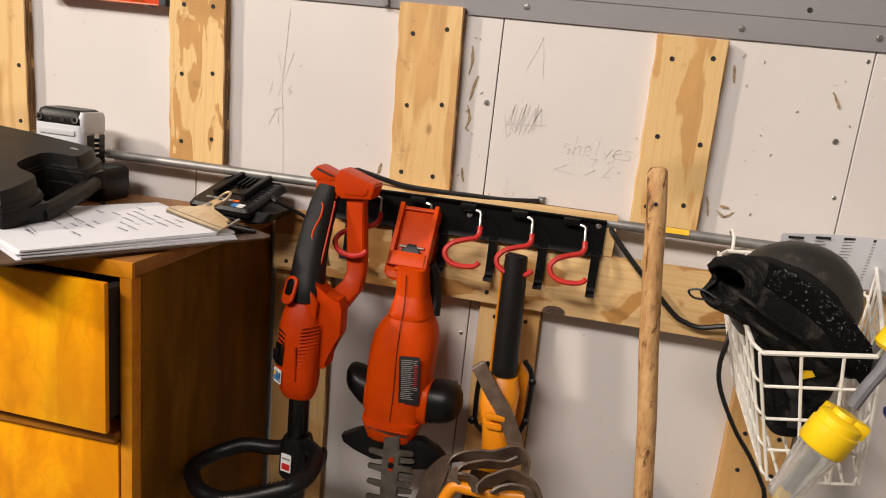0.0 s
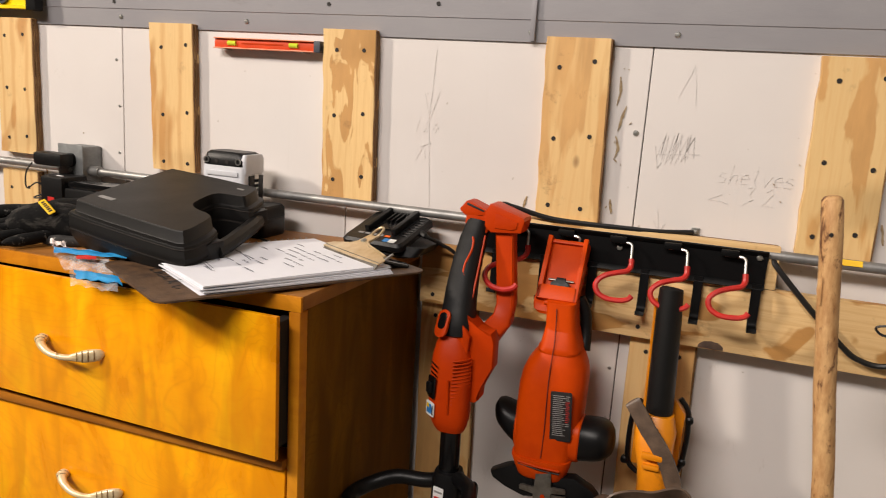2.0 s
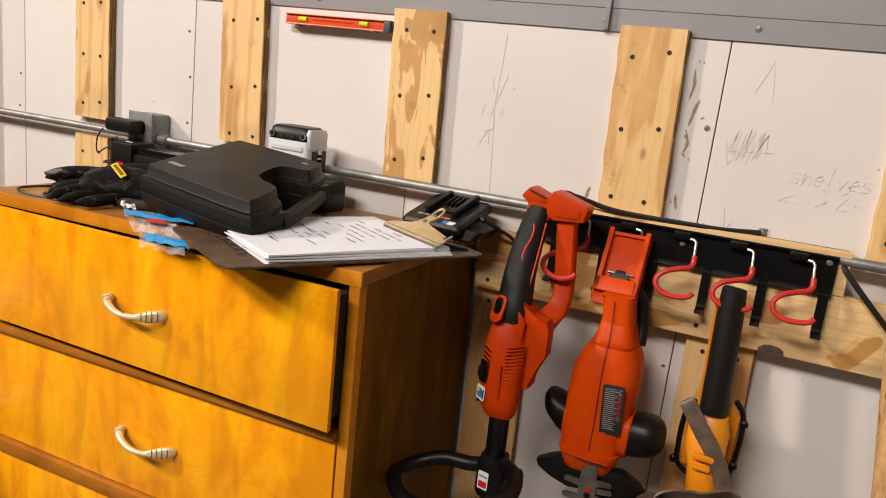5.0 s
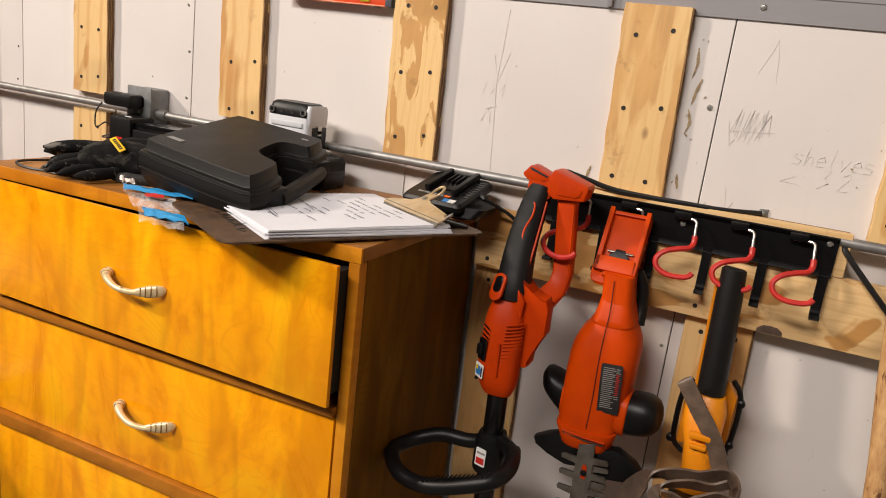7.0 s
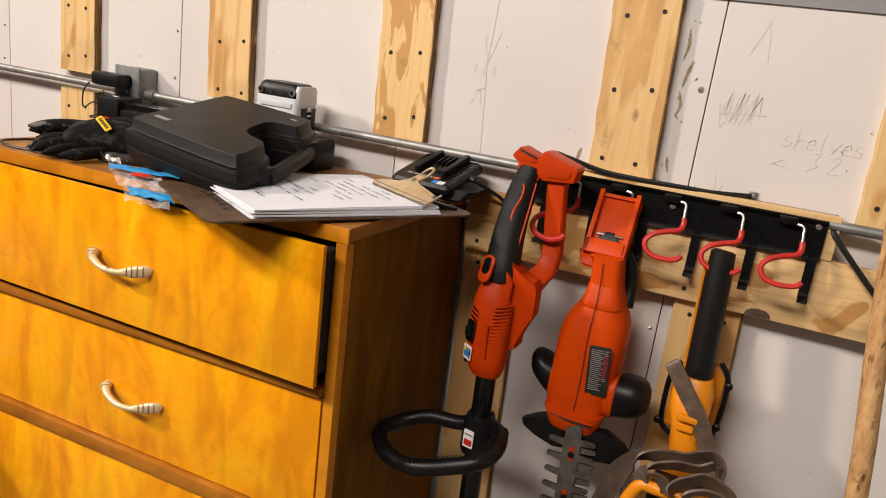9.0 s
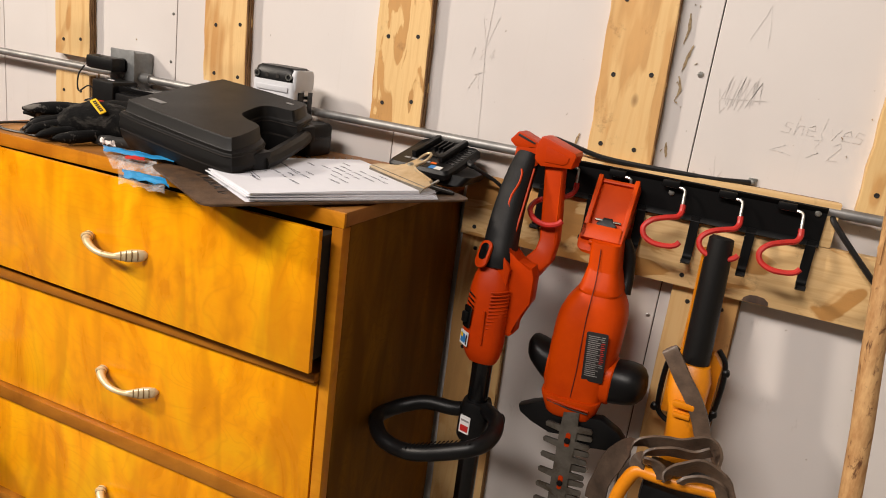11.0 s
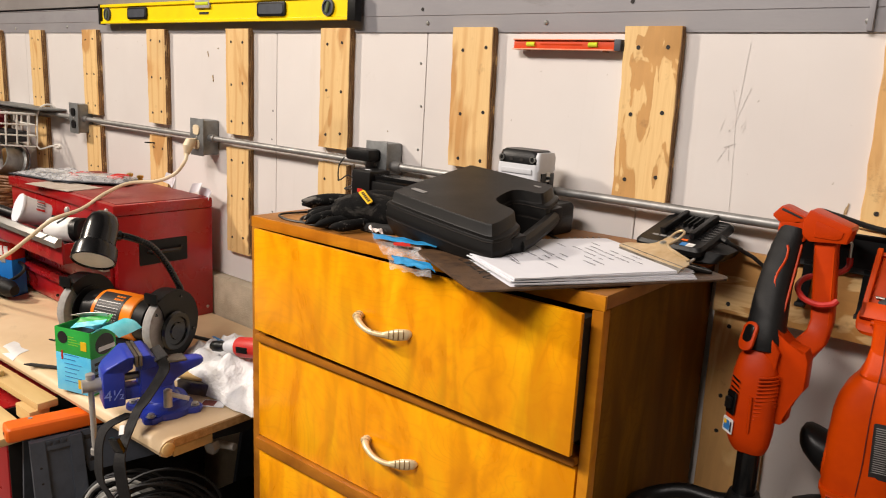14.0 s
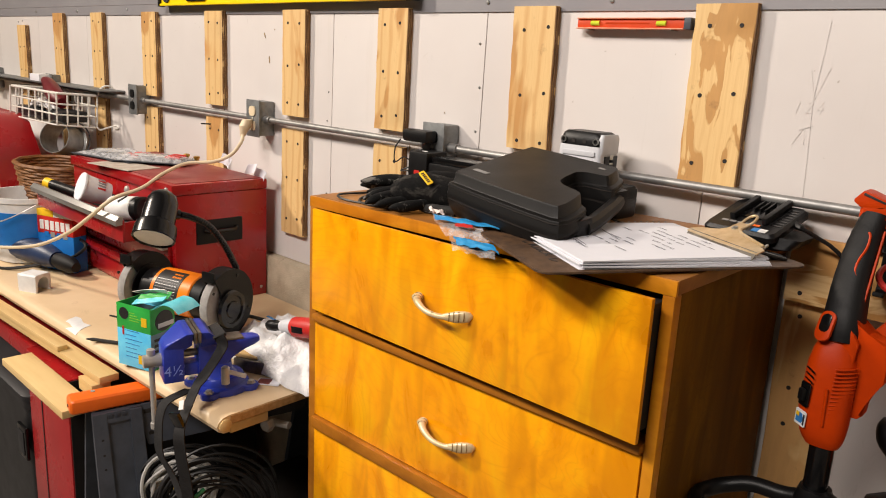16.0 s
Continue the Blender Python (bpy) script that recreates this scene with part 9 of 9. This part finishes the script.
arch = [(0, 0), (0.007, 0)] + [(0.0275 + 0.0205 * math.cos(radians(w)), 0.024 + 0.020 * math.sin(radians(w))) for w in range(180, -1, -20)] + [(0.048, 0), (0.055, 0), (0.055, 0.047), (0.051, 0.052), (0.004, 0.052), (0, 0.047)]
part("shell", prism(B(), arch, 0.062, mwb @ Matrix(((0, 0, 1, 0), (1, 0, 0, 0), (0, 1, 0, 0), (0, 0, 0, 1))), 0.001), LABELWHITE, wb)
part("end_wall", box(B(), -0.003, 0.0, 0.001, 0.054, 0.0, 0.051, 0.001, mwb), LABELWHITE, wb)

# things at the far end of the bench
drill = thing("corded_drill", "navy blue corded drill lying on the bench", "drill", (-2.65, -0.48, BZ))
part("body", tube(B(), curve_points([(-3.00, -0.50, 0.868), (-2.90, -0.50, 0.872), (-2.78, -0.475, 0.872), (-2.66, -0.45, 0.868), (-2.60, -0.44, 0.864)], 4), [0.028, 0.034, 0.040, 0.043, 0.044, 0.045, 0.045, 0.044, 0.043, 0.042, 0.041, 0.040, 0.038, 0.036, 0.033, 0.030, 0.026], 16), DRILLBLUE, drill)
part("chuck", tube(B(), [(-2.60, -0.44, 0.864), (-2.575, -0.434, 0.862), (-2.53, -0.424, 0.858), (-2.505, -0.42, 0.856)], [0.022, 0.026, 0.025, 0.015], 14), RUBBER, drill)
part("handle", tube(B(), [(-2.86, -0.50, 0.862), (-2.93, -0.56, 0.85), (-3.0, -0.60, 0.848)], [0.026, 0.024, 0.028], 12), DRILLBLUE, drill)
part("cord", tube(B(), curve_points([(-3.0, -0.6, 0.84), (-2.85, -0.58, 0.83), (-2.72, -0.55, 0.825), (-2.60, -0.42, 0.86), (-2.53, -0.38, 0.91), (-2.60, -0.38, 0.925), (-2.70, -0.42, 0.90), (-2.76, -0.46, 0.83)], 6), 0.005, 8), CORDBLACK, drill)
bucket = thing("white_bucket", "white plastic bucket with a blue printed label", "bucket", (-2.91, -0.43, BZ))
mbk = Matrix.Translation((-2.845, -0.42, BZ))
part("body", turned(B(), [(0.10, 0.0), (0.112, 0.004), (0.132, 0.20), (0.137, 0.202), (0.137, 0.218), (0.131, 0.218), (0.128, 0.20), (0.108, 0.010)], mbk, 32, True), LABELWHITE, bucket)
part("label", loft(B(), [[mbk @ Vector((r * math.cos(radians(w)), r * math.sin(radians(w)), z)) for w in range(-130, 40, 10)] + [mbk @ Vector(((r - 0.002) * math.cos(radians(w)), (r - 0.002) * math.sin(radians(w)), z)) for w in range(30, -140, -10)] for z, r in ((0.05, 0.1195), (0.17, 0.1315))]), BUCKETBLUE, bucket, "blue printed label")
part("bail", tube(B(), [mbk @ Vector((0.138 * math.cos(radians(w)), 0.138 * math.sin(radians(w)) - 0.01, 0.20 - 0.07 * math.sin(radians((w + 170) * 180 / 160)))) for w in range(-170, -9, 10)], 0.002, 6), STEEL, bucket)
ebx = thing("detergent_box", "red, yellow and blue cardboard box on the bench", "box", (-2.60, -0.40, BZ))
me = basis((-2.705, -0.455, BZ), (0.93, 0.36, 0), (-0.36, 0.93, 0))
part("red_panel", box(B(), 0, 0.15, 0, 0.05, 0.1155, 0.170, 0.001, me), LABELRED, ebx)
part("blue_panel", box(B(), 0, 0.15, 0, 0.05, 0.0, 0.115, 0.001, me), BUCKETBLUE, ebx)
part("yellow_panel", box(B(), 0, 0.07, 0, 0.05, 0.1705, 0.192, 0.001, me), LABELYELLOW, ebx)
part("white_panel", box(B(), 0.0705, 0.15, 0, 0.05, 0.1705, 0.192, 0.001, me), LABELWHITE, ebx)
for i in range(6):
    part("print", box(B(), 0.012 + 0.022 * i, 0.028 + 0.022 * i, -0.0012, 0.0, 0.128, 0.158, 0, me), LABELWHITE, ebx)
for i in range(4):
    part("print", box(B(), 0.03 + 0.026 * i, 0.048 + 0.026 * i, -0.0012, 0.0, 0.105, 0.122, 0, me), LABELGREY if i % 2 else BUCKETBLUE, ebx)
ygb = thing("green_bottle", "yellow-green plastic bottle lying behind the drill", "bottle", (-2.95, -0.50, BZ))
part("bottle", tube(B(), [(-3.06, -0.53, 0.862), (-3.03, -0.53, 0.862), (-2.92, -0.525, 0.862), (-2.88, -0.52, 0.862), (-2.84, -0.515, 0.862)], [0.02, 0.04, 0.042, 0.03, 0.014], 16), surface("yellow_green_plastic", lin(206, 214, 40), lin(180, 190, 30), 20, (0.25, 0.4)), ygb)
part("label", tube(B(), [(-3.00, -0.5285, 0.862), (-2.95, -0.5265, 0.862)], [0.0428, 0.0428], 16), LABELGREY, ygb)
wk = thing("wicker_basket", "small brown wicker basket beside the tool chest", "basket", (-3.02, -0.27, BZ))
wc = Vector((-2.985, -0.285, BZ))
for k in range(16):
    t = k / 15
    r = 0.125 + 0.030 * t
    z = 0.135 + 0.155 * t
    part("weave", tube(B(), [wc + Vector(((r + 0.003 * math.cos(11 * w + math.pi * (k % 2))) * 1.15 * math.cos(w), (r + 0.003 * math.cos(11 * w + math.pi * (k % 2))) * 0.8 * math.sin(w), z)) for w in [q * math.pi / 22 for q in range(44)]], 0.0055 if k < 15 else 0.008, 6, True), WICKER, wk)
for j in range(22):
    w = j * math.pi / 11
    part("stake", rod(B(), wc + Vector((0.125 * 1.15 * math.cos(w), 0.125 * 0.8 * math.sin(w), 0.13)), wc + Vector((0.155 * 1.15 * math.cos(w), 0.155 * 0.8 * math.sin(w), 0.29)), 0.003, seg=6), WICKER, wk)
part("bottom", turned(B(), [(0.12, 0.128), (0.12, 0.136)], Matrix.Translation(wc) @ Matrix.Diagonal((1.15, 0.8, 1, 1)), 22), WICKER, wk)
part("paper", box(B(), -0.12, 0.14, -0.004, 0.004, 0.20, 0.212, 0.001, Matrix.Translation(wc + Vector((0.01, -0.03, 0.0)))), PAPER, wk)
wbx = thing("cardboard_box", "plain brown cardboard box under the wicker basket", "box", (-2.99, -0.25, BZ))
part("box", box(B(), -3.12, -2.83, -0.36, -0.10, BZ + 0.0005, BZ + 0.127, 0.003), WICKER, wbx)
dbx = thing("cardboard_box", "brown cardboard box under the duct collar", "box", (-3.23, -0.17, BZ))
part("box", box(B(), -3.33, -3.14, -0.235, -0.09, BZ + 0.0005, 1.090, 0.003), WICKER, dbx)
rc_ = thing("red_case", "tall red steel case at the far end of the bench", "tool case", (-3.6, -0.25, BZ))
part("body", loft(B(), [[Vector(p) for p in ((-4.1, y, BZ), (-3.34, y, BZ), (-3.38, y, 1.082), (-3.49, y, 1.208), (-3.58, y, 1.234), (-4.1, y, 1.240))] for y in (-0.36, -0.20)]), TOOLRED, rc_)
part("plate", box(B(), -3.62, -3.50, -0.363, -0.3605, 1.155, 1.175, 0.001), GRINDSTONE, rc_)
dk = thing("duct_collar", "galvanised round duct collar on a white board", "duct collar", (-3.13, -0.17, 1.0))
md = Matrix.Translation((-3.225, -0.175, 1.165)) @ Matrix.Rotation(radians(70), 4, "X") @ Matrix.Rotation(radians(30), 4, "Y")
part("collar", turned(B(), [(0.060, 0.045), (0.062, 0.045), (0.062, -0.045), (0.072, -0.047), (0.072, -0.051), (0.060, -0.049)], md, 32, True), surface("dull_galvanised", lin(178, 177, 174), lin(140, 139, 137), 30, (0.3, 0.45), 0.75), dk)
part("ring", tube(B(), [md @ Vector((0.080 * math.cos(w), 0.080 * math.sin(w), -0.054)) for w in [q * math.pi / 20 for q in range(40)]], 0.0022, 6, True), HORSE, dk)
part("board", box(B(), -3.90, -3.50, -0.076, -0.068, BZ, 1.200, 0.001), LABELWHITE, dk)

# white wire basket hung at the far end, with its odds and ends
wb2 = thing("wire_basket", "white wire basket hung on the wall over the bench", "basket", (-2.95, -0.2, 1.25))
T2 = [Vector(p) for p in ((-3.64, -0.216, 1.344), (-3.15, -0.216, 1.343), (-3.15, -0.063, 1.335), (-3.64, -0.063, 1.336))]
B2 = [Vector(p) for p in ((-3.655, -0.218, 1.222), (-3.15, -0.220, 1.227), (-3.15, -0.070, 1.214), (-3.655, -0.070, 1.212))]
basket_wires(wb2, T2, B2, (7, 4, 7, 4), 3, 0.0032, WHITEWIRE)
part("hanger", tube(B(), curve_points([(-3.15, -0.063, 1.335), (-3.15, -0.056, 1.358), (-3.15, -0.035, 1.372), (-3.15, -0.012, 1.371), (-3.15, -0.002, 1.360)], 6), 0.0035, 8), WHITEWIRE, wb2)
part("hanger", tube(B(), curve_points([(-3.15, -0.070, 1.214), (-3.15, -0.060, 1.206), (-3.15, -0.030, 1.214), (-3.13, -0.006, 1.222), (-3.12, -0.003, 1.214), (-3.15, -0.002, 1.208)], 6), 0.0035, 8), WHITEWIRE, wb2)
part("hanger", rod(B(), (-3.6, -0.064, 1.338), (-3.6, -0.001, 1.338), 0.0035), WHITEWIRE, wb2)
shelf = thing("wall_shelf", "grey pressed-steel tray shelf behind the basket", "shelf", (-3.2, -0.1, 1.37))
part("tray", box(B(), -4.6, -3.05, -0.10, -0.0005, 1.356, 1.362, 0.002), BOXSTEEL, shelf)
gun = thing("red_tool", "dark red plastic tool lying in the wire basket", "tool", (-2.95, -0.2, 1.35))
part("body", tube(B(), curve_points([(-3.56, -0.112, 1.374), (-3.50, -0.115, 1.362), (-3.38, -0.135, 1.325), (-3.30, -0.140, 1.295)], 5), [0.010, 0.014, 0.017, 0.020, 0.022, 0.025, 0.027, 0.029, 0.031, 0.033, 0.034, 0.035, 0.035, 0.034, 0.030, 0.022], 14), MAROON, gun)
part("base", box(B(), -3.34, -3.17, -0.19, -0.090, 1.232, 1.272, 0.008), TOTE, gun)
clutter = thing("white_rag", "crumpled white rag in the wire basket", "rag", (-2.9, -0.26, 1.28))
part("cloth", sheet(B(), 18, 12, lambda u, v: Vector((-3.48 + 0.20 * u, -0.205 + 0.05 * v, 1.262 + 0.04 * abs(rb(u, v, 5)) + 0.02 * math.sin(3 * u))), 0.002), BAGWHITE, clutter, sharp=180)
tray2 = thing("dark_tray", "dark grey parts tray in the wire basket", "tray", (-3.1, -0.18, 1.27))
part("tray", box(B(), -3.62, -3.35, -0.20, -0.09, 1.229, 1.268, 0.006), TOTE, tray2)
wcap = thing("white_carton", "small white carton on the basket contents", "carton", (-3.2, -0.16, 1.38))
part("body", box(B(), -3.755, -3.645, -0.095, -0.055, 1.3625, 1.392, 0.003), LABELWHITE, wcap)
part("flap", box(B(), -3.755, -3.645, -0.099, -0.0955, 1.3625, 1.391, 0.001), PAPER, wcap)
